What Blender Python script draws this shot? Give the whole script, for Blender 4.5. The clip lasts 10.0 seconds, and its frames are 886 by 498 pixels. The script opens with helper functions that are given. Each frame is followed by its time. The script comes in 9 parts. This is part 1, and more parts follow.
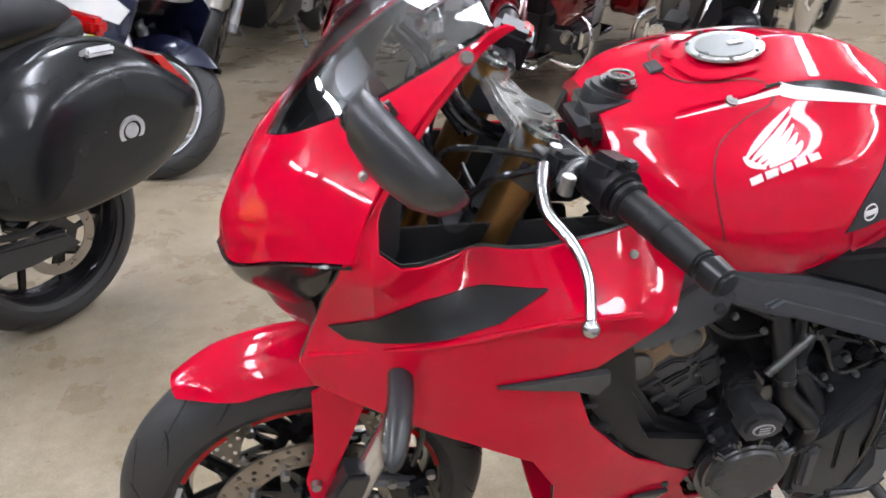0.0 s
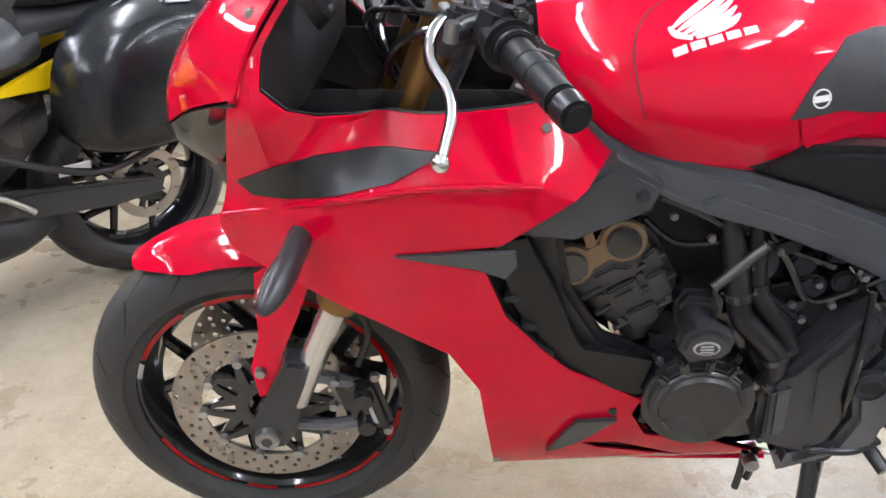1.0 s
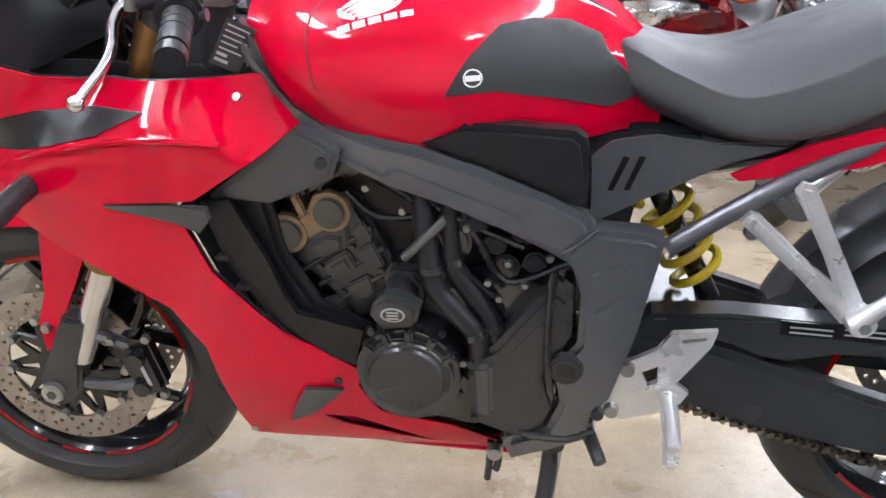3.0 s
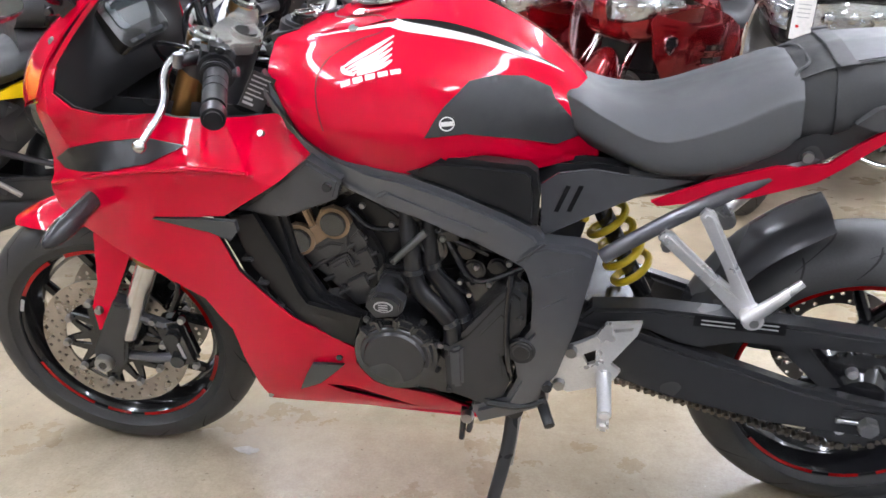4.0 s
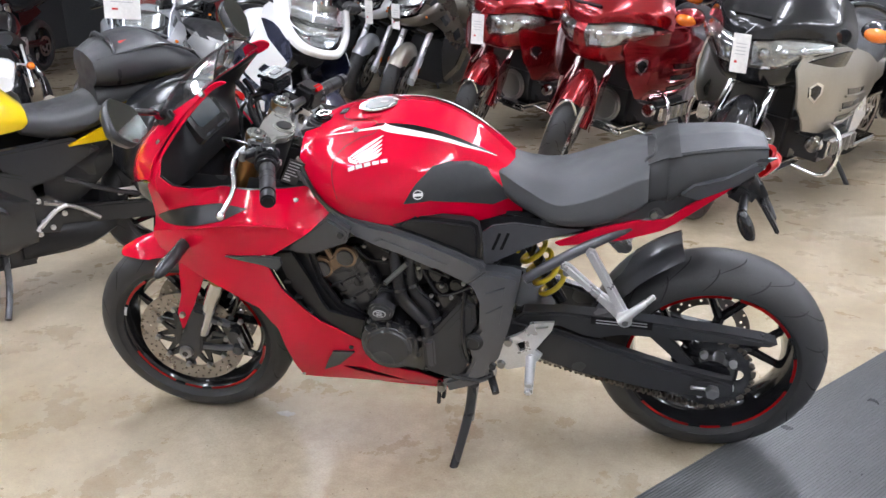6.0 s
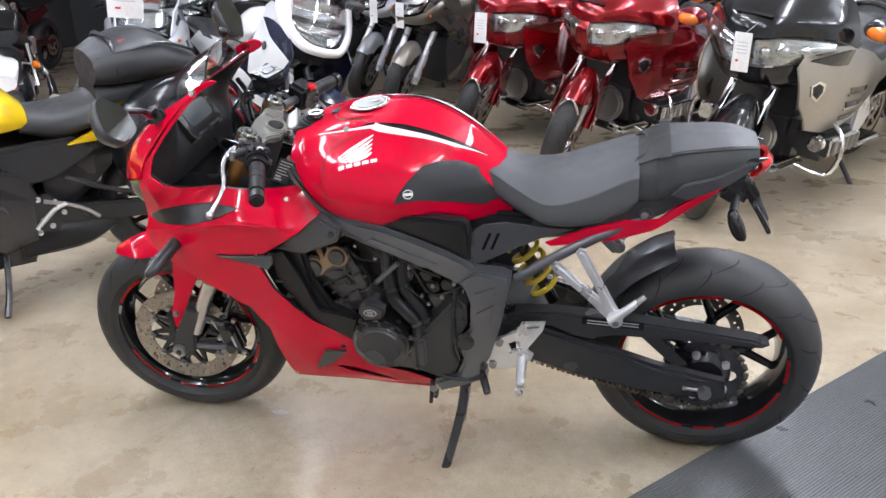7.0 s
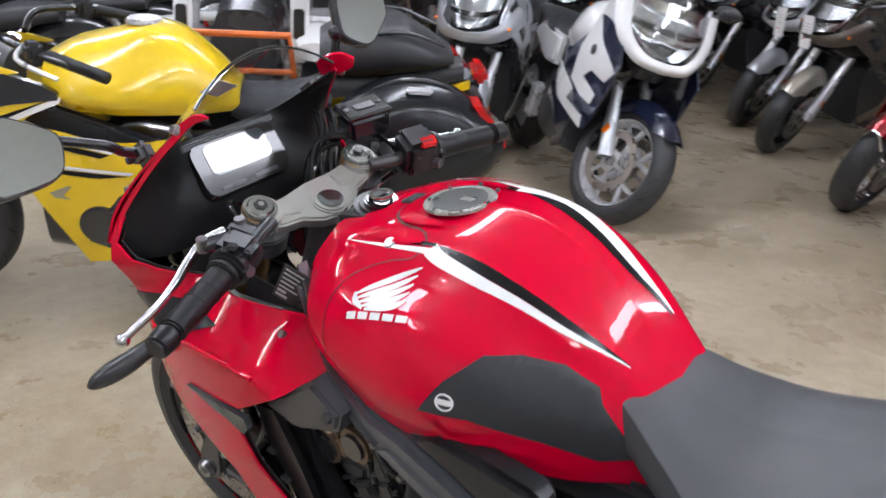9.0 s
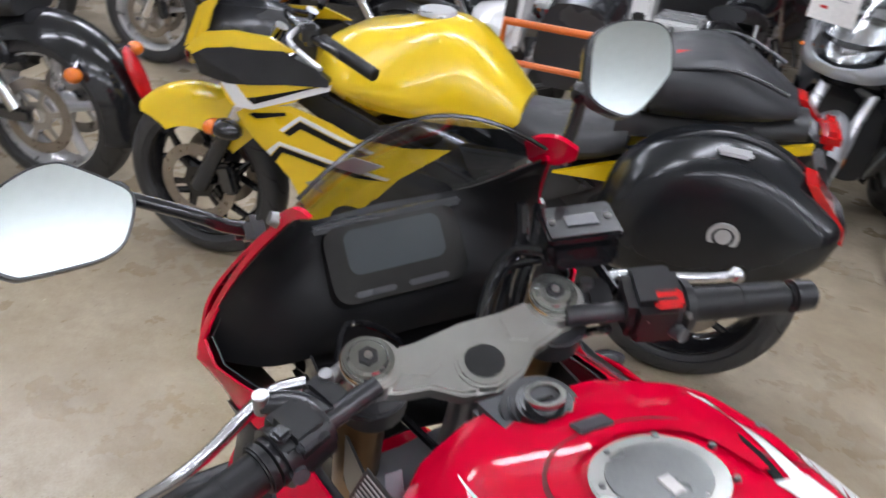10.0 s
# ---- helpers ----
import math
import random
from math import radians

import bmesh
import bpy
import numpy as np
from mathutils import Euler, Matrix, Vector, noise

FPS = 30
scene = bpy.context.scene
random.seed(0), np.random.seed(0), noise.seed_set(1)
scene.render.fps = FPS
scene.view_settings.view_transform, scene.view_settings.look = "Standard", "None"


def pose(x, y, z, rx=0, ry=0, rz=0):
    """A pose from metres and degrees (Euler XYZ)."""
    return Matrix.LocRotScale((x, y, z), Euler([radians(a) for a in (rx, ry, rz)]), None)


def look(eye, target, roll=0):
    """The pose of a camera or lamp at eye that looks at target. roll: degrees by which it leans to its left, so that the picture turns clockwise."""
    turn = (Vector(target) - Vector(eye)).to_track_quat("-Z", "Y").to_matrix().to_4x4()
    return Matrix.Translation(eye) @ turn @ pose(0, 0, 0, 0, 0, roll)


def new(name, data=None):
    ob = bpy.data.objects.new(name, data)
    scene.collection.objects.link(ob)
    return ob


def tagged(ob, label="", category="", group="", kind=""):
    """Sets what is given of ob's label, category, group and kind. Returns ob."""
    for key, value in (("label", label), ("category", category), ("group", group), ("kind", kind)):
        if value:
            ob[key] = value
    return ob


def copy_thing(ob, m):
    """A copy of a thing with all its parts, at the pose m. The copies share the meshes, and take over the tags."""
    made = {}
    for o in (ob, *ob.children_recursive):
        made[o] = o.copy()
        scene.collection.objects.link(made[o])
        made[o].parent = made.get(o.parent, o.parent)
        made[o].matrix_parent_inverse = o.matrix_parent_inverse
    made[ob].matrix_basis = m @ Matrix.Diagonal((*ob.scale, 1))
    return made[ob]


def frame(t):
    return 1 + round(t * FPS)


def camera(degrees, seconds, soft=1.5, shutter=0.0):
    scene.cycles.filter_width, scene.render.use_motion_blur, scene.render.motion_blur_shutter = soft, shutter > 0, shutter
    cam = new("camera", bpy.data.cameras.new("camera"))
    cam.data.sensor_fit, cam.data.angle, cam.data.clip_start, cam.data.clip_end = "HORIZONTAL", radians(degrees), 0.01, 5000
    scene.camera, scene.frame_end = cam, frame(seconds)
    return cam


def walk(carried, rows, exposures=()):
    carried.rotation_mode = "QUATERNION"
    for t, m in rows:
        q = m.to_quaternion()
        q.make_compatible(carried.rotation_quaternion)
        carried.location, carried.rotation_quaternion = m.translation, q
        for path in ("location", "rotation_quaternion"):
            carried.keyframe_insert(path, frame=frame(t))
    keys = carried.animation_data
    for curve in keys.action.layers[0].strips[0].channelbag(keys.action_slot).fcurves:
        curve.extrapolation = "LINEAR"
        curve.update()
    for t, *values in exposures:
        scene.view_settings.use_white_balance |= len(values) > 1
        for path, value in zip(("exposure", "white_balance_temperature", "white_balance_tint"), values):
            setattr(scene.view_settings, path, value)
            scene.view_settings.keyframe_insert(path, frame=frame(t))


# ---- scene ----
from mathutils.geometry import delaunay_2d_cdt

cam = camera(55.6, 10.0, shutter=0.3)
PATH = [
    (0, (0.09, -1.198, 1.204), (0.325, 0.606, 0.374), -2.7),
    (0.5, (0.27, -1.229, 1.091), (0.283, 0.608, 0.299), -2.7),
    (1, (0.388, -1.273, 0.994), (0.236, 0.585, 0.267), -2.8),
    (1.5, (0.51, -1.313, 0.934), (0.255, 0.559, 0.278), -2.5),
    (2, (0.636, -1.318, 0.902), (0.337, 0.564, 0.297), -1.8),
    (2.5, (0.767, -1.308, 0.887), (0.448, 0.583, 0.319), -1.2),
    (3, (0.882, -1.34, 0.879), (0.545, 0.55, 0.317), -0.7),
    (3.2, (0.903, -1.359, 0.881), (0.565, 0.529, 0.314), -0.5),
    (4.3, (1.003, -1.688, 1.086), (0.659, 0.167, 0.424), -0.1),
    (4.5, (1.04, -1.757, 1.124), (0.691, 0.093, 0.449), -0.2),
    (5, (1.14, -1.957, 1.239), (0.772, -0.115, 0.552), -0.4),
    (5.5, (1.174, -2.152, 1.337), (0.794, -0.31, 0.656), -1.1),
    (7, (1.224, -2.139, 1.339), (0.816, -0.305, 0.655), -1.4),
    (7.5, (1.276, -1.886, 1.338), (0.776, -0.071, 0.662), -1.1),
    (7.9, (1.262, -1.65, 1.286), (0.622, 0.131, 0.641), 0.0),
    (8, (1.271, -1.54, 1.297), (0.584, 0.212, 0.618), -0.1),
    (8.5, (1.293, -1.245, 1.301), (0.342, 0.373, 0.611), 1.3),
    (9, (1.286, -0.975, 1.311), (0.071, 0.442, 0.594), 3.0),
    (9.5, (1.132, -0.703, 1.319), (-0.325, 0.439, 0.561), 5.2),
    (9.7, (1.062, -0.599, 1.313), (-0.514, 0.382, 0.571), 3.8),
    (10, (0.967, -0.528, 1.343), (-0.668, 0.29, 0.531), 7.6),
]
EXPOSURE = [(0, 0.0), (1, 0.36), (2, 0.40), (3, 0.42), (4.5, 0.25), (5, 0.23), (5.5, 0.17), (8, 0.09), (8.5, -0.03), (9, -0.3), (9.5, -0.65), (10, -0.45)]
walk(cam, [(t, look(eye, target, roll)) for t, eye, target, roll in PATH], EXPOSURE)

# ---- light ----
world = bpy.data.worlds.new("showroom_air")
scene.world = world
world.use_nodes = True
world.node_tree.nodes["Background"].inputs[0].default_value = (0.8, 0.85, 0.9, 1)
world.node_tree.nodes["Background"].inputs[1].default_value = 0.1

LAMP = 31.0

# ---- materials ----


def mat(name, color, rough=0.5, metal=0.0, coat=0.0, bump=0.0, scale=60.0, var=0.12, stain=0.0, spec=0.5):
    """A surface with grain and larger blotches in its colour, roughness and relief."""
    m = bpy.data.materials.new(name)
    m.use_nodes = True
    nt = m.node_tree
    b = nt.nodes["Principled BSDF"]
    b.inputs["Metallic"].default_value = metal
    b.inputs["Coat Weight"].default_value = coat
    b.inputs["Coat Roughness"].default_value = 0.04
    b.inputs["Coat IOR"].default_value = 1.42
    b.inputs["Specular IOR Level"].default_value = spec
    tc = nt.nodes.new("ShaderNodeTexCoord")
    n1 = nt.nodes.new("ShaderNodeTexNoise")
    n1.inputs["Scale"].default_value = scale
    n1.inputs["Detail"].default_value = 4
    n2 = nt.nodes.new("ShaderNodeTexNoise")
    n2.inputs["Scale"].default_value = scale / 14
    n2.inputs["Detail"].default_value = 3
    for n in (n1, n2):
        nt.links.new(tc.outputs["Object"], n.inputs["Vector"])
    add = nt.nodes.new("ShaderNodeMath")
    add.operation = "ADD"
    nt.links.new(n1.outputs["Fac"], add.inputs[0])
    nt.links.new(n2.outputs["Fac"], add.inputs[1])
    ramp = nt.nodes.new("ShaderNodeMapRange")
    ramp.inputs["From Min"].default_value = 0.6
    ramp.inputs["From Max"].default_value = 1.4
    ramp.inputs["To Min"].default_value = 1 - var
    ramp.inputs["To Max"].default_value = 1 + var
    nt.links.new(add.outputs[0], ramp.inputs["Value"])
    mul = nt.nodes.new("ShaderNodeVectorMath")
    mul.operation = "SCALE"
    mul.inputs[0].default_value = color
    nt.links.new(ramp.outputs[0], mul.inputs["Scale"])
    nt.links.new(mul.outputs[0], b.inputs["Base Color"])
    rr = nt.nodes.new("ShaderNodeMapRange")
    rr.inputs["From Min"].default_value = 0.3
    rr.inputs["From Max"].default_value = 0.7
    rr.inputs["To Min"].default_value = max(0.02, rough * 0.85)
    rr.inputs["To Max"].default_value = min(1, rough * 1.15)
    nt.links.new(n2.outputs["Fac"], rr.inputs["Value"])
    nt.links.new(rr.outputs[0], b.inputs["Roughness"])
    if bump:
        bp = nt.nodes.new("ShaderNodeBump")
        bp.inputs["Strength"].default_value = bump
        bp.inputs["Distance"].default_value = min(0.002, 0.25 / scale)
        nt.links.new(n1.outputs["Fac"], bp.inputs["Height"])
        nt.links.new(bp.outputs["Normal"], b.inputs["Normal"])
    return m


def glass(name, color, rough=0.02, least=0.10):
    """Thin clear or smoked sheet: see-through, glossier at a slant."""
    m = bpy.data.materials.new(name)
    m.use_nodes = True
    nt = m.node_tree
    nt.nodes.remove(nt.nodes["Principled BSDF"])
    tr = nt.nodes.new("ShaderNodeBsdfTransparent")
    tr.inputs[0].default_value = (*color, 1)
    gl = nt.nodes.new("ShaderNodeBsdfGlossy")
    gl.inputs["Roughness"].default_value = rough
    lw = nt.nodes.new("ShaderNodeLayerWeight")
    pw = nt.nodes.new("ShaderNodeMath")
    pw.operation = "POWER"
    pw.inputs[1].default_value = 4
    nt.links.new(lw.outputs["Facing"], pw.inputs[0])
    mr = nt.nodes.new("ShaderNodeMapRange")
    mr.inputs["To Min"].default_value, mr.inputs["To Max"].default_value = least, 0.7
    nt.links.new(pw.outputs[0], mr.inputs["Value"])
    mx = nt.nodes.new("ShaderNodeMixShader")
    nt.links.new(mr.outputs[0], mx.inputs[0])
    nt.links.new(tr.outputs[0], mx.inputs[1])
    nt.links.new(gl.outputs[0], mx.inputs[2])
    nt.links.new(mx.outputs[0], nt.nodes["Material Output"].inputs[0])
    return m


def glow(name, color, strength):
    m = bpy.data.materials.new(name)
    m.use_nodes = True
    b = m.node_tree.nodes["Principled BSDF"]
    b.inputs["Base Color"].default_value = (0.8, 0.8, 0.8, 1)
    b.inputs["Emission Color"].default_value = (*color, 1)
    b.inputs["Emission Strength"].default_value = strength
    return m


RED = mat("red_paint", (0.60, 0.0005, 0.026), 0.4, 0, 0.9, var=0.03, scale=30, spec=0.0)
DUCT = mat("satin_black_duct", (0.010, 0.010, 0.011), 0.32, var=0.1, spec=0.35)
WHITE_DECAL = mat("white_decal", (0.82, 0.81, 0.8), 0.35, var=0.04)
BLACK_DECAL = mat("black_decal", (0.008, 0.008, 0.009), 0.2, var=0.05, spec=0.25)
PLASTIC = mat("black_plastic", (0.030, 0.0305, 0.033), 0.26, scale=40, var=0.05)
INNERBLACK = mat("inner_cowl_black", (0.010, 0.010, 0.011), 0.5, scale=40, var=0.06, spec=0.35)
GUNMETAL = mat("gunmetal_cap", (0.30, 0.305, 0.285), 0.16, 0.9, var=0.1)
GLOSSBLACK = mat("gloss_black", (0.011, 0.011, 0.0125), 0.2, 0, 1.0, var=0.1, spec=0.2)
DARKPLASTIC = mat("matt_black_plastic", (0.012, 0.012, 0.0135), 0.33, scale=40, var=0.05, spec=0.4)
GREYBLACK = mat("grey_black_plastic", (0.058, 0.059, 0.065), 0.26, scale=40, var=0.05)
FRAMEPAINT = mat("frame_paint", (0.135, 0.14, 0.155), 0.36, 0.7, 0.35, scale=40, var=0.06)
ENGINE = mat("engine_paint", (0.030, 0.0305, 0.034), 0.16, 0.3, 1.0, bump=0.03, scale=90, var=0.08)
ENGINEGREY = mat("engine_casting", (0.055, 0.055, 0.058), 0.36, 0.4, bump=0.05, scale=220, var=0.12)
RUBBER = mat("tyre_rubber", (0.030, 0.030, 0.0315), 0.5, bump=0.15, scale=250, var=0.2)
GROOVE = mat("tread_groove_rubber", (0.008, 0.008, 0.008), 0.85)
GRIP = mat("grip_rubber", (0.012, 0.012, 0.013), 0.45, bump=0.1, scale=420, spec=0.3)
PAD = mat("tank_pad_rubber", (0.026, 0.027, 0.030), 0.62, bump=0.5, scale=600, var=0.1)
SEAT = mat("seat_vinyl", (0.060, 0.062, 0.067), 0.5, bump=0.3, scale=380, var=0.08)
# darker vinyl; on the passenger seat it also paints the sides' shade
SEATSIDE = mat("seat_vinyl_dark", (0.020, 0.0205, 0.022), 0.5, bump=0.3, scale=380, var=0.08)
ALU = mat("cast_aluminium", (0.74, 0.74, 0.75), 0.30, 0.7, bump=0.12, scale=260, var=0.10)
LEVER = mat("polished_lever", (0.60, 0.60, 0.61), 0.18, 1.0, var=0.06)
ALUPAINT = mat("champagne_clamp", (0.44, 0.436, 0.41), 0.25, 0.7, var=0.06)
CHROME = mat("chrome", (0.82, 0.82, 0.83), 0.08, 1.0, var=0.03)
STEEL = mat("brushed_steel", (0.42, 0.40, 0.38), 0.32, 0.9, bump=0.1, scale=300, var=0.12)
DISC = mat("brake_disc_steel", (0.31, 0.275, 0.24), 0.3, 0.85, bump=0.1, scale=400, var=0.12)
GOLD = mat("gold_anodised", (0.24, 0.13, 0.045), 0.3, 0.8, var=0.1)
BRONZE = mat("bronze_engine", (0.25, 0.175, 0.115), 0.38, 0.7, var=0.12, bump=0.1)
YSPRING = mat("yellow_spring", (0.62, 0.45, 0.01), 0.35, 0, 0.4)
CHAIN = mat("chain_steel", (0.20, 0.175, 0.145), 0.36, 0.85, var=0.3)
MIRROR = mat("mirror_glass", (0.62, 0.665, 0.645), 0.03, 1.0, var=0.0)
SCREEN = glass("smoked_screen", (0.88, 0.89, 0.90), 0.03, 0.12)
CLEAR = glass("clear_lens", (0.93, 0.94, 0.94))
LCD = mat("lcd_glass", (0.045, 0.055, 0.06), 0.06, 0.0, 1.0, var=0.02)
REFLECTOR = mat("lamp_reflector", (0.80, 0.82, 0.85), 0.10, 1.0, bump=1.0, var=0.15, scale=55)
REDLENS = mat("red_lens", (0.55, 0.004, 0.006), 0.12, 0, 1.0, var=0.15, scale=150)
ORANGE = mat("orange_lens", (0.75, 0.17, 0.01), 0.15, 0, 1.0, var=0.15, scale=150)
SMOKE = mat("smoked_lens", (0.018, 0.017, 0.016), 0.14, 0, 0.25, spec=0.3)
LABEL = mat("label_silver", (0.45, 0.45, 0.46), 0.4, 0.2)
LABELINK = mat("label_ink", (0.03, 0.03, 0.03), 0.5)
TAG = mat("paper_tag", (0.8, 0.79, 0.77), 0.7, bump=0.1)
TAGRED = mat("tag_print_red", (0.55, 0.03, 0.03), 0.7)
SEAM = mat("dark_red_seam", (0.15, 0.001, 0.008), 0.5, var=0.05)
CAPGREY = mat("brushed_cap_grey", (0.15, 0.155, 0.15), 0.3, 0.8, bump=0.05, scale=300, var=0.12)
BOLT = mat("bolt_zinc", (0.33, 0.33, 0.33), 0.32, 0.95)

# ---- shaping helpers ----


def cr(pts, n, closed=False):
    """n points on a smooth line through pts."""
    p = [Vector(q) for q in pts]
    k = len(p)
    segs = k if closed else k - 1
    out = []
    for i in range(n):
        s = i / (n if closed else n - 1) * segs
        j = min(int(s), segs - 1)
        f = s - j
        if closed:
            a, b, c, d = p[(j - 1) % k], p[j % k], p[(j + 1) % k], p[(j + 2) % k]
        else:
            a, b, c, d = p[max(j - 1, 0)], p[j], p[j + 1], p[min(j + 2, k - 1)]
        out.append(0.5 * (2 * b + (c - a) * f + (2 * a - 5 * b + 4 * c - d) * f * f + (3 * b - a - 3 * c + d) * f ** 3))
    return out


def part(name, bm, material, parent=None, label="", sharp=38, mirror_y=False):
    """Links a bmesh as one mesh object under a thing or part."""
    if mirror_y:
        bmesh.ops.scale(bm, vec=(1, -1, 1), verts=bm.verts)
    bmesh.ops.recalc_face_normals(bm, faces=bm.faces)
    me = bpy.data.meshes.new(name)
    bm.to_mesh(me)
    bm.free()
    me.materials.append(material)
    me.shade_smooth()
    me.set_sharp_from_angle(angle=radians(sharp))
    ob = new(name, me)
    if parent:
        ob.parent = parent
    if label:
        ob["label"] = label
    return ob


def empty(name, m, label, category, group=""):
    e = new(name)
    e.empty_display_size = 0.1
    e.matrix_basis = m
    return tagged(e, label, category, group)


def grid_bm(rows, closed_u=False, closed_v=False):
    """A sheet through rows of points."""
    bm = bmesh.new()
    vs = [[bm.verts.new(p) for p in r] for r in rows]
    nr, nc = len(rows), len(rows[0])
    for i in range(nr if closed_u else nr - 1):
        for j in range(nc if closed_v else nc - 1):
            a, b, c, d = vs[i][j], vs[i][(j + 1) % nc], vs[(i + 1) % nr][(j + 1) % nc], vs[(i + 1) % nr][j]
            try:
                bm.faces.new((a, b, c, d))
            except ValueError:
                pass
    return bm


def smooth_rows(rows, nu, nv):
    fine = [cr(r, nv) for r in rows]
    cols = [cr([r[j] for r in fine], nu) for j in range(nv)]
    return [[cols[j][i] for j in range(nv)] for i in range(nu)]


def shell(bm, th):
    bmesh.ops.recalc_face_normals(bm, faces=bm.faces)
    bmesh.ops.solidify(bm, geom=bm.faces[:], thickness=th)
    return bm


def patch(rows, nu=10, nv=14, th=0.004, both=True):
    """A curved shell through rows of points that start on the middle line; mirrored to both sides."""
    g = smooth_rows(rows, nu, nv)
    if both:
        g = [[Vector((p.x, -p.y, p.z)) for p in reversed(r[1:])] + list(r) for r in g]
    bm = grid_bm(g)
    bmesh.ops.remove_doubles(bm, verts=bm.verts, dist=0.0002)
    return shell(bm, th) if th else bm


def skin(stations, nx=28, nv=12):
    """A closed body through half sections (x, [(y, z), ...] from the lower edge to the top middle)."""
    rows = [[(x, y, z) for y, z in sec] for x, sec in stations]
    g = smooth_rows(rows, nx, nv)
    full = [list(r) + [Vector((p.x, -p.y, p.z)) for p in reversed(r[:-1])] for r in g]
    bm = grid_bm(full, closed_v=True)
    bm.verts.ensure_lookup_table()
    k = len(full[0])
    bm.faces.new([bm.verts[i] for i in range(k)])
    bm.faces.new([bm.verts[len(full) * k - 1 - i] for i in range(k)])
    return bm


def plate(w, h, r, th, bev=0.0):
    """A flat plate with round corners, w along x, h along y, standing on z = 0."""
    bm = bmesh.new()
    ring = []
    for cx, cy, a0 in ((1, 1, 0), (-1, 1, 90), (-1, -1, 180), (1, -1, 270)):
        for k in range(6):
            a = radians(a0 + 18 * k)
            ring.append(bm.verts.new((cx * (w / 2 - r) + r * math.cos(a), cy * (h / 2 - r) + r * math.sin(a), 0)))
    f = bm.faces.new(ring)
    ex = bmesh.ops.extrude_face_region(bm, geom=[f])
    top = [v for v in ex["geom"] if isinstance(v, bmesh.types.BMVert)]
    for v in top:
        v.co.z = th
        v.co.x *= 1 - bev / w
        v.co.y *= 1 - bev / h
    bmesh.ops.recalc_face_normals(bm, faces=bm.faces)
    return bm


def revolve(profile, n=64, center=(0, 0, 0), closed=True):
    """(radius, y) pairs turned round the y axis."""
    rows = []
    for i in range(n):
        a = 2 * math.pi * i / n
        rows.append([Vector((r * math.cos(a) + center[0], y + center[1], r * math.sin(a) + center[2])) for r, y in profile])
    return grid_bm(rows, closed_u=True, closed_v=closed)


def tube(pts, r, n=10, fine=0, bm=None):
    """A round bar along pts; r is one radius or one for each end."""
    p = cr(pts, fine) if fine else [Vector(q) for q in pts]
    k = len(p)
    rad = [r] * k if isinstance(r, (int, float)) else [r[0] + (r[1] - r[0]) * i / (k - 1) for i in range(k)]
    bm = bm or bmesh.new()
    t0 = (p[1] - p[0]).normalized()
    side = t0.orthogonal().normalized()
    rings = []
    for i in range(k):
        t = (p[min(i + 1, k - 1)] - p[max(i - 1, 0)]).normalized()
        side = (side - t * side.dot(t)).normalized()
        up = t.cross(side)
        rings.append([bm.verts.new(p[i] + rad[i] * (side * math.cos(2 * math.pi * j / n) + up * math.sin(2 * math.pi * j / n))) for j in range(n)])
    for i in range(k - 1):
        for j in range(n):
            bm.faces.new((rings[i][j], rings[i][(j + 1) % n], rings[i + 1][(j + 1) % n], rings[i + 1][j]))
    bm.faces.new(rings[0][::-1])
    bm.faces.new(rings[-1])
    return bm


def bevel(bm, w, seg=2, angle=30):
    bmesh.ops.recalc_face_normals(bm, faces=bm.faces)
    es = [e for e in bm.edges if len(e.link_faces) == 2 and e.calc_face_angle(0) > radians(angle)]
    bmesh.ops.bevel(bm, geom=es, offset=w, segments=seg, affect="EDGES", clamp_overlap=True)
    return bm


def box(c, s, w=0.004, rot=(0, 0, 0), taper=1.0, bm=None):
    """A block with rounded edges; taper narrows its top."""
    b2 = bmesh.new()
    bmesh.ops.create_cube(b2, size=1)
    for v in b2.verts:
        k = taper if v.co.z > 0 else 1
        v.co = Vector((v.co.x * s[0] * k, v.co.y * s[1] * k, v.co.z * s[2]))
    if w:
        bevel(b2, w)
    bmesh.ops.transform(b2, matrix=pose(*c, *rot), verts=b2.verts)
    if bm is None:
        return b2
    return join(bm, b2)


def join(bm, other):
    me = bpy.data.meshes.new("joined")
    other.to_mesh(me)
    other.free()
    bm.from_mesh(me)
    bpy.data.meshes.remove(me)
    return bm


def cyl(p0, p1, r0, r1=None, n=20, w=0.0, bm=None):
    b2 = tube([p0, p1], (r0, r0 if r1 is None else r1), n)
    if w:
        bevel(b2, w, 2, 50)
    return b2 if bm is None else join(bm, b2)


def prism(outline, y0, y1, w=0.003, rounded=0):
    """An (x, z) outline with depth from y0 to y1 and softened edges."""
    pts = [(q.x, q.z) for q in cr([(x, 0, z) for x, z in outline], rounded, True)] if rounded else outline
    bm = bmesh.new()
    a = [bm.verts.new((x, y0, z)) for x, z in pts]
    b = [bm.verts.new((x, y1, z)) for x, z in pts]
    bm.faces.new(a)
    bm.faces.new(b[::-1])
    for i in range(len(pts)):
        j = (i + 1) % len(pts)
        bm.faces.new((a[i], a[j], b[j], b[i]))
    if w:
        bmesh.ops.recalc_face_normals(bm, faces=bm.faces)
        caps = {e for f in bm.faces if len(f.verts) > 4 for e in f.edges} or set(bm.edges)
        bmesh.ops.bevel(bm, geom=list(caps), offset=w, segments=2, affect="EDGES", clamp_overlap=True)
    return bm


def inside(x, z, poly):
    c = False
    j = len(poly) - 1
    for i in range(len(poly)):
        (xi, zi), (xj, zj) = poly[i], poly[j]
        if (zi > z) != (zj > z) and x < (xj - xi) * (z - zi) / (zj - zi) + xi:
            c = not c
        j = i
    return c


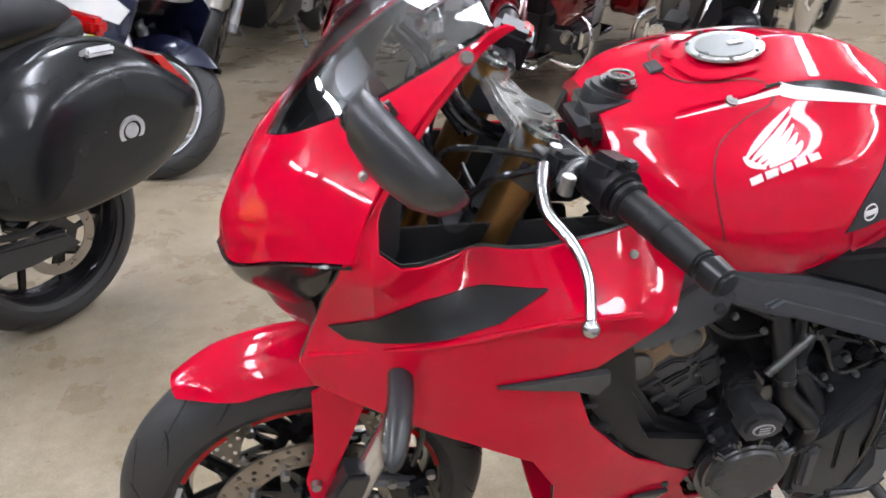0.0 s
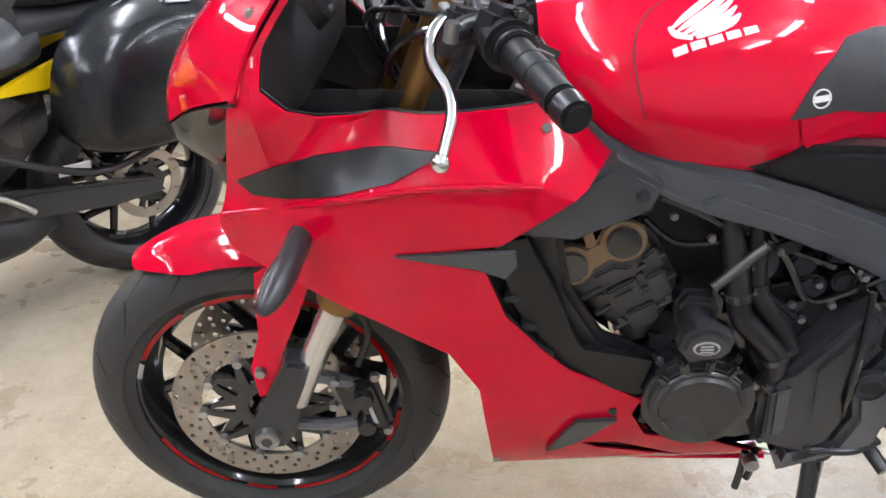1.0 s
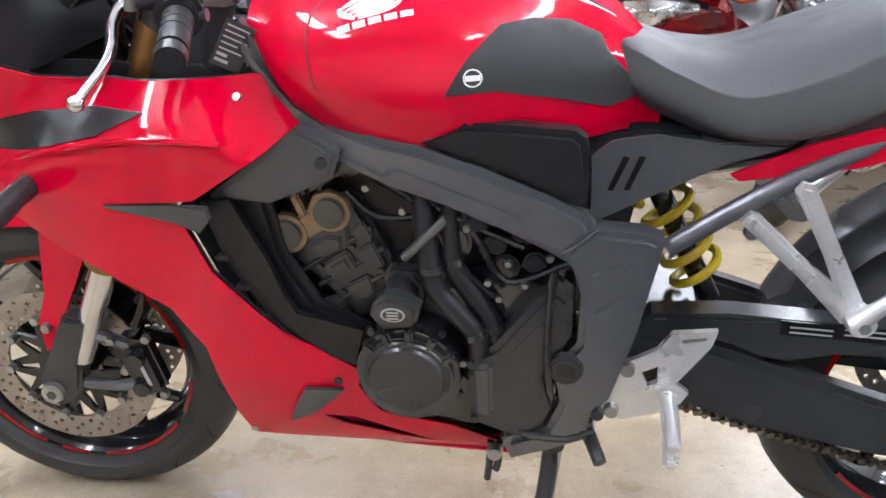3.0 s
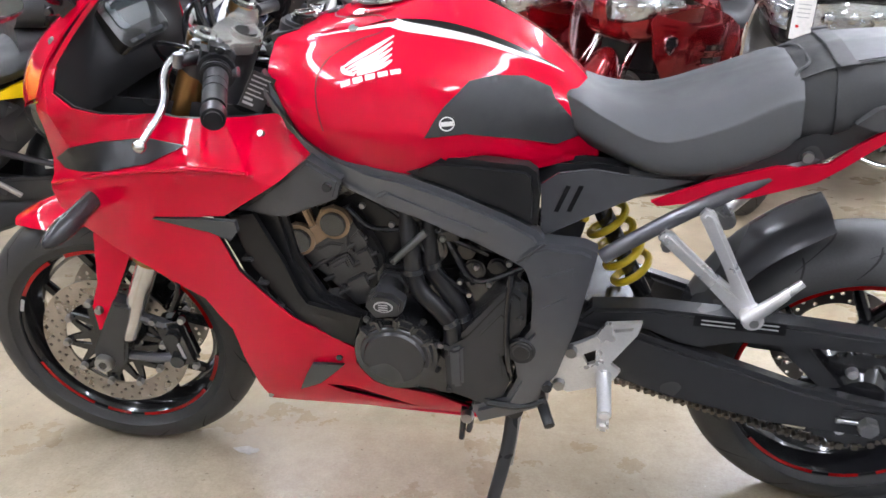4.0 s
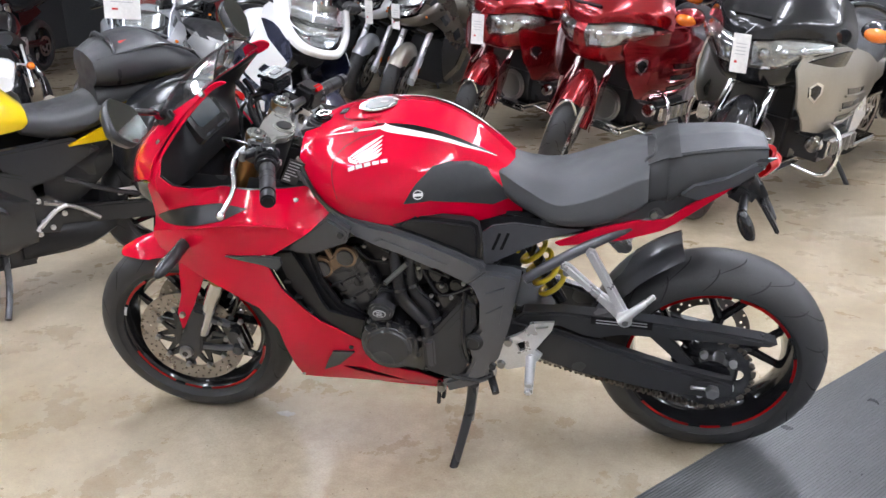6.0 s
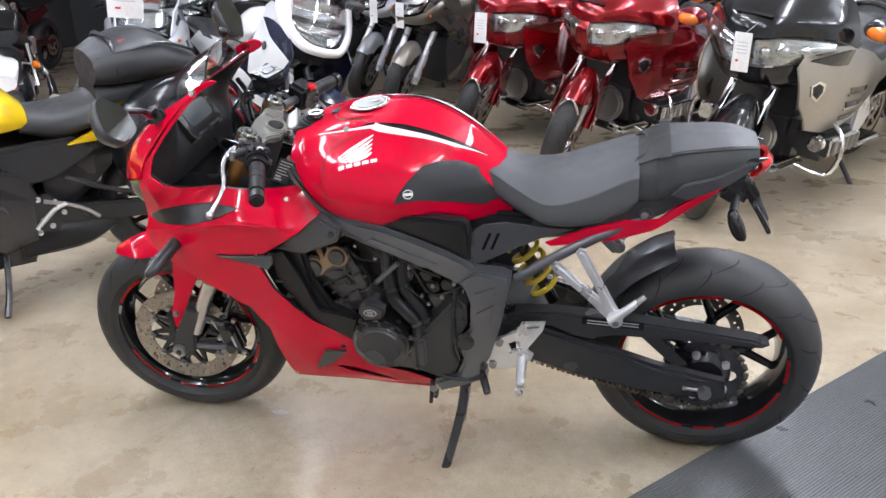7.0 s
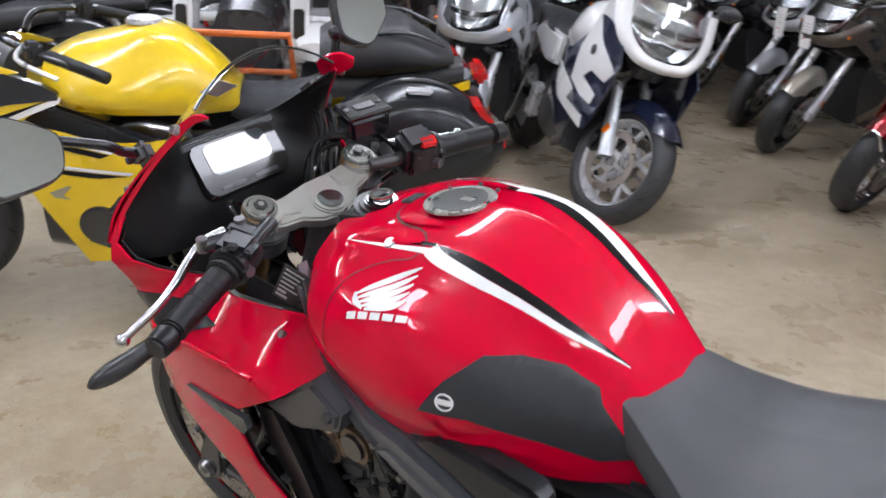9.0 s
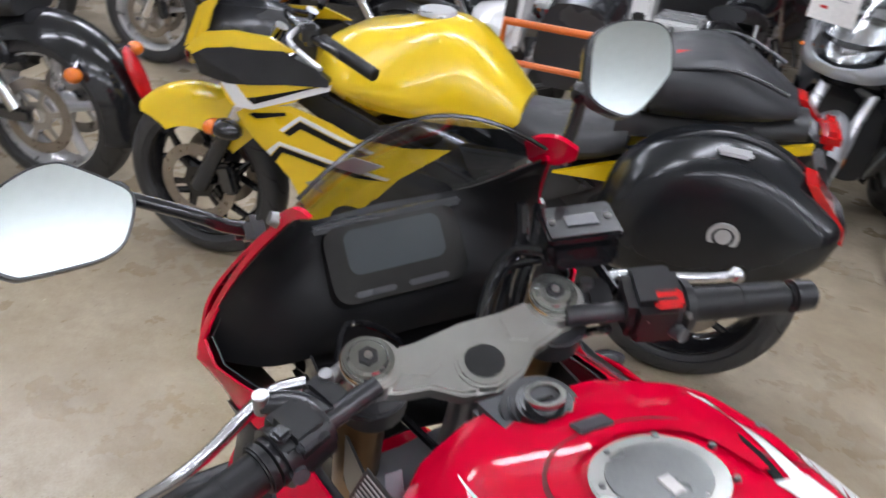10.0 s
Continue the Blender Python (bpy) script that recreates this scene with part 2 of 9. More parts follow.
def resample(poly, step):
    out = []
    for i in range(len(poly)):
        a, b = Vector(poly[i]), Vector(poly[(i + 1) % len(poly)])
        n = max(1, int((b - a).length / step))
        out += [tuple(a + (b - a) * k / n) for k in range(n)]
    return out


def sheet(outline, fn, th=0.004, step=0.02, holes=(), right=False, lift=0.0):
    """A curved panel: the (x, z) outline, filled, at y = -(fn(x, z) + lift), with thickness inwards."""
    loops = [resample(p, step) for p in (outline, *holes)]
    pts, edges = [], []
    for lp in loops:
        o = len(pts)
        pts += [Vector(q) for q in lp]
        edges += [(o + i, o + (i + 1) % len(lp)) for i in range(len(lp))]
    xs = [p[0] for p in loops[0]]
    zs = [p[1] for p in loops[0]]
    x = min(xs)
    while x < max(xs):
        z = min(zs)
        while z < max(zs):
            if inside(x, z, outline) and not any(inside(x, z, h) for h in holes):
                if min((q.x - x) ** 2 + (q.y - z) ** 2 for q in pts[:sum(map(len, loops))]) > (step * 0.45) ** 2:
                    pts.append(Vector((x, z)))
            z += step
        x += step
    vs, _, fs, *_ = delaunay_2d_cdt(pts, edges, [], 0, 1e-6)
    bm = bmesh.new()
    s = 1 if right else -1
    bv = [bm.verts.new((v.x, s * (fn(v.x, v.y) + lift), v.y)) for v in vs]
    for f in fs:
        cx = sum(vs[i].x for i in f) / 3
        cz = sum(vs[i].y for i in f) / 3
        if inside(cx, cz, outline) and not any(inside(cx, cz, h) for h in holes):
            bm.faces.new([bv[i] for i in f])
    for v in [v for v in bm.verts if not v.link_faces]:
        bm.verts.remove(v)
    if not th:
        return bm
    # inner skin and rim
    rim = [e for e in bm.edges if len(e.link_faces) == 1]
    inner = {v: bm.verts.new((v.co.x, v.co.y - s * th, v.co.z)) for v in list(bm.verts)}
    for f in list(bm.faces):
        bm.faces.new([inner[v] for v in reversed(f.verts)])
    for e in rim:
        a, b = e.verts
        bm.faces.new((a, b, inner[b], inner[a]))
    return bm


def lin(tab, v):
    """A smooth value from a table of (place, value)."""
    if v <= tab[0][0]:
        return tab[0][1]
    for (a, p), (b, q) in zip(tab, tab[1:]):
        if v <= b:
            f = (v - a) / (b - a)
            return p + (q - p) * f
    return tab[-1][1]


def soft(tab, v, d):
    return (lin(tab, v - d) + lin(tab, v) * 2 + lin(tab, v + d)) / 4


def ellipsoid(c, s, rot=(0, 0, 0), n=18):
    b2 = bmesh.new()
    bmesh.ops.create_uvsphere(b2, u_segments=n, v_segments=n // 2 + 2, radius=1)
    bmesh.ops.scale(b2, vec=s, verts=b2.verts)
    bmesh.ops.transform(b2, matrix=pose(*c, *rot), verts=b2.verts)
    return b2


def bolt(p, d, r, parent, name="bolt", material=None):
    """A round-headed screw at p that points along d."""
    d = Vector(d).normalized()
    p = Vector(p)
    bm = cyl(p - d * r * 0.6, p + d * r * 0.5, r, r * 0.82, 12)
    cyl(p + d * r * 0.3, p + d * r * 0.56, r * 0.45, r * 0.4, 6, bm=bm)
    return part(name, bm, material or BOLT, parent)

# ---- the red motorcycle ----
# own frame: x to its tail from the front axle, y to its right, z up from the tyres; it leans on its stand


def circle(cx, cz, r, n=24):
    return [(cx + r * math.cos(2 * math.pi * i / n), cz + r * math.sin(2 * math.pi * i / n)) for i in range(n)]


def tyre_bm(c, R, W, rimr):
    drop = 0.42 * W
    prof = [(rimr - 0.004, -0.40 * W), (rimr + 0.010, -0.45 * W), (rimr + (R - drop - rimr) * 0.55, -0.495 * W)]
    for i in range(15):
        a = -math.pi / 2 * 0.98 + math.pi * 0.98 * i / 14
        prof.append((R - drop * (1 - math.cos(a)), W / 2 * math.sin(a)))
    prof += [(r, -y) for r, y in reversed(prof[:3])]
    return revolve(prof, 96, c)


def tread_bm(c, R, W, n, sides=(-1, 1)):
    """Curved grooves cut across the crown."""
    bm = bmesh.new()
    drop = 0.42 * W
    for k in range(n):
        for s in sides:
            for lo, hi, sweep, off in ((0.10, 0.62, 0.30, 0.0), (0.45, 0.92, 0.16, 0.5)):
                base = 2 * math.pi * (k + off + (0.25 if s > 0 else 0)) / n
                pts = []
                for i in range(7):
                    f = i / 6
                    a = (lo + (hi - lo) * f) * math.pi / 2
                    th = base + sweep * f * f
                    wdt = 0.0022 * math.sin(math.pi * min(0.95, 0.12 + f * 0.8)) + 0.0006
                    r = R - drop * (1 - math.cos(a)) + 0.0006
                    row = []
                    for e in (-1, 1):
                        t2 = th + e * wdt / R
                        row.append(Vector((c[0] + r * math.cos(t2), c[1] + s * W / 2 * math.sin(a), c[2] + r * math.sin(t2))))
                    pts.append(row)
                vs = [[bm.verts.new(p) for p in row] for row in pts]
                for i in range(6):
                    bm.faces.new((vs[i][0], vs[i][1], vs[i + 1][1], vs[i + 1][0]))
    return bm


def rim_bm(c, rimr, W, hub):
    w = 0.43 * W
    prof = [(rimr + 0.009, -w), (rimr + 0.009, -w + 0.006), (rimr - 0.010, -w * 0.7), (rimr - 0.016, 0), (rimr - 0.010, w * 0.7),
            (rimr + 0.009, w - 0.006), (rimr + 0.009, w), (rimr - 0.006, w * 0.98), (rimr - 0.020, w * 0.6), (rimr - 0.030, 0), (rimr - 0.020, -w * 0.6), (rimr - 0.006, -w * 0.98)]
    return revolve(prof, 80, c)


def spokes(c, rimr, n, hub, W, wheel_ob, material, spread=0.30, thick=0.011, turn=0.0):
    """Hub and forked or plain spokes, each a part of the wheel."""
    part("hub", revolve([(0.016, -W * 0.36), (hub, -W * 0.36), (hub * 0.85, 0), (hub, W * 0.36), (0.016, W * 0.36)], 32, c), material, wheel_ob)
    cc = Vector(c)
    for k in range(n):
        a = 2 * math.pi * k / n + turn
        m0, m1 = hub * 0.8, rimr * 0.52
        pa = Vector((math.cos(a), 0, math.sin(a)))
        if spread:
            bm = tube([cc + pa * m0, cc + pa * m1], (thick * 1.7, thick * 1.3), 8)
            for e in (-1, 1):
                pb = Vector((math.cos(a + e * spread), 0, math.sin(a + e * spread)))
                tube([cc + pa * m1 * 0.94, cc + pb * (rimr - 0.018)], (thick * 1.15, thick * 0.95), 8, bm=bm)
        else:
            bm = tube([cc + pa * m0, cc + pa * (rimr - 0.016)], (thick * 1.5, thick), 8)
        part("spoke", bm, material, wheel_ob)


def arc_tape(c, r0, r1, y, a0, a1, n=14):
    bm = bmesh.new()
    rows = []
    for i in range(n + 1):
        a = a0 + (a1 - a0) * i / n
        rows.append([bm.verts.new((c[0] + r * math.cos(a), y, c[2] + r * math.sin(a))) for r in (r0, r1)])
    for i in range(n):
        bm.faces.new((rows[i][0], rows[i][1], rows[i + 1][1], rows[i + 1][0]))
    bmesh.ops.solidify(bm, geom=bm.faces[:], thickness=0.0008)
    return bm


def disc_bm(c, y, ro, ri, holes=54, th=0.005):
    hs = [circle(0, 0, ri, 40)]
    for i in range(holes):
        a = 2 * math.pi * i / holes
        k = (0.2, 0.62, 0.4, 0.84)[i % 4]
        hs.append(circle((ri + (ro - ri) * k) * math.cos(a), (ri + (ro - ri) * k) * math.sin(a), 0.0042, 8))
    bm = sheet(circle(0, 0, ro, 72), lambda x, z: 0.0, th, 0.03, hs)
    bmesh.ops.translate(bm, vec=(c[0], y + th / 2, c[2]), verts=bm.verts)
    return bm


def carrier_bm(c, y, ro, ri, n=10):
    """One cast spider that holds the disc at n points."""
    star, holes = [], []
    for k in range(n):
        a = 2 * math.pi * k / n
        for e, r in ((-0.5, 0.072), (-0.22, 0.096), (-0.10, ri), (0.10, ri), (0.22, 0.096)):
            star.append((r * math.cos(a + e * 2 * math.pi / n), r * math.sin(a + e * 2 * math.pi / n)))
        holes.append([(r * math.cos(a + e), r * math.sin(a + e)) for r, e in ((0.056, -0.14), (0.092, -0.035), (0.092, 0.035), (0.056, 0.14))])
    bm = sheet(star, lambda x, z: 0.0, 0.007, 0.03, holes + [circle(0, 0, 0.034, 20)])
    bmesh.ops.translate(bm, vec=(c[0], y + 0.0035, c[2]), verts=bm.verts)
    return bm


bike = empty("sport_motorcycle", pose(0, 0, -0.017, 10, 0, 0), "red faired sport motorcycle leaning on its side stand", "motorcycle")
FA, RA = (-0.004, -0.003, 0.3125), (1.452, 0.038, 0.3125)
TAPES = [(0.15, 0.95), (1.05, 1.9), (2.1, 2.65), (3.5, 4.2), (4.35, 4.6), (4.75, 5.6), (5.75, 6.1)]

fw = part("front_wheel", rim_bm(FA, 0.215, 0.100, 0.034), GLOSSBLACK, bike, "gloss black cast front wheel with red rim tape")
spokes(FA, 0.215, 5, 0.034, 0.100, fw, GLOSSBLACK, turn=0.35)
part("tyre", tyre_bm(FA, 0.294, 0.120, 0.219), RUBBER, fw, "worn black radial tyre")
tagged(part("tread_groove", tread_bm(FA, 0.294, 0.120, 15), GROOVE, fw), kind="stuff")
for s in (-1, 1):
    d = part("brake_disc", disc_bm(FA, FA[1] + s * 0.066, 0.155, 0.108, 84), DISC, fw, "drilled steel brake disc")
    part("disc_carrier", carrier_bm(FA, FA[1] + s * 0.066, 0.06, 0.110), GLOSSBLACK, fw)
    for k in range(10):
        a = 2 * math.pi * k / 10
        part("disc_button", cyl((FA[0] + 0.105 * math.cos(a), FA[1] + s * 0.060, FA[2] + 0.105 * math.sin(a)), (FA[0] + 0.105 * math.cos(a), FA[1] + s * 0.074, FA[2] + 0.105 * math.sin(a)), 0.0085, 0.007, 14), BOLT, fw)
for a0, a1 in TAPES:
    part("rim_tape", arc_tape(FA, 0.2055, 0.2135, -0.0492, a0, a1), REDLENS, fw, "red rim tape")
part("rim_tape", arc_tape(FA, 0.2055, 0.2135, -0.0492, 2.7, 2.85), WHITE_DECAL, fw, "white rim decal")

rw = part("rear_wheel", rim_bm(RA, 0.218, 0.155, 0.05), GLOSSBLACK, bike, "gloss black cast rear wheel with red rim tape")
spokes(RA, 0.218, 5, 0.05, 0.155, rw, GLOSSBLACK, turn=0.1)
part("tyre", tyre_bm(RA, 0.302, 0.172, 0.222), RUBBER, rw, "worn black wide radial tyre")
tagged(part("tread_groove", tread_bm(RA, 0.302, 0.172, 14), GROOVE, rw), kind="stuff")
for a0, a1 in TAPES:
    part("rim_tape", arc_tape(RA, 0.2085, 0.2165, RA[1] - 0.0690, a0 + 0.35, a1 + 0.35), REDLENS, rw, "red rim tape")
part("brake_disc", disc_bm(RA, RA[1] + 0.085, 0.120, 0.085, 36), DISC, rw, "drilled steel brake disc")
SY = -0.070
teeth = []
for i in range(42 * 2):
    r = 0.108 if i % 2 else 0.100
    for e in (-0.25, 0.25):
        a = 2 * math.pi * (i + e) / 84
        teeth.append((r * math.cos(a), r * math.sin(a)))
sp = sheet(teeth, lambda x, z: 0, 0.006, 0.05, [circle(0.066 * math.cos(k * 1.2566), 0.066 * math.sin(k * 1.2566), 0.018, 12) for k in range(5)] + [circle(0, 0, 0.03, 20)])
bmesh.ops.translate(sp, vec=(RA[0], SY, RA[2]), verts=sp.verts)
part("sprocket", sp, ENGINE, rw, "dark steel rear sprocket")
for k in range(5):
    a = 2 * math.pi * (k + 0.5) / 5
    bolt((RA[0] + 0.066 * math.cos(a), SY - 0.006, RA[2] + 0.066 * math.sin(a)), (0, -1, 0), 0.011, rw, "sprocket_nut", material=ALU)
part("hub_carrier", revolve([(0.02, -0.118), (0.050, -0.118), (0.070, -0.100), (0.076, -0.03), (0.02, -0.03)], 36, RA), ENGINE, rw)

# fork
TOP = 0.978
for s in (-1, 1):
    y = s * 0.105
    ax = Vector((0.348 - 0.024, 0, TOP - 0.300)).normalized()
    at = lambda k: Vector((0.027, y - 0.003, 0.3125)) + ax * (k if k < 0.5 else k - 0.0118)
    leg = part("fork_leg", cyl(at(0.275), at(0.765), 0.0265, 0.0265, 28), GOLD, bike, "gold anodised upside-down fork leg")
    part("gold_collar", cyl(at(0.255), at(0.30), 0.031, 0.031, 28, 0.003), GOLD, leg)
    part("slider_tube", cyl(at(0.06), at(0.27), 0.0205, 0.0205, 24), mat("slider_chrome", (0.62, 0.61, 0.6), 0.22, 0.9) if s < 0 else CHROME, leg, "bare steel slider tube")
    foot = prism([(-0.026, 0.285), (-0.02, 0.325), (0.022, 0.40), (0.048, 0.445), (0.090, 0.435), (0.078, 0.40), (0.06, 0.36), (0.045, 0.300), (0.02, 0.272), (-0.012, 0.268)], y - 0.024, y + 0.018, 0.006)
    part("fork_foot", foot, PLASTIC, leg, "dark grey cast fork foot")
    arm = tube([(0.02, y + s * 0.004, 0.31), (0.10, y + s * 0.004, 0.30), (0.165, y, 0.305)], 0.010, 8, bm=tube([(0.055, y, 0.405), (0.10, y, 0.395), (0.15, y, 0.375)], 0.011, 8))
    part("caliper_bracket", arm, FRAMEPAINT, leg)
    cal = box((0.145, s * 0.088, 0.335), (0.055, 0.05, 0.115), 0.012, (0, -12, 0))
    box((0.165, s * 0.115, 0.345), (0.045, 0.022, 0.10), 0.009, (0, -12, 0), bm=cal)
    for k in (0.30, 0.355):
        cyl((0.155, s * 0.115, k + 0.01), (0.155, s * 0.135, k + 0.01), 0.017, 0.014, 18, bm=cal)
    cp = part("brake_caliper", cal, GLOSSBLACK, leg, "black radial brake caliper")
    part("caliper_mark", box((0.166, s * 0.1272, 0.335), (0.006, 0.001, 0.042), 0, (0, -12, 0)), LABEL, cp)
    for px, pz in ((0.115, 0.395), (0.185, 0.290), (0.175, 0.40)):
        bolt((px, s * 0.118, pz), (0, s, 0), 0.008, cp)
    hose = tube([(0.15, s * 0.10, 0.41), (0.17, s * 0.085, 0.47), (0.14, s * 0.07, 0.55), (0.17, s * 0.05, 0.66)], 0.0055, 8, 18)
    part("brake_hose", hose, GLOSSBLACK, leg)
    part("axle_nut", cyl((0.0, y + s * 0.02, 0.300), (0.0, y + s * 0.036, 0.300), 0.021, 0.018, 20, 0.002), BOLT, leg)
    part("axle_core", cyl((0.0, y + s * 0.034, 0.300), (0.0, y + s * 0.0375, 0.300), 0.009, 0.009, 6), ENGINE, leg)
    part("fork_cap", cyl(at(0.755), at(0.7705), 0.0262, 0.0255, 28, 0.002), GUNMETAL, leg)
    part("cap_ring", cyl(at(0.768), at(0.7735), 0.0225, 0.0175, 28, 0.001), GUNMETAL, leg)
    part("cap_adjuster", cyl(at(0.771), at(0.776), 0.011, 0.010, 6), ENGINE, leg)
    part("adjuster_slot", cyl(at(0.774), at(0.7775), 0.0045, 0.004, 12), STEEL, leg)
part("axle", cyl((0, -0.11, 0.3), (0, 0.11, 0.3), 0.014), STEEL, bike)
for o in bike.children_recursive:
    if o.name.split(".")[0] in ("axle", "fork_foot", "caliper_bracket", "brake_caliper", "caliper_mark", "bolt", "axle_nut", "axle_core", "brake_hose"):
        for v in o.data.vertices:
            v.co += Vector((0.004, -0.003, 0.0125))

# top and bottom clamps
clamp = [(0.326, 0), (0.330, 0.05), (0.328, 0.085), (0.335, 0.122), (0.362, 0.122), (0.378, 0.09), (0.384, 0.06), (0.404, 0.034), (0.412, 0)]
cl = [(x, y) for x, y in clamp] + [(x, -y) for x, y in reversed(clamp[1:-1])]
bm = prism(cl, -0.011, 0.011, 0.004)
bmesh.ops.transform(bm, matrix=Matrix(((1, 0, 0, 0), (0, 0, 1, 0), (0, -1, 0, 0), (0, 0, 0, 1))), verts=bm.verts)
bmesh.ops.rotate(bm, cent=(0.35, 0, 0), matrix=Euler((0, radians(24), 0)).to_matrix(), verts=bm.verts)
bmesh.ops.translate(bm, vec=(0, 0, 0.966), verts=bm.verts)
tc = part("top_clamp", bm, ALUPAINT, bike, "champagne silver triple clamp")
for s in (-1, 1):
    fb = prism([(0.339, s * 0.040), (0.338, s * 0.078), (0.360, s * 0.086), (0.374, s * 0.056), (0.366, s * 0.038)], 0.009, 0.0135, 0.0015)
    bmesh.ops.transform(fb, matrix=Matrix(((1, 0, 0, 0), (0, 0, 1, 0), (0, 1, 0, 0), (0, 0, 0, 1))), verts=fb.verts)
    bmesh.ops.recalc_face_normals(fb, faces=fb.faces)
    bmesh.ops.rotate(fb, cent=(0.35, 0, 0), matrix=Euler((0, radians(24), 0)).to_matrix(), verts=fb.verts)
    bmesh.ops.translate(fb, vec=(0, 0, 0.966), verts=fb.verts)
    part("clamp_facet", fb, ALUPAINT, tc)
part("stem_nut", cyl((0.374, 0, 0.945), (0.384, 0, 0.969), 0.031, 0.029, 28, 0.003), ALUPAINT, tc)
part("stem_hole", cyl((0.3838, 0, 0.9680), (0.3846, 0, 0.9705), 0.020, 0.020, 24), GLOSSBLACK, tc)
for s in (-1, 1):
    cx = Vector((0.348 - 0.024, 0, TOP - 0.300)).normalized()
    c0 = Vector((0.024, s * 0.105, 0.300))
    part("clamp_ring", cyl(c0 + cx * 0.738, c0 + cx * 0.7665, 0.0305, 0.0298, 32, 0.003), ALUPAINT, tc)
lower = prism(cl, -0.016, 0.016, 0.004)
bmesh.ops.transform(lower, matrix=Matrix(((1, 0, 0, 0), (0, 0, 1, 0), (0, -1, 0, 0), (0, 0, 0, 1))), verts=lower.verts)
bmesh.ops.rotate(lower, cent=(0.35, 0, 0), matrix=Euler((0, radians(24), 0)).to_matrix(), verts=lower.verts)
bmesh.ops.translate(lower, vec=(-0.105, 0, 0.745), verts=lower.verts)
part("bottom_clamp", lower, FRAMEPAINT, bike)
part("steering_stem", cyl((0.28, 0, 0.74), (0.382, 0, 0.955), 0.026), FRAMEPAINT, bike)
key = part("ignition_lock", cyl((0.458, 0.008, 0.925), (0.466, 0.008, 0.974), 0.027, 0.025, 24, 0.003), GLOSSBLACK, bike, "round black ignition lock")
part("lock_ring", revolve([(0.013, 0), (0.018, 0), (0.018, 0.003), (0.013, 0.003)], 28), GUNMETAL, key).matrix_basis = pose(0.4665, 0.008, 0.9775, 90, 0, 0)
part("lock_face", cyl((0.466, 0.008, 0.972), (0.467, 0.008, 0.976), 0.0135, 0.0135, 24), ENGINEGREY, key)
part("key_slot", box((0.467, 0.008, 0.9765), (0.003, 0.014, 0.002), 0), GLOSSBLACK, key)
part("lock_collar", cyl((0.446, 0.010, 0.915), (0.459, 0.010, 0.964), 0.040, 0.036, 28, 0.006), PLASTIC, bike)
part("lock_shroud", box((0.448, 0.004, 0.930), (0.090, 0.105, 0.05), 0.016, (0, -12, 0)), PLASTIC, bike)

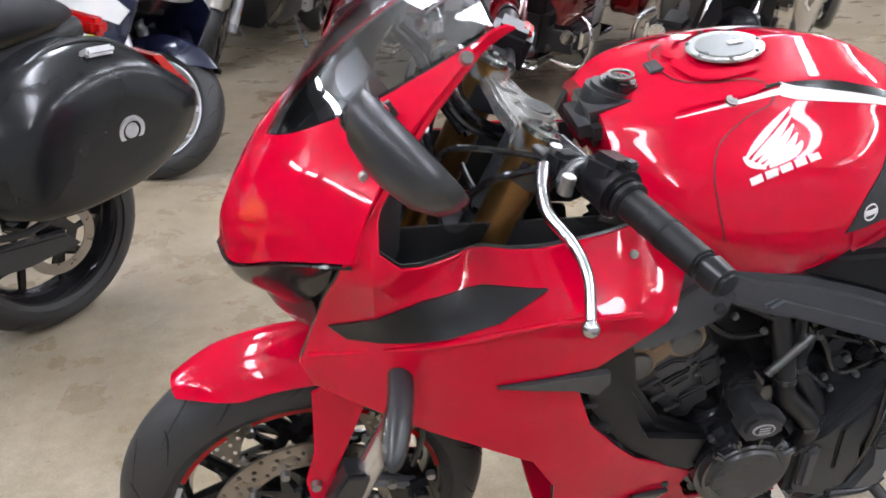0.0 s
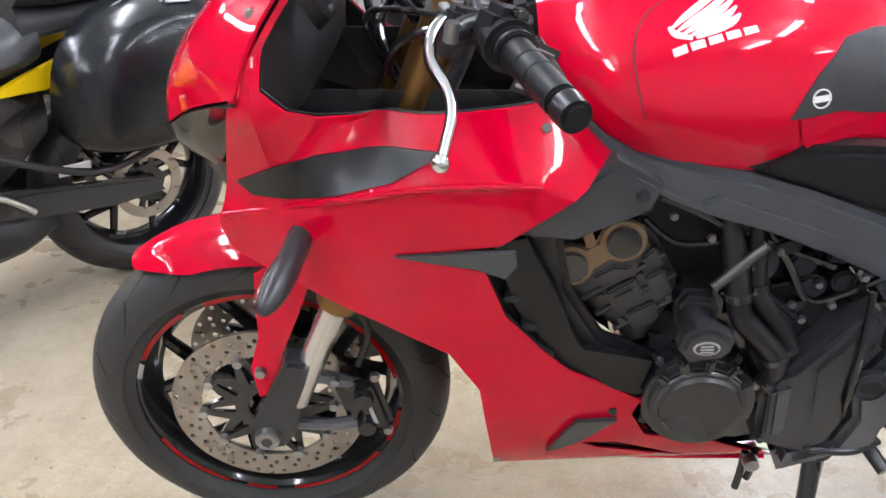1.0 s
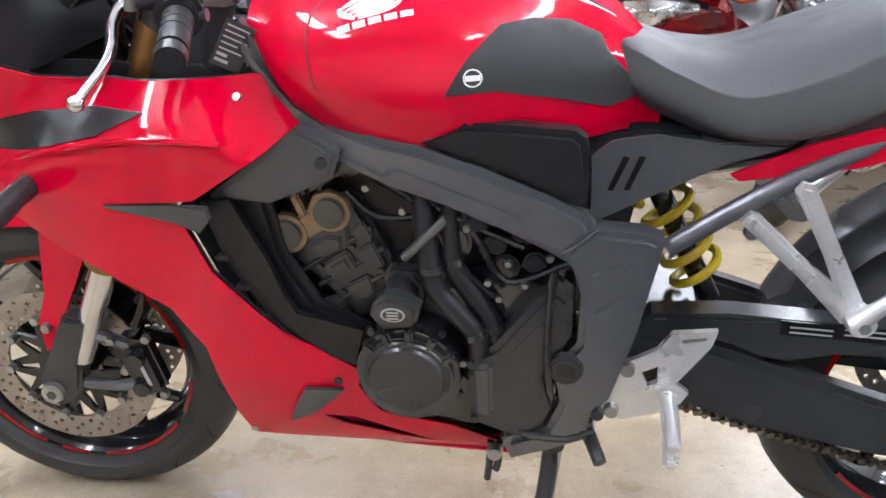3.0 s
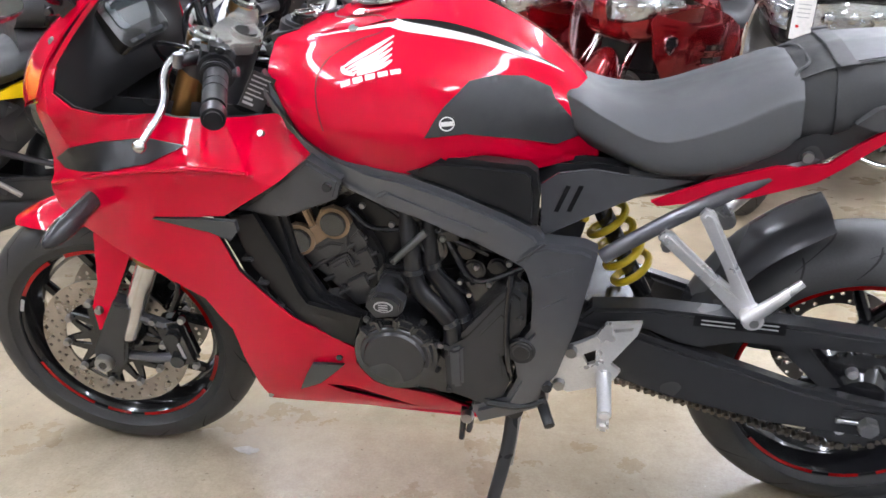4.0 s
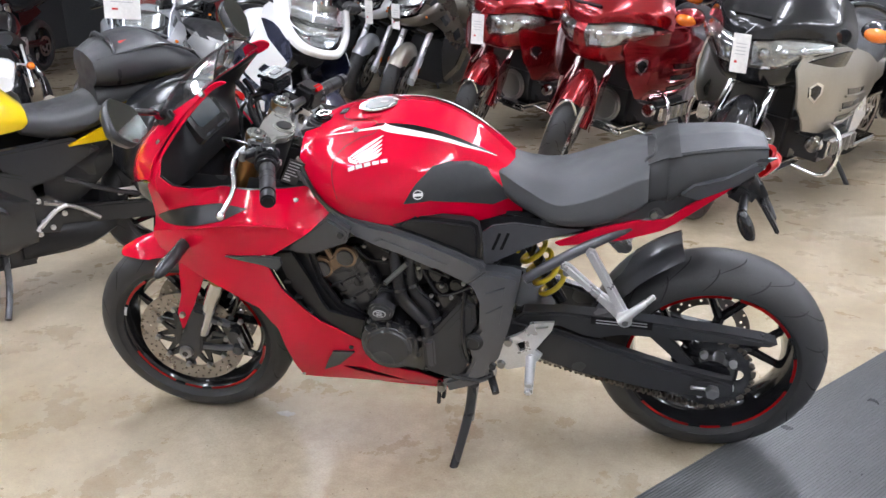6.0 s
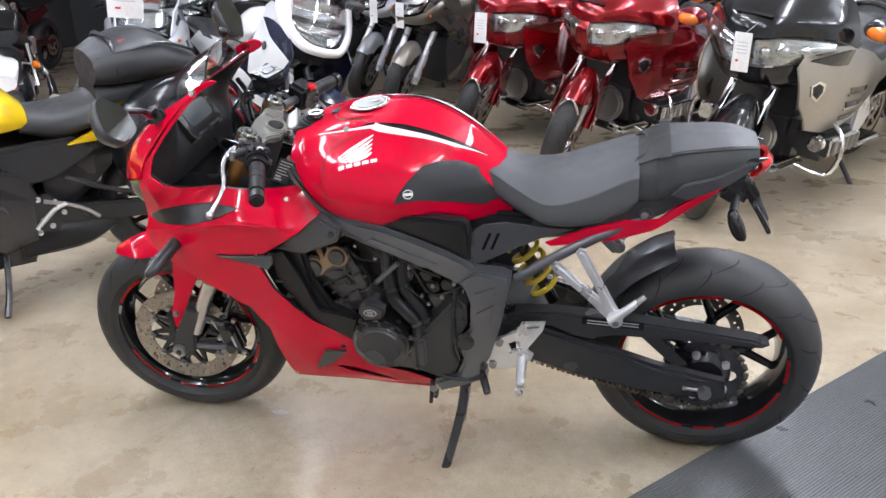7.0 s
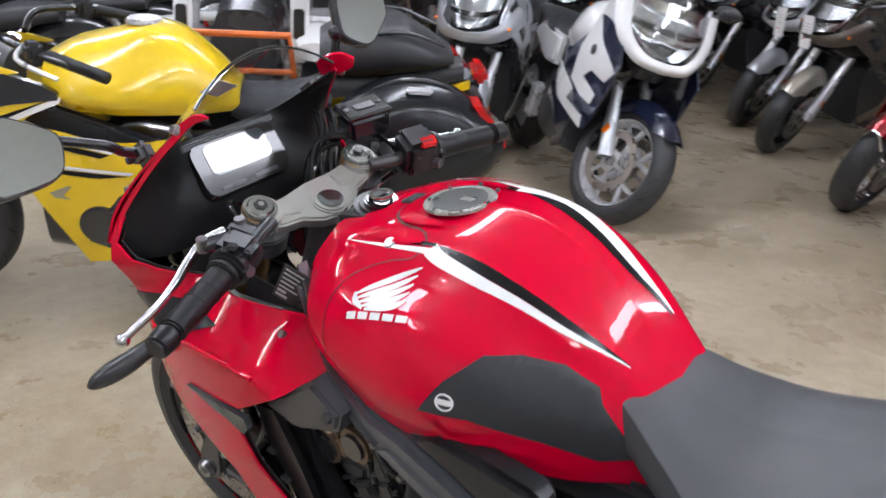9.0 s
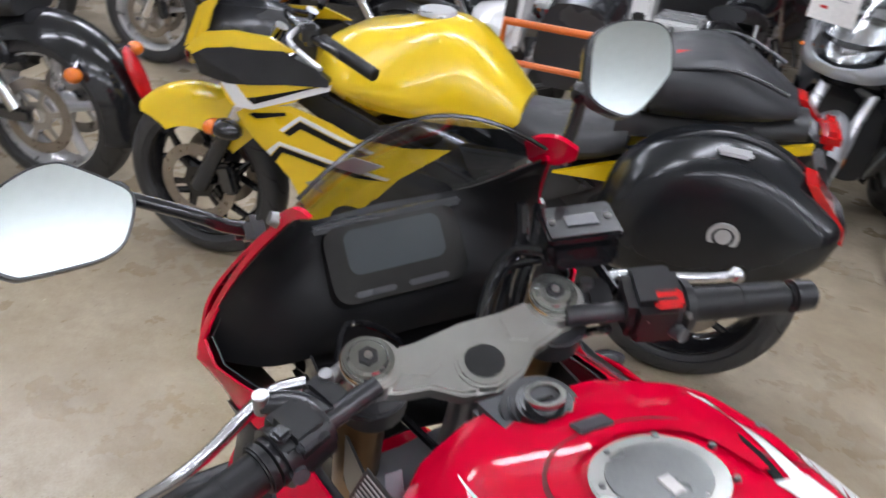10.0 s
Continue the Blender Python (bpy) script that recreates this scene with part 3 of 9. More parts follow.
# bars, switches, levers
STEER_BACK = Matrix.Translation((0.383, 0, 0.96)) @ Matrix.Rotation(radians(-4.5), 4, Vector((0.43, 0, 0.903))) @ Matrix.Translation((-0.383, 0, -0.96))
for s in (-1, 1):
    a, b = Vector((0.355, s * 0.135, 0.952)), Vector((0.424, s * 0.362, 0.931))
    d = (b - a).normalized()
    hb = part("handlebar", cyl(a - d * 0.03, b, 0.011, 0.011, 16), PLASTIC, bike, "clip-on bar with rubber grip")
    part("bar_clamp", cyl((0.335, s * 0.105, 0.930), (0.350, s * 0.105, 0.962), 0.036, 0.036, 24, 0.003), PLASTIC, hb)
    g0, g1 = a + d * 0.098, b - d * 0.022
    part("grip", cyl(g0, g1, 0.0185, 0.0175, 24, 0.003), GRIP, hb, "ribbed black rubber grip")
    for k in (0.30, 0.52):
        q = g0 + (g1 - g0) * k
        part("grip_band", cyl(q, q + d * 0.006, 0.0188, 0.0188, 24, 0.001), GRIP, hb)
    part("bar_end", cyl(g1 + d * 0.004, b + d * 0.012, 0.0185, 0.0165, 24, 0.004), DARKPLASTIC, hb, "black bar-end weight")
    part("grip_flange", cyl(g0 - d * 0.004, g0 + d * 0.006, 0.024, 0.024, 24, 0.002), GRIP, hb)
    sw = cyl(a + d * 0.032, a + d * 0.092, 0.026, 0.030, 20, 0.006)
    box(a + d * 0.062 + Vector((0.0, 0, 0.006)), (0.050, 0.050, 0.056) if s < 0 else (0.062, 0.058, 0.068), 0.010, (0, 20, -s * 24), bm=sw)
    swt = part("switch_pod", sw, DARKPLASTIC, hb, "black switch housing")
    if s > 0:
        part("kill_switch", box(a + d * 0.066 + Vector((0.026, -0.004, 0.025)), (0.020, 0.030, 0.016), 0.003, (0, 40, -24)), REDLENS, swt, "red engine stop switch")
        part("start_button", cyl(a + d * 0.072 + Vector((0.026, 0, -0.012)), a + d * 0.072 + Vector((0.040, 0, -0.012)), 0.009, 0.008, 16), GREYBLACK, swt)
        for q in (0.040, 0.084):
            bolt(a + d * q + Vector((0.030, 0, 0.006)), (1, 0, 0.2), 0.0045, swt)
        part("throttle_cable", tube([a + d * 0.094 + Vector((-0.02, 0, 0.0)), a + d * 0.05 + Vector((-0.06, 0, 0.004)), a + Vector((-0.075, -0.03, -0.02)), a + Vector((-0.05, -0.09, -0.06))], 0.004, 8, 16), GLOSSBLACK, hb)
        part("throttle_drum", cyl(a + d * 0.088, a + d * 0.104, 0.032, 0.030, 24, 0.004), DARKPLASTIC, hb)
    else:
        part("turn_switch", box(a + d * 0.060 + Vector((0.026, 0.002, 0.018)), (0.012, 0.022, 0.012), 0.003, (0, 30, 24)), GREYBLACK, swt)
        part("horn_button", cyl(a + d * 0.072 + Vector((0.02, 0, -0.004)), a + d * 0.072 + Vector((0.034, 0, -0.004)), 0.009, 0.008, 16), GREYBLACK, swt)
        part("dimmer_switch", box(a + d * 0.080 + Vector((0.012, 0.002, 0.032)), (0.016, 0.016, 0.010), 0.003, (0, 10, 24)), ENGINE, swt)
    if s < 0:
        part("perch_arm", tube([a + d * 0.03, a + d * 0.03 + Vector((-0.028, -0.012, 0.006)), a + d * 0.045 + Vector((-0.050, -0.030, 0.010))], (0.016, 0.010), 12, 8), PLASTIC, hb)
        part("pivot_screw", cyl(a + d * 0.045 + Vector((-0.050, -0.030, 0.002)), a + d * 0.045 + Vector((-0.046, -0.030, 0.024)), 0.0085, 0.008, 14, 0.001), BOLT, hb)
        part("cable_adjuster", cyl(a + d * 0.02 + Vector((-0.040, 0.01, 0.010)), a + Vector((-0.052, 0.035, 0.014)), 0.008, 0.006, 14, 0.001), BOLT, hb)
    perch = box(a + d * 0.018 + Vector((-0.022, 0, 0.004)), (0.045, 0.030, 0.026), 0.006, (0, 20, -s * 24))
    part("lever_perch", perch, DARKPLASTIC, hb)
    part("perch_bolt", cyl(a + d * 0.012 + Vector((-0.034, 0, 0.004)), a + d * 0.012 + Vector((-0.030, 0, 0.024)), 0.008, 0.007, 14), BOLT, hb)
    if s < 0:
        lv = cr([STEER_BACK @ Vector(q) for q in [(0.322, -0.165, 0.952), (0.312, -0.195, 0.945), (0.312, -0.225, 0.928), (0.330, -0.265, 0.912), (0.336, -0.300, 0.897), (0.330, -0.335, 0.879), (0.326, -0.351, 0.869)]], 26)
    else:
        lv = cr([(0.322, 0.165, 0.952), (0.305, 0.20, 0.950), (0.308, 0.235, 0.94), (0.326, 0.285, 0.930), (0.336, 0.325, 0.922), (0.336, 0.355, 0.915)], 26)
    lb = tube(lv, (0.0085, 0.0055), 10)
    ball = bmesh.new()
    bmesh.ops.create_uvsphere(ball, u_segments=16, v_segments=10, radius=0.0098, matrix=Matrix.Translation(lv[-1]))
    join(lb, ball)
    part("lever", lb, LEVER, hb, "polished silver hand lever")
    if s > 0:
        rs = box((0.300, 0.155, 1.006), (0.056, 0.075, 0.040), 0.008, (0, 8, -20))
        rsv = part("brake_reservoir", rs, GLOSSBLACK, hb, "black brake fluid reservoir")
        part("reservoir_lid", box((0.302, 0.155, 1.029), (0.060, 0.079, 0.010), 0.003, (0, 8, -20)), GLOSSBLACK, rsv)
        for q in (-1, 1):
            bolt((0.302 + q * 0.010, 0.155 + q * 0.028, 1.034), (0, 0, 1), 0.0045, rsv)
        part("reservoir_print", box((0.305, 0.155, 1.0348), (0.018, 0.034, 0.001), 0, (0, 8, -20)), GREYBLACK, rsv)
for k, (p, r) in enumerate((([(0.34, 0.13, 0.945), (0.26, 0.12, 0.93), (0.22, 0.06, 0.88), (0.26, 0.02, 0.80)], 0.006), ([(0.35, 0.15, 0.935), (0.28, 0.15, 0.88), (0.27, 0.08, 0.83), (0.30, 0.02, 0.78)], 0.005),
                            ([(0.34, -0.15, 0.945), (0.27, -0.13, 0.92), (0.25, -0.08, 0.86), (0.30, -0.03, 0.80)], 0.005), ([(0.33, -0.14, 0.95), (0.24, -0.10, 0.95), (0.22, -0.04, 0.90), (0.25, 0.0, 0.82)], 0.004),
                            ([(0.40, 0.05, 0.89), (0.30, 0.03, 0.91), (0.25, 0.06, 0.955), (0.235, 0.10, 0.985), (0.27, 0.14, 0.985)], 0.0065), ([(0.40, 0.03, 0.87), (0.28, 0.045, 0.90), (0.235, 0.085, 0.96), (0.25, 0.125, 0.975)], 0.0055),
                            ([(0.185, 0.135, 1.015), (0.215, 0.118, 0.985), (0.235, 0.088, 0.94), (0.27, 0.06, 0.89)], 0.008), ([(0.20, 0.150, 1.015), (0.232, 0.128, 0.985), (0.250, 0.100, 0.94), (0.28, 0.07, 0.88)], 0.0075),
                            ([(0.33, 0.17, 0.965), (0.25, 0.16, 0.99), (0.20, 0.10, 0.95), (0.22, 0.05, 0.85)], 0.006))):
    part("control_cable", tube(p, r, 8, 22), GLOSSBLACK, bike, "black control cable")

# the steering is turned a little to the left
STEER = Matrix.Translation((0.383, 0, 0.96)) @ Matrix.Rotation(radians(4.5), 4, Vector((0.43, 0, 0.903))) @ Matrix.Translation((-0.383, 0, -0.96))

# fairing: half width as a function of place
FW = [(-0.1, 0.1), (0, 0.15), (0.06, 0.185), (0.12, 0.222), (0.2, 0.24), (0.3, 0.245), (0.4, 0.24), (0.5, 0.225), (0.6, 0.215), (0.8, 0.2)]
FP = [(0.2, 0.35), (0.25, 0.55), (0.32, 0.72), (0.4, 0.84), (0.5, 0.92), (0.6, 0.97), (0.7, 1), (0.8, 1.02)]


CREASE = [(0.0, 0.712), (0.035, 0.721), (0.19, 0.772), (0.32, 0.790), (0.43, 0.783), (0.48, 0.764), (0.53, 0.735)]
NOSE = [(0.77, 1.0), (0.83, 1.09), (0.88, 1.19), (0.92, 1.12), (0.98, 0.92)]


def fair(x, z):
    front = min(1, max(0, (0.24 - x) / 0.12))
    crease = lin(CREASE, x)
    low = soft(FW, x, 0.04) * soft(FP, min(z, 0.76), 0.012)
    if z <= crease:
        return low
    top = low - min((z - crease) * 1.25, 0.085)
    nose = low * lin(NOSE, z) - min((z - crease) * 0.6, 0.010)
    return top * (1 - front) + nose * front


SIDE = [(0.122, 0.985), (0.142, 0.980), (0.129, 0.935), (0.127, 0.905), (0.150, 0.880), (0.178, 0.862), (0.22, 0.850), (0.287, 0.846), (0.402, 0.848), (0.455, 0.851), (0.470, 0.846), (0.520, 0.797), (0.481, 0.770), (0.381, 0.708),
        (0.255, 0.701), (0.362, 0.672), (0.385, 0.600), (0.433, 0.535), (0.465, 0.497), (0.567, 0.425), (0.558, 0.392), (0.582, 0.335), (0.64, 0.315), (0.690, 0.300), (0.780, 0.240), (0.800, 0.215), (0.765, 0.205),
        (0.60, 0.225), (0.45, 0.245), (0.362, 0.255), (0.358, 0.34), (0.348, 0.47), (0.312, 0.540), (0.222, 0.598), (0.124, 0.648), (0.075, 0.660), (0.035, 0.672), (0.022, 0.705), (0.035, 0.735), (0.046, 0.765), (0.062, 0.82), (0.088, 0.890)]
SLOT = [(0.490, 0.322), (0.540, 0.318), (0.600, 0.280), (0.655, 0.247), (0.600, 0.262), (0.520, 0.295)]
VENT = [(0.063, 0.773), (0.084, 0.760), (0.138, 0.767), (0.261, 0.792), (0.321, 0.817), (0.25, 0.820), (0.173, 0.818), (0.121, 0.809)]
for s in (-1, 1):
    right = s > 0
    sf = part("side_fairing", sheet(SIDE, fair, 0.0035, 0.016, [SLOT], right), RED, bike, "glossy red side fairing panel")
    part("fairing_liner", sheet(SIDE, fair, 0.002, 0.03, [SLOT], right, -0.010), PLASTIC, sf, "black inner liner")
    part("intake_insert", sheet(VENT, fair, 0.006, 0.015, (), right, 0.0035), DARKPLASTIC, sf, "matt black intake insert")
    part("fairing_blade", sheet([(0.257, 0.700), (0.33, 0.703), (0.398, 0.700), (0.400, 0.682), (0.385, 0.664), (0.352, 0.680)], fair, 0.010, 0.012, (), right, 0.006), GREYBLACK, sf, "grey-black pointed fairing blade")
    part("belly_winglet", sheet([(0.440, 0.312), (0.462, 0.360), (0.480, 0.392), (0.537, 0.390), (0.515, 0.366), (0.485, 0.335)], fair, 0.008, 0.010, (), right, 0.009), GREYBLACK, sf, "dark winglet on the belly fairing")
    y0 = fair(0.436, 0.828)
    bolt((0.436, s * (y0 + 0.0005), 0.828), (0, s, 0.7), 0.0065, sf)
    bolt((0.12, s * fair(0.12, 0.976), 0.976), (0, s, 0), 0.007, sf)
    bolt((0.365, s * fair(0.365, 0.27), 0.27), (0, s, 0), 0.006, sf)
    bolt((0.53, s * (fair(0.53, 0.405)), 0.405), (0, s, 0), 0.007, sf, material=PLASTIC)
    part("fairing_crease", tube([(x, s * (fair(x, z) + 0.0006), z) for x, z in CREASE[1:5]], 0.0042, 8, 24), RED, sf, "sharp red crease along the fairing")
    # shoulder lip that turns in over the duct
    part("inner_shroud", sheet([(0.10, 0.90), (0.16, 0.865), (0.47, 0.855), (0.42, 0.78), (0.2, 0.76), (0.08, 0.80)], lambda x, z: 0.125 + 0.02 * x, 0.003, 0.04, (), right), PLASTIC, bike, "black inner fairing panel")
    part("belly_bolt", cyl((0.752, s * 0.126, 0.248), (0.752, s * 0.140, 0.248), 0.013, 0.011, 16), BOLT, sf)
part("belly_floor", patch([[(0.37, 0, 0.235), (0.37, 0.05, 0.240), (0.372, 0.10, 0.262)], [(0.55, 0, 0.205), (0.55, 0.06, 0.212), (0.55, 0.098, 0.232)], [(0.79, 0, 0.19), (0.79, 0.05, 0.20), (0.79, 0.082, 0.212)]], 8, 8, 0.004), RED, bike, "red belly pan underside")

# nose
cw = part("upper_cowl", patch([[(-0.072, 0, 0.792), (-0.046, 0.085, 0.812), (0.02, 0.168, 0.862), (0.098, 0.240, 0.898)],
                               [(-0.062, 0, 0.840), (-0.035, 0.085, 0.865), (0.035, 0.165, 0.915), (0.121, 0.224, 0.955)],
                               [(-0.032, 0, 0.895), (0.000, 0.082, 0.925), (0.070, 0.153, 0.970), (0.175, 0.188, 1.025)],
                               [(0.008, 0, 0.940), (0.052, 0.078, 0.978), (0.140, 0.130, 1.032), (0.262, 0.146, 1.104)]], 20, 24, 0.004), RED, bike, "glossy red nose cowl")
part("cowl_liner", patch([[(-0.054, 0, 0.790), (-0.032, 0.078, 0.810), (0.030, 0.158, 0.860), (0.104, 0.230, 0.897)],
                         [(-0.046, 0, 0.836), (-0.022, 0.078, 0.860), (0.045, 0.156, 0.911), (0.127, 0.214, 0.952)],
                         [(-0.020, 0, 0.886), (0.010, 0.076, 0.917), (0.080, 0.145, 0.962), (0.180, 0.181, 1.020)],
                         [(0.016, 0, 0.930), (0.060, 0.073, 0.969), (0.148, 0.124, 1.024), (0.266, 0.141, 1.099)]], 14, 18, 0.002), DARKPLASTIC, cw, "matt black inside of the nose cowl")
part("ear", patch([[(0.10, 0.238, 0.898), (0.122, 0.220, 0.945), (0.185, 0.184, 1.028), (0.262, 0.146, 1.104)], [(0.110, 0.236, 0.896), (0.130, 0.218, 0.943), (0.193, 0.181, 1.026), (0.270, 0.143, 1.101)]], 5, 14, 0.004, False), RED, cw)
part("ear", patch([[(0.10, -0.238, 0.898), (0.122, -0.220, 0.945), (0.185, -0.184, 1.028), (0.262, -0.146, 1.104)], [(0.110, -0.236, 0.896), (0.130, -0.218, 0.943), (0.193, -0.181, 1.026), (0.270, -0.143, 1.101)]], 5, 14, 0.004, False), RED, cw)
part("ear_tip", patch([[(0.240, -0.150, 1.092), (0.262, -0.144, 1.106), (0.280, -0.138, 1.110)], [(0.246, -0.148, 1.082), (0.268, -0.141, 1.096), (0.290, -0.133, 1.105)]], 5, 8, 0.005, False), RED, cw)
part("ear_tip", patch([[(0.228, 0.138, 1.112), (0.250, 0.140, 1.124), (0.276, 0.150, 1.130), (0.290, 0.166, 1.120)], [(0.228, 0.141, 1.102), (0.248, 0.144, 1.108), (0.270, 0.156, 1.112), (0.288, 0.168, 1.114)], [(0.228, 0.144, 1.090), (0.240, 0.148, 1.092), (0.260, 0.161, 1.095), (0.284, 0.169, 1.106)]], 8, 10, 0.006, False), RED, cw)
for s in (-1, 1):
    bolt((0.235, s * 0.160, 1.085), (0, s, 0.6), 0.008, cw)
rows = []
for i in range(15):
    u = i / 14
    ex = cr([(0.012, 0.01, 0.944), (0.055, 0.078, 0.982), (0.140, 0.128, 1.036), (0.265, 0.140, 1.112)], 15)[i]
    cx = cr([(0.010, 0, 0.943), (0.075, 0, 1.035), (0.150, 0, 1.105), (0.242, 0, 1.160)], 15)[i]
    rows.append([Vector((cx.x + (ex.x - cx.x) * abs(v) ** 1.6, ex.y * v, cx.z + (ex.z - cx.z) * v * v)) for v in [j / 9 - 1 for j in range(19)]])
ws = part("windscreen", shell(grid_bm(rows), 0.003), SCREEN, bike, "smoked clear plastic windscreen")
part("screen_edge", tube([p + Vector((0, 0, 0.001)) for p in rows[-1]], 0.0022, 6), SMOKE, ws)
part("screen_print", box((0.226, -0.070, 1.118), (0.045, 0.034, 0.0006), 0, (-32, -26, 20)), LABEL, ws)
hl = part("headlight", patch([[(-0.072, 0, 0.790), (-0.046, 0.085, 0.809), (0.02, 0.166, 0.858), (0.098, 0.237, 0.893)], [(-0.064, 0, 0.770), (-0.036, 0.080, 0.782), (0.018, 0.145, 0.815), (0.078, 0.195, 0.868)], [(-0.035, 0, 0.752), (-0.01, 0.07, 0.757), (0.03, 0.130, 0.775), (0.072, 0.185, 0.835)]], 9, 18, 0.004), SMOKE, bike, "slim smoked twin headlight")
for s in (-1, 1):
    for k in range(4):
        f = 0.25 + 0.17 * k
        p = cr([(-0.060, 0, 0.781), (-0.040, 0.083, 0.797), (0.016, 0.150, 0.838), (0.086, 0.205, 0.885)], 20)[int(f * 19)]
        part("lamp_element", box((p.x + 0.006, s * p.y * 0.98, p.z - 0.004), (0.010, 0.018, 0.009), 0.002, (0, 0, s * -45)), REFLECTOR, hl)
part("chin", patch([[(-0.035, 0, 0.752), (-0.01, 0.07, 0.757), (0.05, 0.13, 0.775)], [(0.00, 0, 0.690), (0.02, 0.06, 0.695), (0.06, 0.11, 0.705)], [(0.10, 0, 0.665), (0.11, 0.05, 0.668), (0.13, 0.10, 0.675)]], 8, 10, 0.004), PLASTIC, bike, "black inlet below the headlight")
part("nose_core", skin([(0.0, [(0.04, 0.78), (0.09, 0.80), (0.09, 0.85), (0, 0.88)]), (0.07, [(0.10, 0.76), (0.14, 0.82), (0.12, 0.91), (0, 0.94)]), (0.115, [(0.09, 0.76), (0.125, 0.82), (0.11, 0.92), (0, 0.95)])], 8, 8), PLASTIC, bike)
dash = part("dash_shroud", patch([[(0.080, 0, 1.000), (0.105, 0.072, 1.010), (0.150, 0.118, 1.036), (0.262, 0.136, 1.102)], [(0.112, 0, 1.002), (0.125, 0.078, 1.000), (0.160, 0.140, 1.000), (0.190, 0.178, 1.026)], [(0.128, 0, 0.990), (0.138, 0.085, 0.980), (0.155, 0.165, 0.955), (0.134, 0.211, 0.955)], [(0.165, 0, 0.925), (0.165, 0.085, 0.920), (0.150, 0.175, 0.905), (0.114, 0.228, 0.905)], [(0.160, 0, 0.870), (0.155, 0.09, 0.865), (0.150, 0.17, 0.862), (0.122, 0.222, 0.868)]], 18, 18, 0.003), INNERBLACK, bike, "black inner cowl round the dash")
DM = pose(0.150, -0.012, 0.968, 0, 0, 0) @ pose(0, 0, 0, 0, 58, 0)
body = plate(0.098, 0.172, 0.022, 0.022, 0.008)
bmesh.ops.translate(body, vec=(0, 0, -0.011), verts=body.verts)
ins = part("instrument", body, SMOKE, bike, "black instrument unit")
ins.matrix_basis = DM
glassy = plate(0.052, 0.118, 0.013, 0.0015)
bmesh.ops.translate(glassy, vec=(-0.012, 0, 0.0112), verts=glassy.verts)
part("lcd_screen", glassy, LCD, ins, "unlit grey display")
part("dash_button", box((0.036, -0.035, 0.012), (0.007, 0.05, 0.004), 0.002), GREYBLACK, ins)
part("dash_button", box((0.036, 0.030, 0.012), (0.007, 0.05, 0.004), 0.002), GREYBLACK, ins)
part("dash_hood", box((0.118, -0.012, 1.006), (0.045, 0.185, 0.010), 0.004, (0, -20, 0)), PLASTIC, bike)

# the steered nose stands a little to the left of the wheel line
for o in bike.children_recursive:
    if o.name.split(".")[0] in ("upper_cowl", "cowl_liner", "ear", "ear_tip", "windscreen", "screen_edge", "dash_shroud"):
        for v in o.data.vertices:
            if v.co.y > 0:
                v.co.y *= 1 - 0.14 * min(1.0, max(0.0, (v.co.z - 0.90) / 0.1))

# mirrors: the middle of each glass, the way it looks and the way out along it
MIRRORS = ((-1, Vector((0.148, -0.341, 1.092)), Vector((0.787, 0.271, 0.553)), Vector((0.32, -0.945, -0.07))), (1, Vector((0.137, 0.296, 1.137)), Vector((0.845, 0.165, 0.510)), Vector((-0.42, 0.89, 0.19))))
MIRROR_EDGE = [(-0.067, 0.002), (-0.052, 0.020), (-0.024, 0.047), (-0.010, 0.054), (0.014, 0.055), (0.048, 0.046), (0.086, 0.024), (0.098, 0.008), (0.095, -0.010), (0.072, -0.036), (0.056, -0.043), (0.004, -0.052), (-0.020, -0.053), (-0.040, -0.046), (-0.059, -0.025), (-0.067, -0.010)]
for s, c, nn, uu in MIRRORS:
    nn = nn.normalized()
    uu = (uu - nn * uu.dot(nn)).normalized()
    vv = nn.cross(uu)
    vv = vv if vv.z > 0 else -vv
    foot = c - uu * 0.058 - nn * 0.016 + vv * 0.004
    mi = part("mirror", tube([(0.135, s * 0.165, 1.030), (0.134, s * 0.195, 1.042), (0.140, s * 0.222, 1.062), foot], (0.0085, 0.0075), 10, 16), GLOSSBLACK, bike, "black mirror on a thin curved stalk")
    part("stalk_base", box((0.135, s * 0.166, 1.028), (0.050, 0.022, 0.034), 0.008, (0, -30, 0)), PLASTIC, mi)
    bolt((0.115, s * 0.180, 1.018), (0, s, 0), 0.007, mi, material=PLASTIC)
    part("stalk_joint", ellipsoid(foot, (0.015, 0.015, 0.015)), GLOSSBLACK, mi)
    mid = Vector((0.012, 0, 0.0))
    fine = cr([Vector((q, 0, h)) for q, h in MIRROR_EDGE], 48, True)
    rings = [[mid + (q - mid) * k + Vector((0, dep, 0)) for q in fine] for k, dep in ((0.985, -0.003), (1.0, 0.0), (1.0, 0.010), (0.88, 0.024), (0.58, 0.036), (0.15, 0.041))]
    hb2 = grid_bm(rings, closed_v=True)
    hb2.verts.ensure_lookup_table()
    n2 = len(fine)
    hb2.faces.new([hb2.verts[i] for i in range(n2)])
    hb2.faces.new([hb2.verts[5 * n2 + i] for i in range(n2)])
    gb = bmesh.new()
    gb.faces.new([gb.verts.new(mid + (q - mid) * 0.945 + Vector((0, -0.0036, 0))) for q in fine])
    mm = Matrix.Translation(c) @ Matrix((uu, -nn, vv)).transposed().to_4x4()
    for b3, nm, ma, lb3 in ((hb2, "mirror_housing", PLASTIC, "matt black mirror housing"), (gb, "mirror_glass", MIRROR, "mirror glass")):
        bmesh.ops.transform(b3, matrix=mm, verts=b3.verts)
        part(nm, b3, ma, mi, lb3, 30)

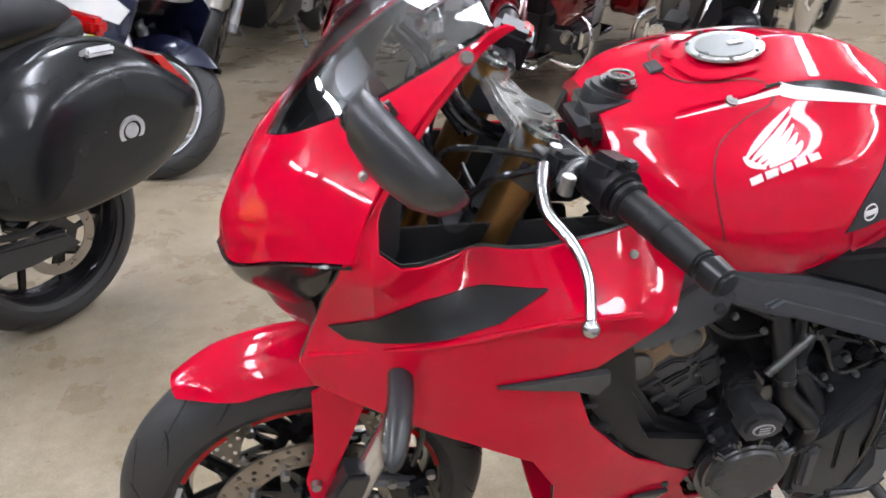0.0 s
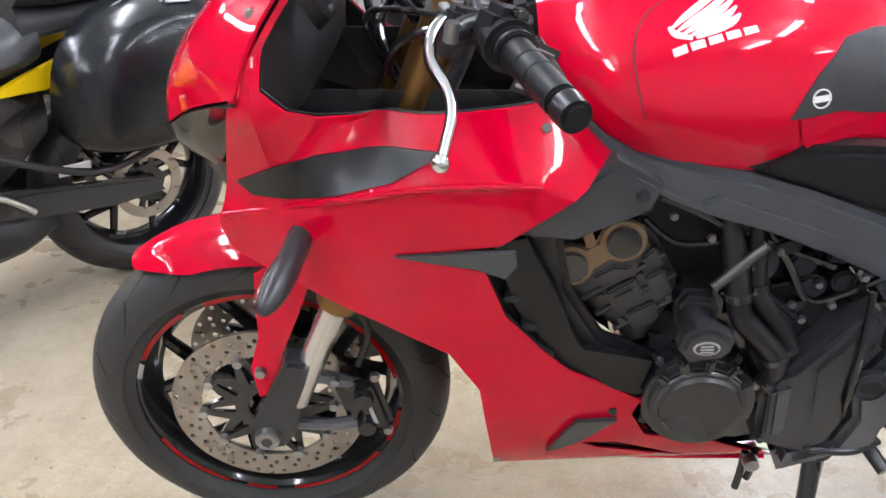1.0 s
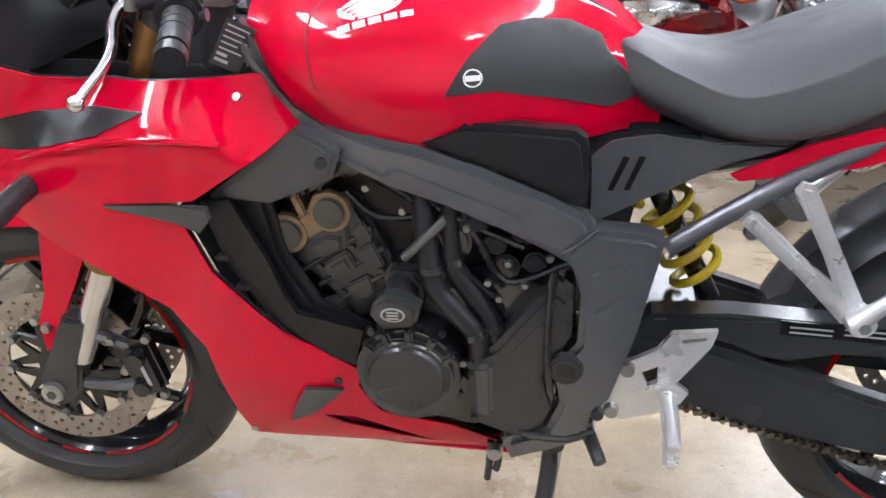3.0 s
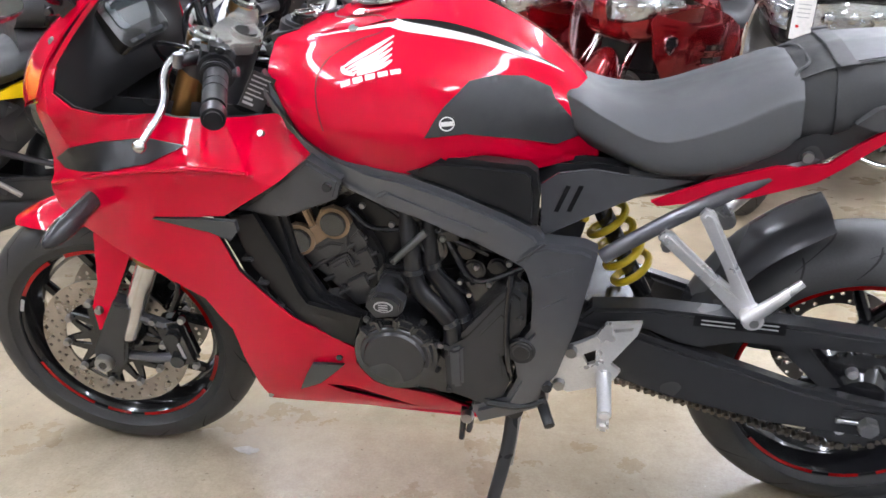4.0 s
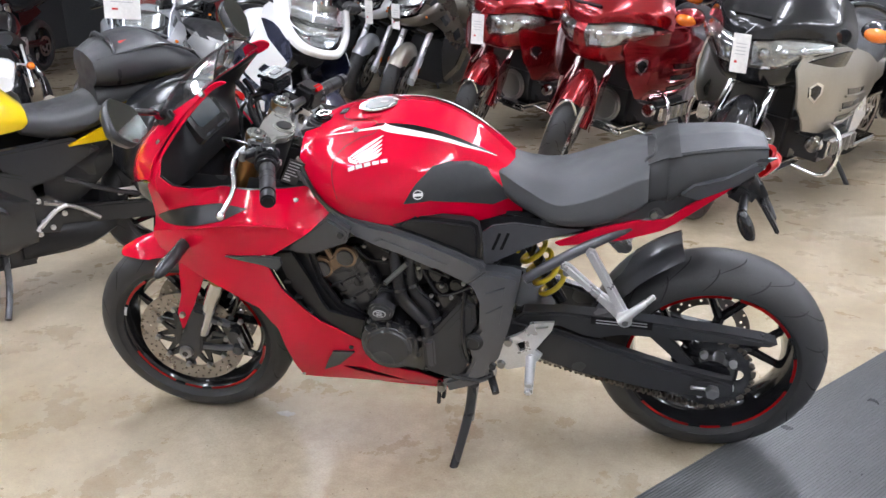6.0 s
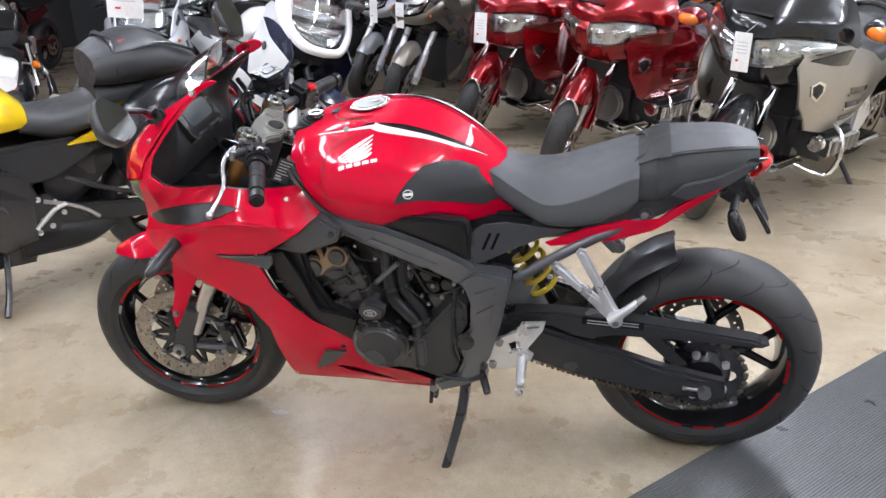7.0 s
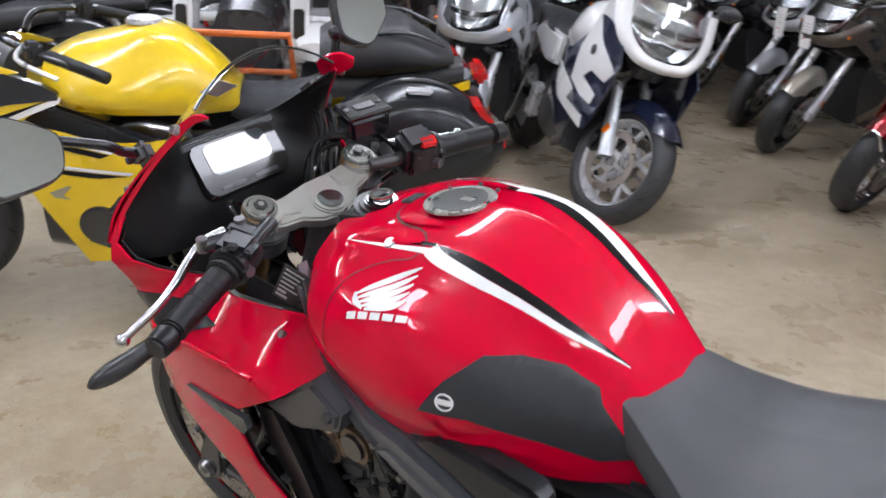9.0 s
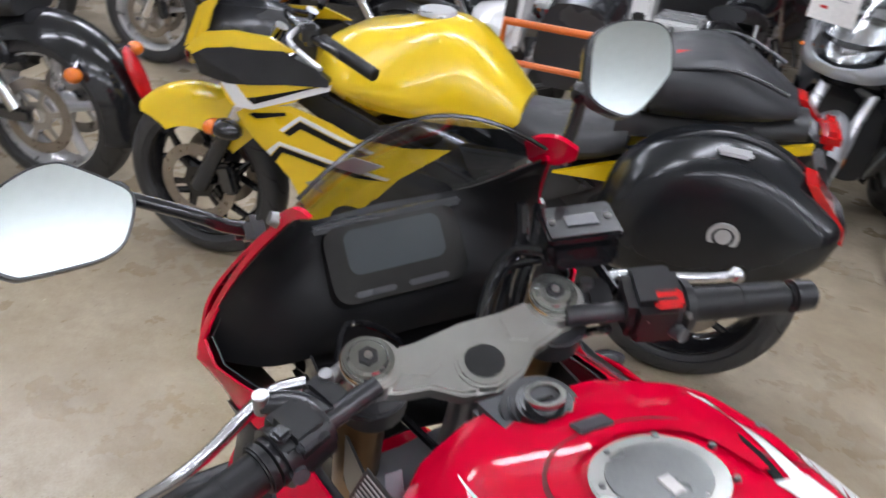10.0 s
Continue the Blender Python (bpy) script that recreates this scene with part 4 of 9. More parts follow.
# front fender
rows = []
for i in range(22):
    a = radians(122 - 74 * i / 21)
    tipf = min(1, i / 5)
    hw = 0.030 + 0.040 * math.sin(tipf * math.pi / 2)
    lowr = 0.318 - 0.028 * tipf
    row = []
    for k in range(13):
        v = k / 6 - 1
        r = 0.330 - (0.330 - lowr) * abs(v) ** 2.6
        row.append(Vector((r * math.cos(a), v * hw, 0.3 + r * math.sin(a))))
    rows.append(row)
fd = part("front_fender", shell(grid_bm(rows), 0.004), RED, bike, "glossy red front fender")
for s in (-1, 1):
    lg = sheet([(0.020, 0.580), (0.060, 0.600), (0.105, 0.575), (0.072, 0.505), (0.044, 0.450), (0.020, 0.385), (0.000, 0.380), (-0.006, 0.430), (0.012, 0.480)], lambda x, z: 0.072 + (0.6 - z) * 0.19, 0.004, 0.015, (), s > 0)
    part("fender_leg", lg, RED, fd)
    bolt((0.008, s * 0.111, 0.424), (0, s, 0), 0.009, fd)

# indicators
for s in (-1, 1):
    a, b = Vector((0.150, s * 0.222, 0.712)), Vector((0.122, s * 0.335, 0.694))
    idc = part("turn_signal", tube([(0.143, s * 0.215, 0.720), (0.140, s * 0.250, 0.714), (0.134, s * 0.280, 0.706)], (0.0155, 0.0165), 14, 8), PLASTIC, bike, "black stalked turn signal with smoked lens")
    ib = bmesh.new()
    bmesh.ops.create_uvsphere(ib, u_segments=20, v_segments=12, radius=1)
    bmesh.ops.scale(ib, vec=(0.0175, 0.058, 0.0185), verts=ib.verts)
    bmesh.ops.transform(ib, matrix=Matrix.Translation((0.131, s * 0.290, 0.702)) @ pose(0, 0, 0, s * -14, 0, s * 14), verts=ib.verts)
    part("signal_body", ib, PLASTIC, idc)
    il = bmesh.new()
    bmesh.ops.create_uvsphere(il, u_segments=18, v_segments=10, radius=1)
    bmesh.ops.scale(il, vec=(0.010, 0.046, 0.016), verts=il.verts)
    bmesh.ops.transform(il, matrix=Matrix.Translation((0.1205, s * 0.294, 0.701)) @ pose(0, 0, 0, s * -14, 0, s * 14), verts=il.verts)
    part("signal_lens", il, CLEAR if s < 0 else SMOKE, idc)

for o in list(bike.children):
    if o.name.split(".")[0] in ("front_wheel", "fork_leg", "front_fender", "top_clamp", "bottom_clamp", "handlebar", "axle"):
        o.matrix_basis = STEER @ o.matrix_basis
# the clamp sits low on the fork legs, which lean in to meet it
for o in bike.children_recursive:
    kind = o.name.split(".")[0]
    if kind in ("top_clamp", "clamp_facet", "stem_nut", "stem_hole", "clamp_ring", "fork_cap", "cap_ring", "cap_adjuster", "adjuster_slot", "bar_clamp", "steering_stem", "fork_leg"):
        for v in o.data.vertices:
            share = 1.0 if kind != "fork_leg" else min(1.0, max(0.0, (v.co.z - 0.56) / 0.40))
            v.co += Vector((-0.027, 0.004, -0.023)) * share

# tank
TANK = [(0.435, [(0.085, 0.86), (0.115, 0.890), (0.110, 0.915), (0.085, 0.937), (0.055, 0.952), (0, 0.955)]),
        (0.50, [(0.150, 0.80), (0.178, 0.860), (0.166, 0.905), (0.128, 0.948), (0.095, 0.970), (0, 0.980)]),
        (0.60, [(0.172, 0.765), (0.193, 0.835), (0.178, 0.918), (0.136, 0.955), (0.095, 0.990), (0, 1.008)]),
        (0.70, [(0.168, 0.765), (0.186, 0.830), (0.172, 0.915), (0.130, 0.957), (0.088, 0.995), (0, 1.022)]),
        (0.78, [(0.152, 0.770), (0.160, 0.835), (0.152, 0.895), (0.115, 0.945), (0.082, 0.980), (0, 1.008)]),
        (0.86, [(0.112, 0.755), (0.118, 0.830), (0.114, 0.870), (0.096, 0.910), (0.072, 0.940), (0, 0.966)]),
        (0.93, [(0.076, 0.76), (0.082, 0.82), (0.080, 0.845), (0.070, 0.870), (0.052, 0.886), (0, 0.898)]),
        (0.97, [(0.070, 0.76), (0.074, 0.80), (0.071, 0.815), (0.062, 0.830), (0.048, 0.840), (0, 0.845)])]
tank = part("fuel_tank", skin(TANK, 60, 40), RED, bike, "glossy red sculpted fuel tank")
_rows = smooth_rows([[(x, y, z) for y, z in sec] for x, sec in TANK], 60, 40)


def tank_y(x, z):
    """Half width of the tank at a place on its side."""
    i0 = max([q for q in range(59) if _rows[q][0].x <= x] or [0])
    fx = min(1, max(0, (x - _rows[i0][0].x) / max(1e-6, _rows[i0 + 1][0].x - _rows[i0][0].x)))
    r = [g0.lerp(g1, fx) for g0, g1 in zip(_rows[i0], _rows[i0 + 1])]
    best = min(range(8, 40), key=lambda q: abs(r[q].z - z))
    k = min(max(best, 1), 38)
    a, b = (r[k], r[k + 1]) if r[k].z <= z else (r[k - 1], r[k])
    f = 0.5 if abs(b.z - a.z) < 1e-6 else min(1, max(0, (z - a.z) / (b.z - a.z)))
    return a.y + (b.y - a.y) * f


def on_tank(outline, name, material, lift, label="", step=0.008, th=0.002, parent=None, holes=()):
    for right in (False, True):
        part(name, sheet(outline, tank_y, th, step, holes, right, lift), material, parent or tank, label, 60)


on_tank([(0.705, 0.832), (0.722, 0.860), (0.737, 0.880), (0.773, 0.913), (0.81, 0.916), (0.855, 0.909), (0.893, 0.888), (0.900, 0.869), (0.928, 0.832), (0.943, 0.806), (0.903, 0.795), (0.84, 0.815), (0.766, 0.834)], "tank_pad", PAD, 0.0025, "textured black rubber tank pad", 0.010, 0.003)
on_tank(circle(0.740, 0.853, 0.0115, 24), "pad_badge", WHITE_DECAL, 0.0038, "round badge ring", 0.006, 0.001, holes=[circle(0.740, 0.853, 0.0098, 20)])
on_tank([(0.731, 0.8495), (0.749, 0.8495), (0.749, 0.8565), (0.731, 0.8565)], "badge_bar", WHITE_DECAL, 0.0038, "", 0.006, 0.001)
# stripes, seams and emblem: lines on the tank, given as (x, share of the way from its lower edge to its top)
def strip_on_tank(pts, widths, name, material, lift, label="", sides=(-1, 1), n=40):
    line = cr([(x, k * 0.29, 0) for x, k in pts], n)
    wd = cr([(w, 0, 0) for w in widths], n)
    for s in sides:
        rows2 = []
        for m, (p, w) in enumerate(zip(line, wd)):
            tg = line[min(m + 1, n - 1)] - line[max(m - 1, 0)]
            nr = Vector((-tg.y, tg.x, 0)).normalized()
            row = []
            for e in (-1, -0.33, 0.33, 1):
                c = p + nr * (e * w.x)
                i0 = max([q for q in range(59) if _rows[q][0].x <= c.x] or [0])
                fx = (c.x - _rows[i0][0].x) / max(1e-6, _rows[i0 + 1][0].x - _rows[i0][0].x)
                r = [g0.lerp(g1, fx) for g0, g1 in zip(_rows[i0], _rows[i0 + 1])]
                kk = min(38.99, max(0, c.y / 0.29 * 39))
                a, b = r[int(kk)], r[int(kk) + 1]
                q = a + (b - a) * (kk - int(kk))
                nrm = Vector((0, b.z - a.z, a.y - b.y)).normalized()
                q = Vector((c.x, q.y, q.z)) + nrm * lift
                row.append(Vector((q.x, s * q.y, q.z)))
            rows2.append(row)
        bm2 = grid_bm(rows2)
        bmesh.ops.recalc_face_normals(bm2, faces=bm2.faces)
        part(name, bm2, material, tank, label, 60)


# emblem: a plain wing of five feathers and a bar below
for f0 in ([(0.579, 0.480), (0.615, 0.588), (0.654, 0.690)], [(0.585, 0.466), (0.621, 0.552), (0.653, 0.650)], [(0.591, 0.452), (0.626, 0.523), (0.653, 0.608)],
           [(0.598, 0.441), (0.633, 0.499), (0.654, 0.568)], [(0.604, 0.432), (0.640, 0.480), (0.656, 0.527)]):
    strip_on_tank(f0, [0.0014, 0.0046, 0.0042, 0.0012], "emblem_feather", WHITE_DECAL, 0.0012, "white wing-shaped emblem", n=14)
strip_on_tank([(0.577, 0.490), (0.583, 0.455), (0.600, 0.432)], [0.002, 0.0040, 0.002], "emblem_feather", WHITE_DECAL, 0.0012, "white wing-shaped emblem", n=12)
for k in range(5):
    strip_on_tank([(0.578 + 0.0195 * k, 0.388 + 0.0142 * k), (0.586 + 0.0195 * k, 0.3938 + 0.0142 * k), (0.5935 + 0.0195 * k, 0.3992 + 0.0142 * k)], [0.0040] * 3, "emblem_bar", WHITE_DECAL, 0.0012, "white bar emblem", n=6)
for sd, wl, bl in (((-1,), [(0.650, 0.775), (0.681, 0.738), (0.756, 0.708), (0.832, 0.730), (0.912, 0.808)], [(0.655, 0.797), (0.712, 0.772), (0.779, 0.760), (0.85, 0.778), (0.912, 0.812)]),
                   ((1,), [(0.650, 0.838), (0.719, 0.812), (0.797, 0.845), (0.856, 0.868), (0.905, 0.845)], [(0.670, 0.855), (0.735, 0.862), (0.803, 0.880), (0.855, 0.892), (0.905, 0.860)])):
    strip_on_tank(bl, [0.001, 0.0065, 0.0070, 0.0055, 0.001], "tank_stripe", BLACK_DECAL, 0.0010, "black shoulder stripe", sd)
    strip_on_tank(wl, [0.0090, 0.0088, 0.0076, 0.0055, 0.0008], "tank_stripe", WHITE_DECAL, 0.0014, "white shoulder stripe", sd)
    k0 = 0.0 if sd[0] < 0 else 0.06
    strip_on_tank([(0.512, 0.750 + k0), (0.587, 0.752 + k0), (0.642, 0.765 + k0), (0.660, 0.765 + k0)], [0.0008, 0.0026, 0.0040, 0.0060], "tank_stripe", WHITE_DECAL, 0.0012, "white shoulder stripe", sd)
    strip_on_tank([(0.590, 0.778 + k0), (0.625, 0.790 + k0), (0.656, 0.800 + k0)], [0.0006, 0.0022, 0.0018], "tank_stripe", BLACK_DECAL, 0.0013, "black shoulder stripe", sd)
strip_on_tank([(0.545, 0.18), (0.541, 0.242), (0.537, 0.334), (0.538, 0.448), (0.556, 0.568), (0.596, 0.672), (0.632, 0.721), (0.638, 0.79), (0.620, 0.838), (0.575, 0.858), (0.540, 0.905), (0.530, 0.960), (0.528, 0.998)], [0.0012] * 6, "cover_seam", SEAM, 0.0009, "dark seam between tank and front cover", n=80)
strip_on_tank([(0.520, 0.79), (0.56, 0.80), (0.60, 0.79), (0.632, 0.80)], [0.002, 0.006, 0.006, 0.003], "tank_ridge", RED, 0.0030, "raised red crease")
strip_on_tank([(0.550, 0.995), (0.552, 0.95), (0.562, 0.90), (0.590, 0.872), (0.640, 0.868)], [0.004, 0.006, 0.006, 0.005, 0.002], "cover_ridge", RED, 0.0045, "raised edge round the filler")
strip_on_tank([(0.72, 0.20), (0.74, 0.10), (0.80, 0.12), (0.88, 0.07), (0.95, 0.10)], [0.003, 0.005, 0.006, 0.006, 0.003], "tank_ridge", RED, 0.0030, "raised red lower crease")
# filler cap and screws
for r0, r1, h, ma, nm in ((0.050, 0.050, 0.004, ALUPAINT, "filler_ring"), (0.041, 0.039, 0.0052, CAPGREY, "filler_cap")):
    cb = cyl((0, 0, 0), (0, 0, h), r0, r1, 48, 0.0015)
    part(nm, cb, ma, tank, "silver round filler cap" if nm == "filler_cap" else "").matrix_basis = pose(0.618, 0, 1.0100, 0, -6, 0)
fc = bpy.data.objects["filler_cap"]
part("cap_lock", box((0.014, 0, 0.0058), (0.020, 0.011, 0.002), 0.0008), STEEL, fc)
for k in range(7):
    a = k * 0.9
    bolt((0.618 + 0.045 * math.cos(a), 0.045 * math.sin(a), 1.0140 + 0.0047 * math.cos(a)), (0, 0, 1), 0.0030, tank, "cap_screw", ENGINEGREY)
for x, y, z in ((0.528, -0.066, 0.975), (0.528, 0.066, 0.975), (0.585, -0.105, 0.982), (0.585, 0.105, 0.982)):
    bolt((x, y, z), (0, y, 0.2), 0.009, tank, "cover_screw")
part("cover_hatch", box((0.525, 0.0, 0.9895), (0.020, 0.030, 0.004), 0.0015, (0, -14, 0)), GREYBLACK, tank)
# the upper tank sits a little to the right of the wheel line
for o in [tank, *tank.children_recursive]:
    if o.matrix_basis.is_identity:
        for v in o.data.vertices:
            up = min(1.0, max(0.0, (v.co.z - 0.84) / 0.15))
            v.co.x -= 0.009 * up
            v.co.z -= 0.010 * up
            v.co.y += 0.022 * up + 0.018 * min(1.0, max(0.0, v.co.y / 0.1)) * min(1.0, max(0.0, (v.co.z - 0.78) / 0.08))
    elif o.parent == tank:
        o.matrix_basis = Matrix.Translation((-0.009, 0.019, -0.010)) @ o.matrix_basis

# frame, one spar a side
SPAR = [(0.432, 0.925), (0.456, 0.888), (0.480, 0.858), (0.512, 0.826), (0.558, 0.798), (0.613, 0.777), (0.669, 0.765), (0.752, 0.737), (0.835, 0.702), (0.882, 0.677), (0.895, 0.658),
        (0.865, 0.606), (0.829, 0.627), (0.773, 0.655), (0.703, 0.685), (0.632, 0.709), (0.577, 0.735), (0.535, 0.758), (0.497, 0.790), (0.465, 0.822), (0.437, 0.862), (0.415, 0.895)]
PIVOT = [(0.852, 0.632), (0.871, 0.654), (0.894, 0.664), (0.956, 0.660), (0.978, 0.650), (0.974, 0.625), (0.964, 0.579), (0.951, 0.513), (0.936, 0.461), (0.920, 0.407), (0.895, 0.372), (0.890, 0.345),
         (0.816, 0.316), (0.771, 0.308), (0.776, 0.326), (0.834, 0.350), (0.853, 0.395), (0.845, 0.442), (0.857, 0.472), (0.874, 0.496), (0.877, 0.570), (0.866, 0.606)]
BRACKET = [(0.516, 0.795), (0.570, 0.762), (0.558, 0.728), (0.467, 0.690), (0.385, 0.700), (0.469, 0.760)]
SIDECOVER = [(0.669, 0.769), (0.703, 0.792), (0.717, 0.796), (0.790, 0.793), (0.863, 0.787), (0.878, 0.776), (0.883, 0.740), (0.880, 0.684), (0.835, 0.705), (0.752, 0.739)]
TRI = [(0.884, 0.752), (0.910, 0.770), (0.961, 0.776), (1.036, 0.762), (1.120, 0.756), (1.047, 0.735), (0.968, 0.699), (0.917, 0.674), (0.886, 0.660)]
for s in (-1, 1):
    yy = lambda a, b: (min(s * a, s * b), max(s * a, s * b))
    fr = part("frame_spar", prism(SPAR, *yy(0.146, 0.190), 0.011), FRAMEPAINT, bike, "dark grey steel frame spar")
    part("spar_rib", prism([(0.616, 0.729), (0.642, 0.744), (0.815, 0.676), (0.768, 0.661)], *yy(0.180, 0.1945), 0.005), FRAMEPAINT, fr)
    pv = part("pivot_plate", prism(PIVOT, *yy(0.150, 0.200), 0.010), FRAMEPAINT, bike, "dark grey swingarm pivot plate")
    part("pivot_rib", prism([(0.886, 0.608), (0.948, 0.634), (0.944, 0.600), (0.887, 0.566)], *yy(0.192, 0.2045), 0.005), FRAMEPAINT, pv)
    part("pivot_rib", prism([(0.888, 0.550), (0.942, 0.583), (0.930, 0.512), (0.890, 0.500)], *yy(0.192, 0.203), 0.005), FRAMEPAINT, pv)
    part("pivot_cap", cyl((0.860, s * 0.194, 0.458), (0.860, s * 0.207, 0.458), 0.026, 0.022, 24, 0.003), PLASTIC, pv)
    part("cap_face", cyl((0.860, s * 0.206, 0.458), (0.860, s * 0.2085, 0.458), 0.015, 0.014, 20), DARKPLASTIC, pv)
    part("weld_seam", tube([(0.851, s * 0.198, 0.630), (0.868, s * 0.199, 0.642), (0.880, s * 0.198, 0.652), (0.895, s * 0.196, 0.664)], 0.0022, 6, 12), ENGINEGREY, pv)
    bolt((0.905, s * 0.199, 0.385), (0, s, 0), 0.010, pv, material=PLASTIC)
    for v in fr.data.vertices:
        v.co.y *= lin([(0.42, 0.70), (0.50, 0.88), (0.58, 1.0)], v.co.x)
        v.co.z -= 0.010 * (1 - lin([(0.42, 0.0), (0.58, 1.0)], v.co.x))
    br = part("fairing_bracket", prism(BRACKET, *yy(0.165, 0.205), 0.006), GREYBLACK, bike, "black plastic fairing bracket")
    bolt((0.547, s * 0.206, 0.751), (0, s, 0), 0.009, br, material=PLASTIC)
    sc = part("side_cover", prism(SIDECOVER, *yy(0.140, 0.183), 0.010), DARKPLASTIC, bike, "matt black side cover")
    tp = part("seat_side_panel", sheet(TRI, lambda x, z: 0.160 - (x - 0.90) * 0.12, 0.006, 0.02, (), s > 0), GREYBLACK, bike, "matt black seat side panel")
    for k in range(2):
        part("panel_slot", sheet([(0.905 + 0.02 * k, 0.706), (0.912 + 0.02 * k, 0.705), (0.930 + 0.02 * k, 0.748), (0.923 + 0.02 * k, 0.750)], lambda x, z: 0.160 - (x - 0.90) * 0.12, 0.004, 0.02, (), s > 0, 0.003), BLACK_DECAL, tp)
    part("subframe_tube", tube([(0.985, s * 0.150, 0.622), (1.07, s * 0.145, 0.680), (1.15, s * 0.140, 0.728), (1.30, s * 0.11, 0.80)], 0.013, 12, 12), FRAMEPAINT, bike, "black subframe tube")
# added dark block: hides the bright floor behind the cylinders
part("airbox", prism([(0.43, 0.60), (0.47, 0.70), (0.62, 0.72), (0.86, 0.65), (0.86, 0.58), (0.66, 0.55), (0.50, 0.50)], -0.118, 0.118, 0.01), DARKPLASTIC, bike, "black filler block closing the gap behind the cylinders")
# filler added inside to shut the light hole between tank and seat
part("under_seat_tray", prism([(0.78, 0.69), (0.90, 0.70), (1.06, 0.722), (1.06, 0.762), (0.95, 0.768), (0.78, 0.762)], -0.086, 0.086, 0.01), PLASTIC, bike, "black filler block closing the light gap below the seat")
LM = pose(0.424, -0.142, 0.884, 0, 30, 24)
lbm = box((0, 0, 0), (0.040, 0.002, 0.062), 0.0005)
bmesh.ops.transform(lbm, matrix=LM, verts=lbm.verts)
lpl = part("label_plate", lbm, LABELINK, bike, "black data label with fine white print")
for k in range(7):
    w = (0.030, 0.026, 0.032, 0.022, 0.030, 0.014, 0.018)[k]
    lbm = box((-0.016 + w / 2, -0.0014, 0.024 - 0.0078 * k), (w, 0.001, 0.0020 if k < 5 else 0.004), 0)
    bmesh.ops.transform(lbm, matrix=LM, verts=lbm.verts)
    part("label_line", lbm, LABEL, lpl)

# engine
eng = part("engine_block", prism([(0.560, 0.515), (0.66, 0.56), (0.80, 0.585), (0.870, 0.570), (0.872, 0.40), (0.83, 0.335), (0.72, 0.30), (0.60, 0.31), (0.555, 0.36)], -0.150, 0.150, 0.02), ENGINE, bike, "black four-cylinder engine block")
cb2 = part("cylinder_block", prism([(0.448, 0.608), (0.471, 0.575), (0.510, 0.538), (0.556, 0.488), (0.574, 0.492), (0.608, 0.560), (0.610, 0.590), (0.572, 0.672), (0.555, 0.682), (0.505, 0.655)], -0.146, 0.142, 0.010), ENGINEGREY, eng, "dark grey cast cylinder block")
for ol, dep in (([(0.488, 0.604), (0.500, 0.622), (0.530, 0.640), (0.556, 0.638), (0.556, 0.606), (0.512, 0.586)], 0.153), ([(0.496, 0.607), (0.524, 0.624), (0.547, 0.622), (0.545, 0.604), (0.513, 0.594)], 0.158),
                ([(0.516, 0.580), (0.553, 0.604), (0.566, 0.576), (0.528, 0.552)], 0.156), ([(0.524, 0.577), (0.551, 0.594), (0.557, 0.578), (0.530, 0.562)], 0.160),
                ([(0.545, 0.545), (0.581, 0.566), (0.590, 0.538), (0.556, 0.515)], 0.155), ([(0.566, 0.602), (0.590, 0.616), (0.606, 0.580), (0.581, 0.562)], 0.154), ([(0.560, 0.632), (0.577, 0.650), (0.592, 0.624), (0.568, 0.612)], 0.153)):
    part("casting_boss", prism(ol, -dep, -0.140, 0.003), ENGINEGREY, cb2)
for p, q in (((0.462, 0.590), (0.555, 0.655)), ((0.484, 0.566), (0.590, 0.636)), ((0.506, 0.543), (0.606, 0.606)), ((0.530, 0.518), (0.605, 0.566))):
    part("casting_rib", tube([(p[0], -0.148, p[1]), (q[0], -0.148, q[1])], 0.0042, 8), ENGINEGREY, cb2)
for x, z in ((0.510, 0.574), (0.560, 0.606), (0.540, 0.534), (0.598, 0.572)):
    bolt((x, -0.152, z), (0, -1, 0), 0.0055, cb2, material=ENGINEGREY)
hd = prism([(0.444, 0.612), (0.444, 0.642), (0.462, 0.656), (0.486, 0.652), (0.502, 0.662), (0.512, 0.684), (0.534, 0.692), (0.560, 0.682), (0.566, 0.664), (0.556, 0.640), (0.520, 0.632), (0.492, 0.612), (0.470, 0.598)], -0.158, -0.140, 0.005)
head = part("cam_cover", hd, BRONZE, eng, "bronze cam cover end")
for x, z in ((0.470, 0.627), (0.535, 0.662)):
    part("cam_plug", cyl((x, -0.156, z), (x, -0.166, z), 0.0225, 0.0225, 28, 0.002), ENGINE, head)
    part("plug_ring", revolve([(0.022, -0.160), (0.029, -0.160), (0.029, -0.154), (0.022, -0.154)], 28, (x, 0, z)), BRONZE, head)
part("cam_tab", box((0.491, -0.150, 0.668), (0.013, 0.016, 0.036), 0.003, (0, -20, 0)), BRONZE, head)
part("head_cover", box((0.535, 0, 0.715), (0.13, 0.27, 0.05), 0.012, (0, -30, 0)), ENGINE, eng)
AX, AZ = 0.640, 0.434
alt = part("alternator_cover", cyl((AX, -0.14, AZ), (AX, -0.212, AZ), 0.079, 0.074, 56, 0.008), ENGINE, eng, "round satin black alternator cover")
part("cover_face", cyl((AX, -0.205, AZ), (AX, -0.2185, AZ - 0.001), 0.066, 0.058, 56, 0.006), PLASTIC, alt)
for k in range(9):
    a = k * 0.7 + 0.2
    bolt((AX + 0.079 * math.cos(a), -0.190, AZ + 0.079 * math.sin(a)), (0, -1, 0), 0.006, alt, material=ENGINEGREY if k % 3 else BOLT)
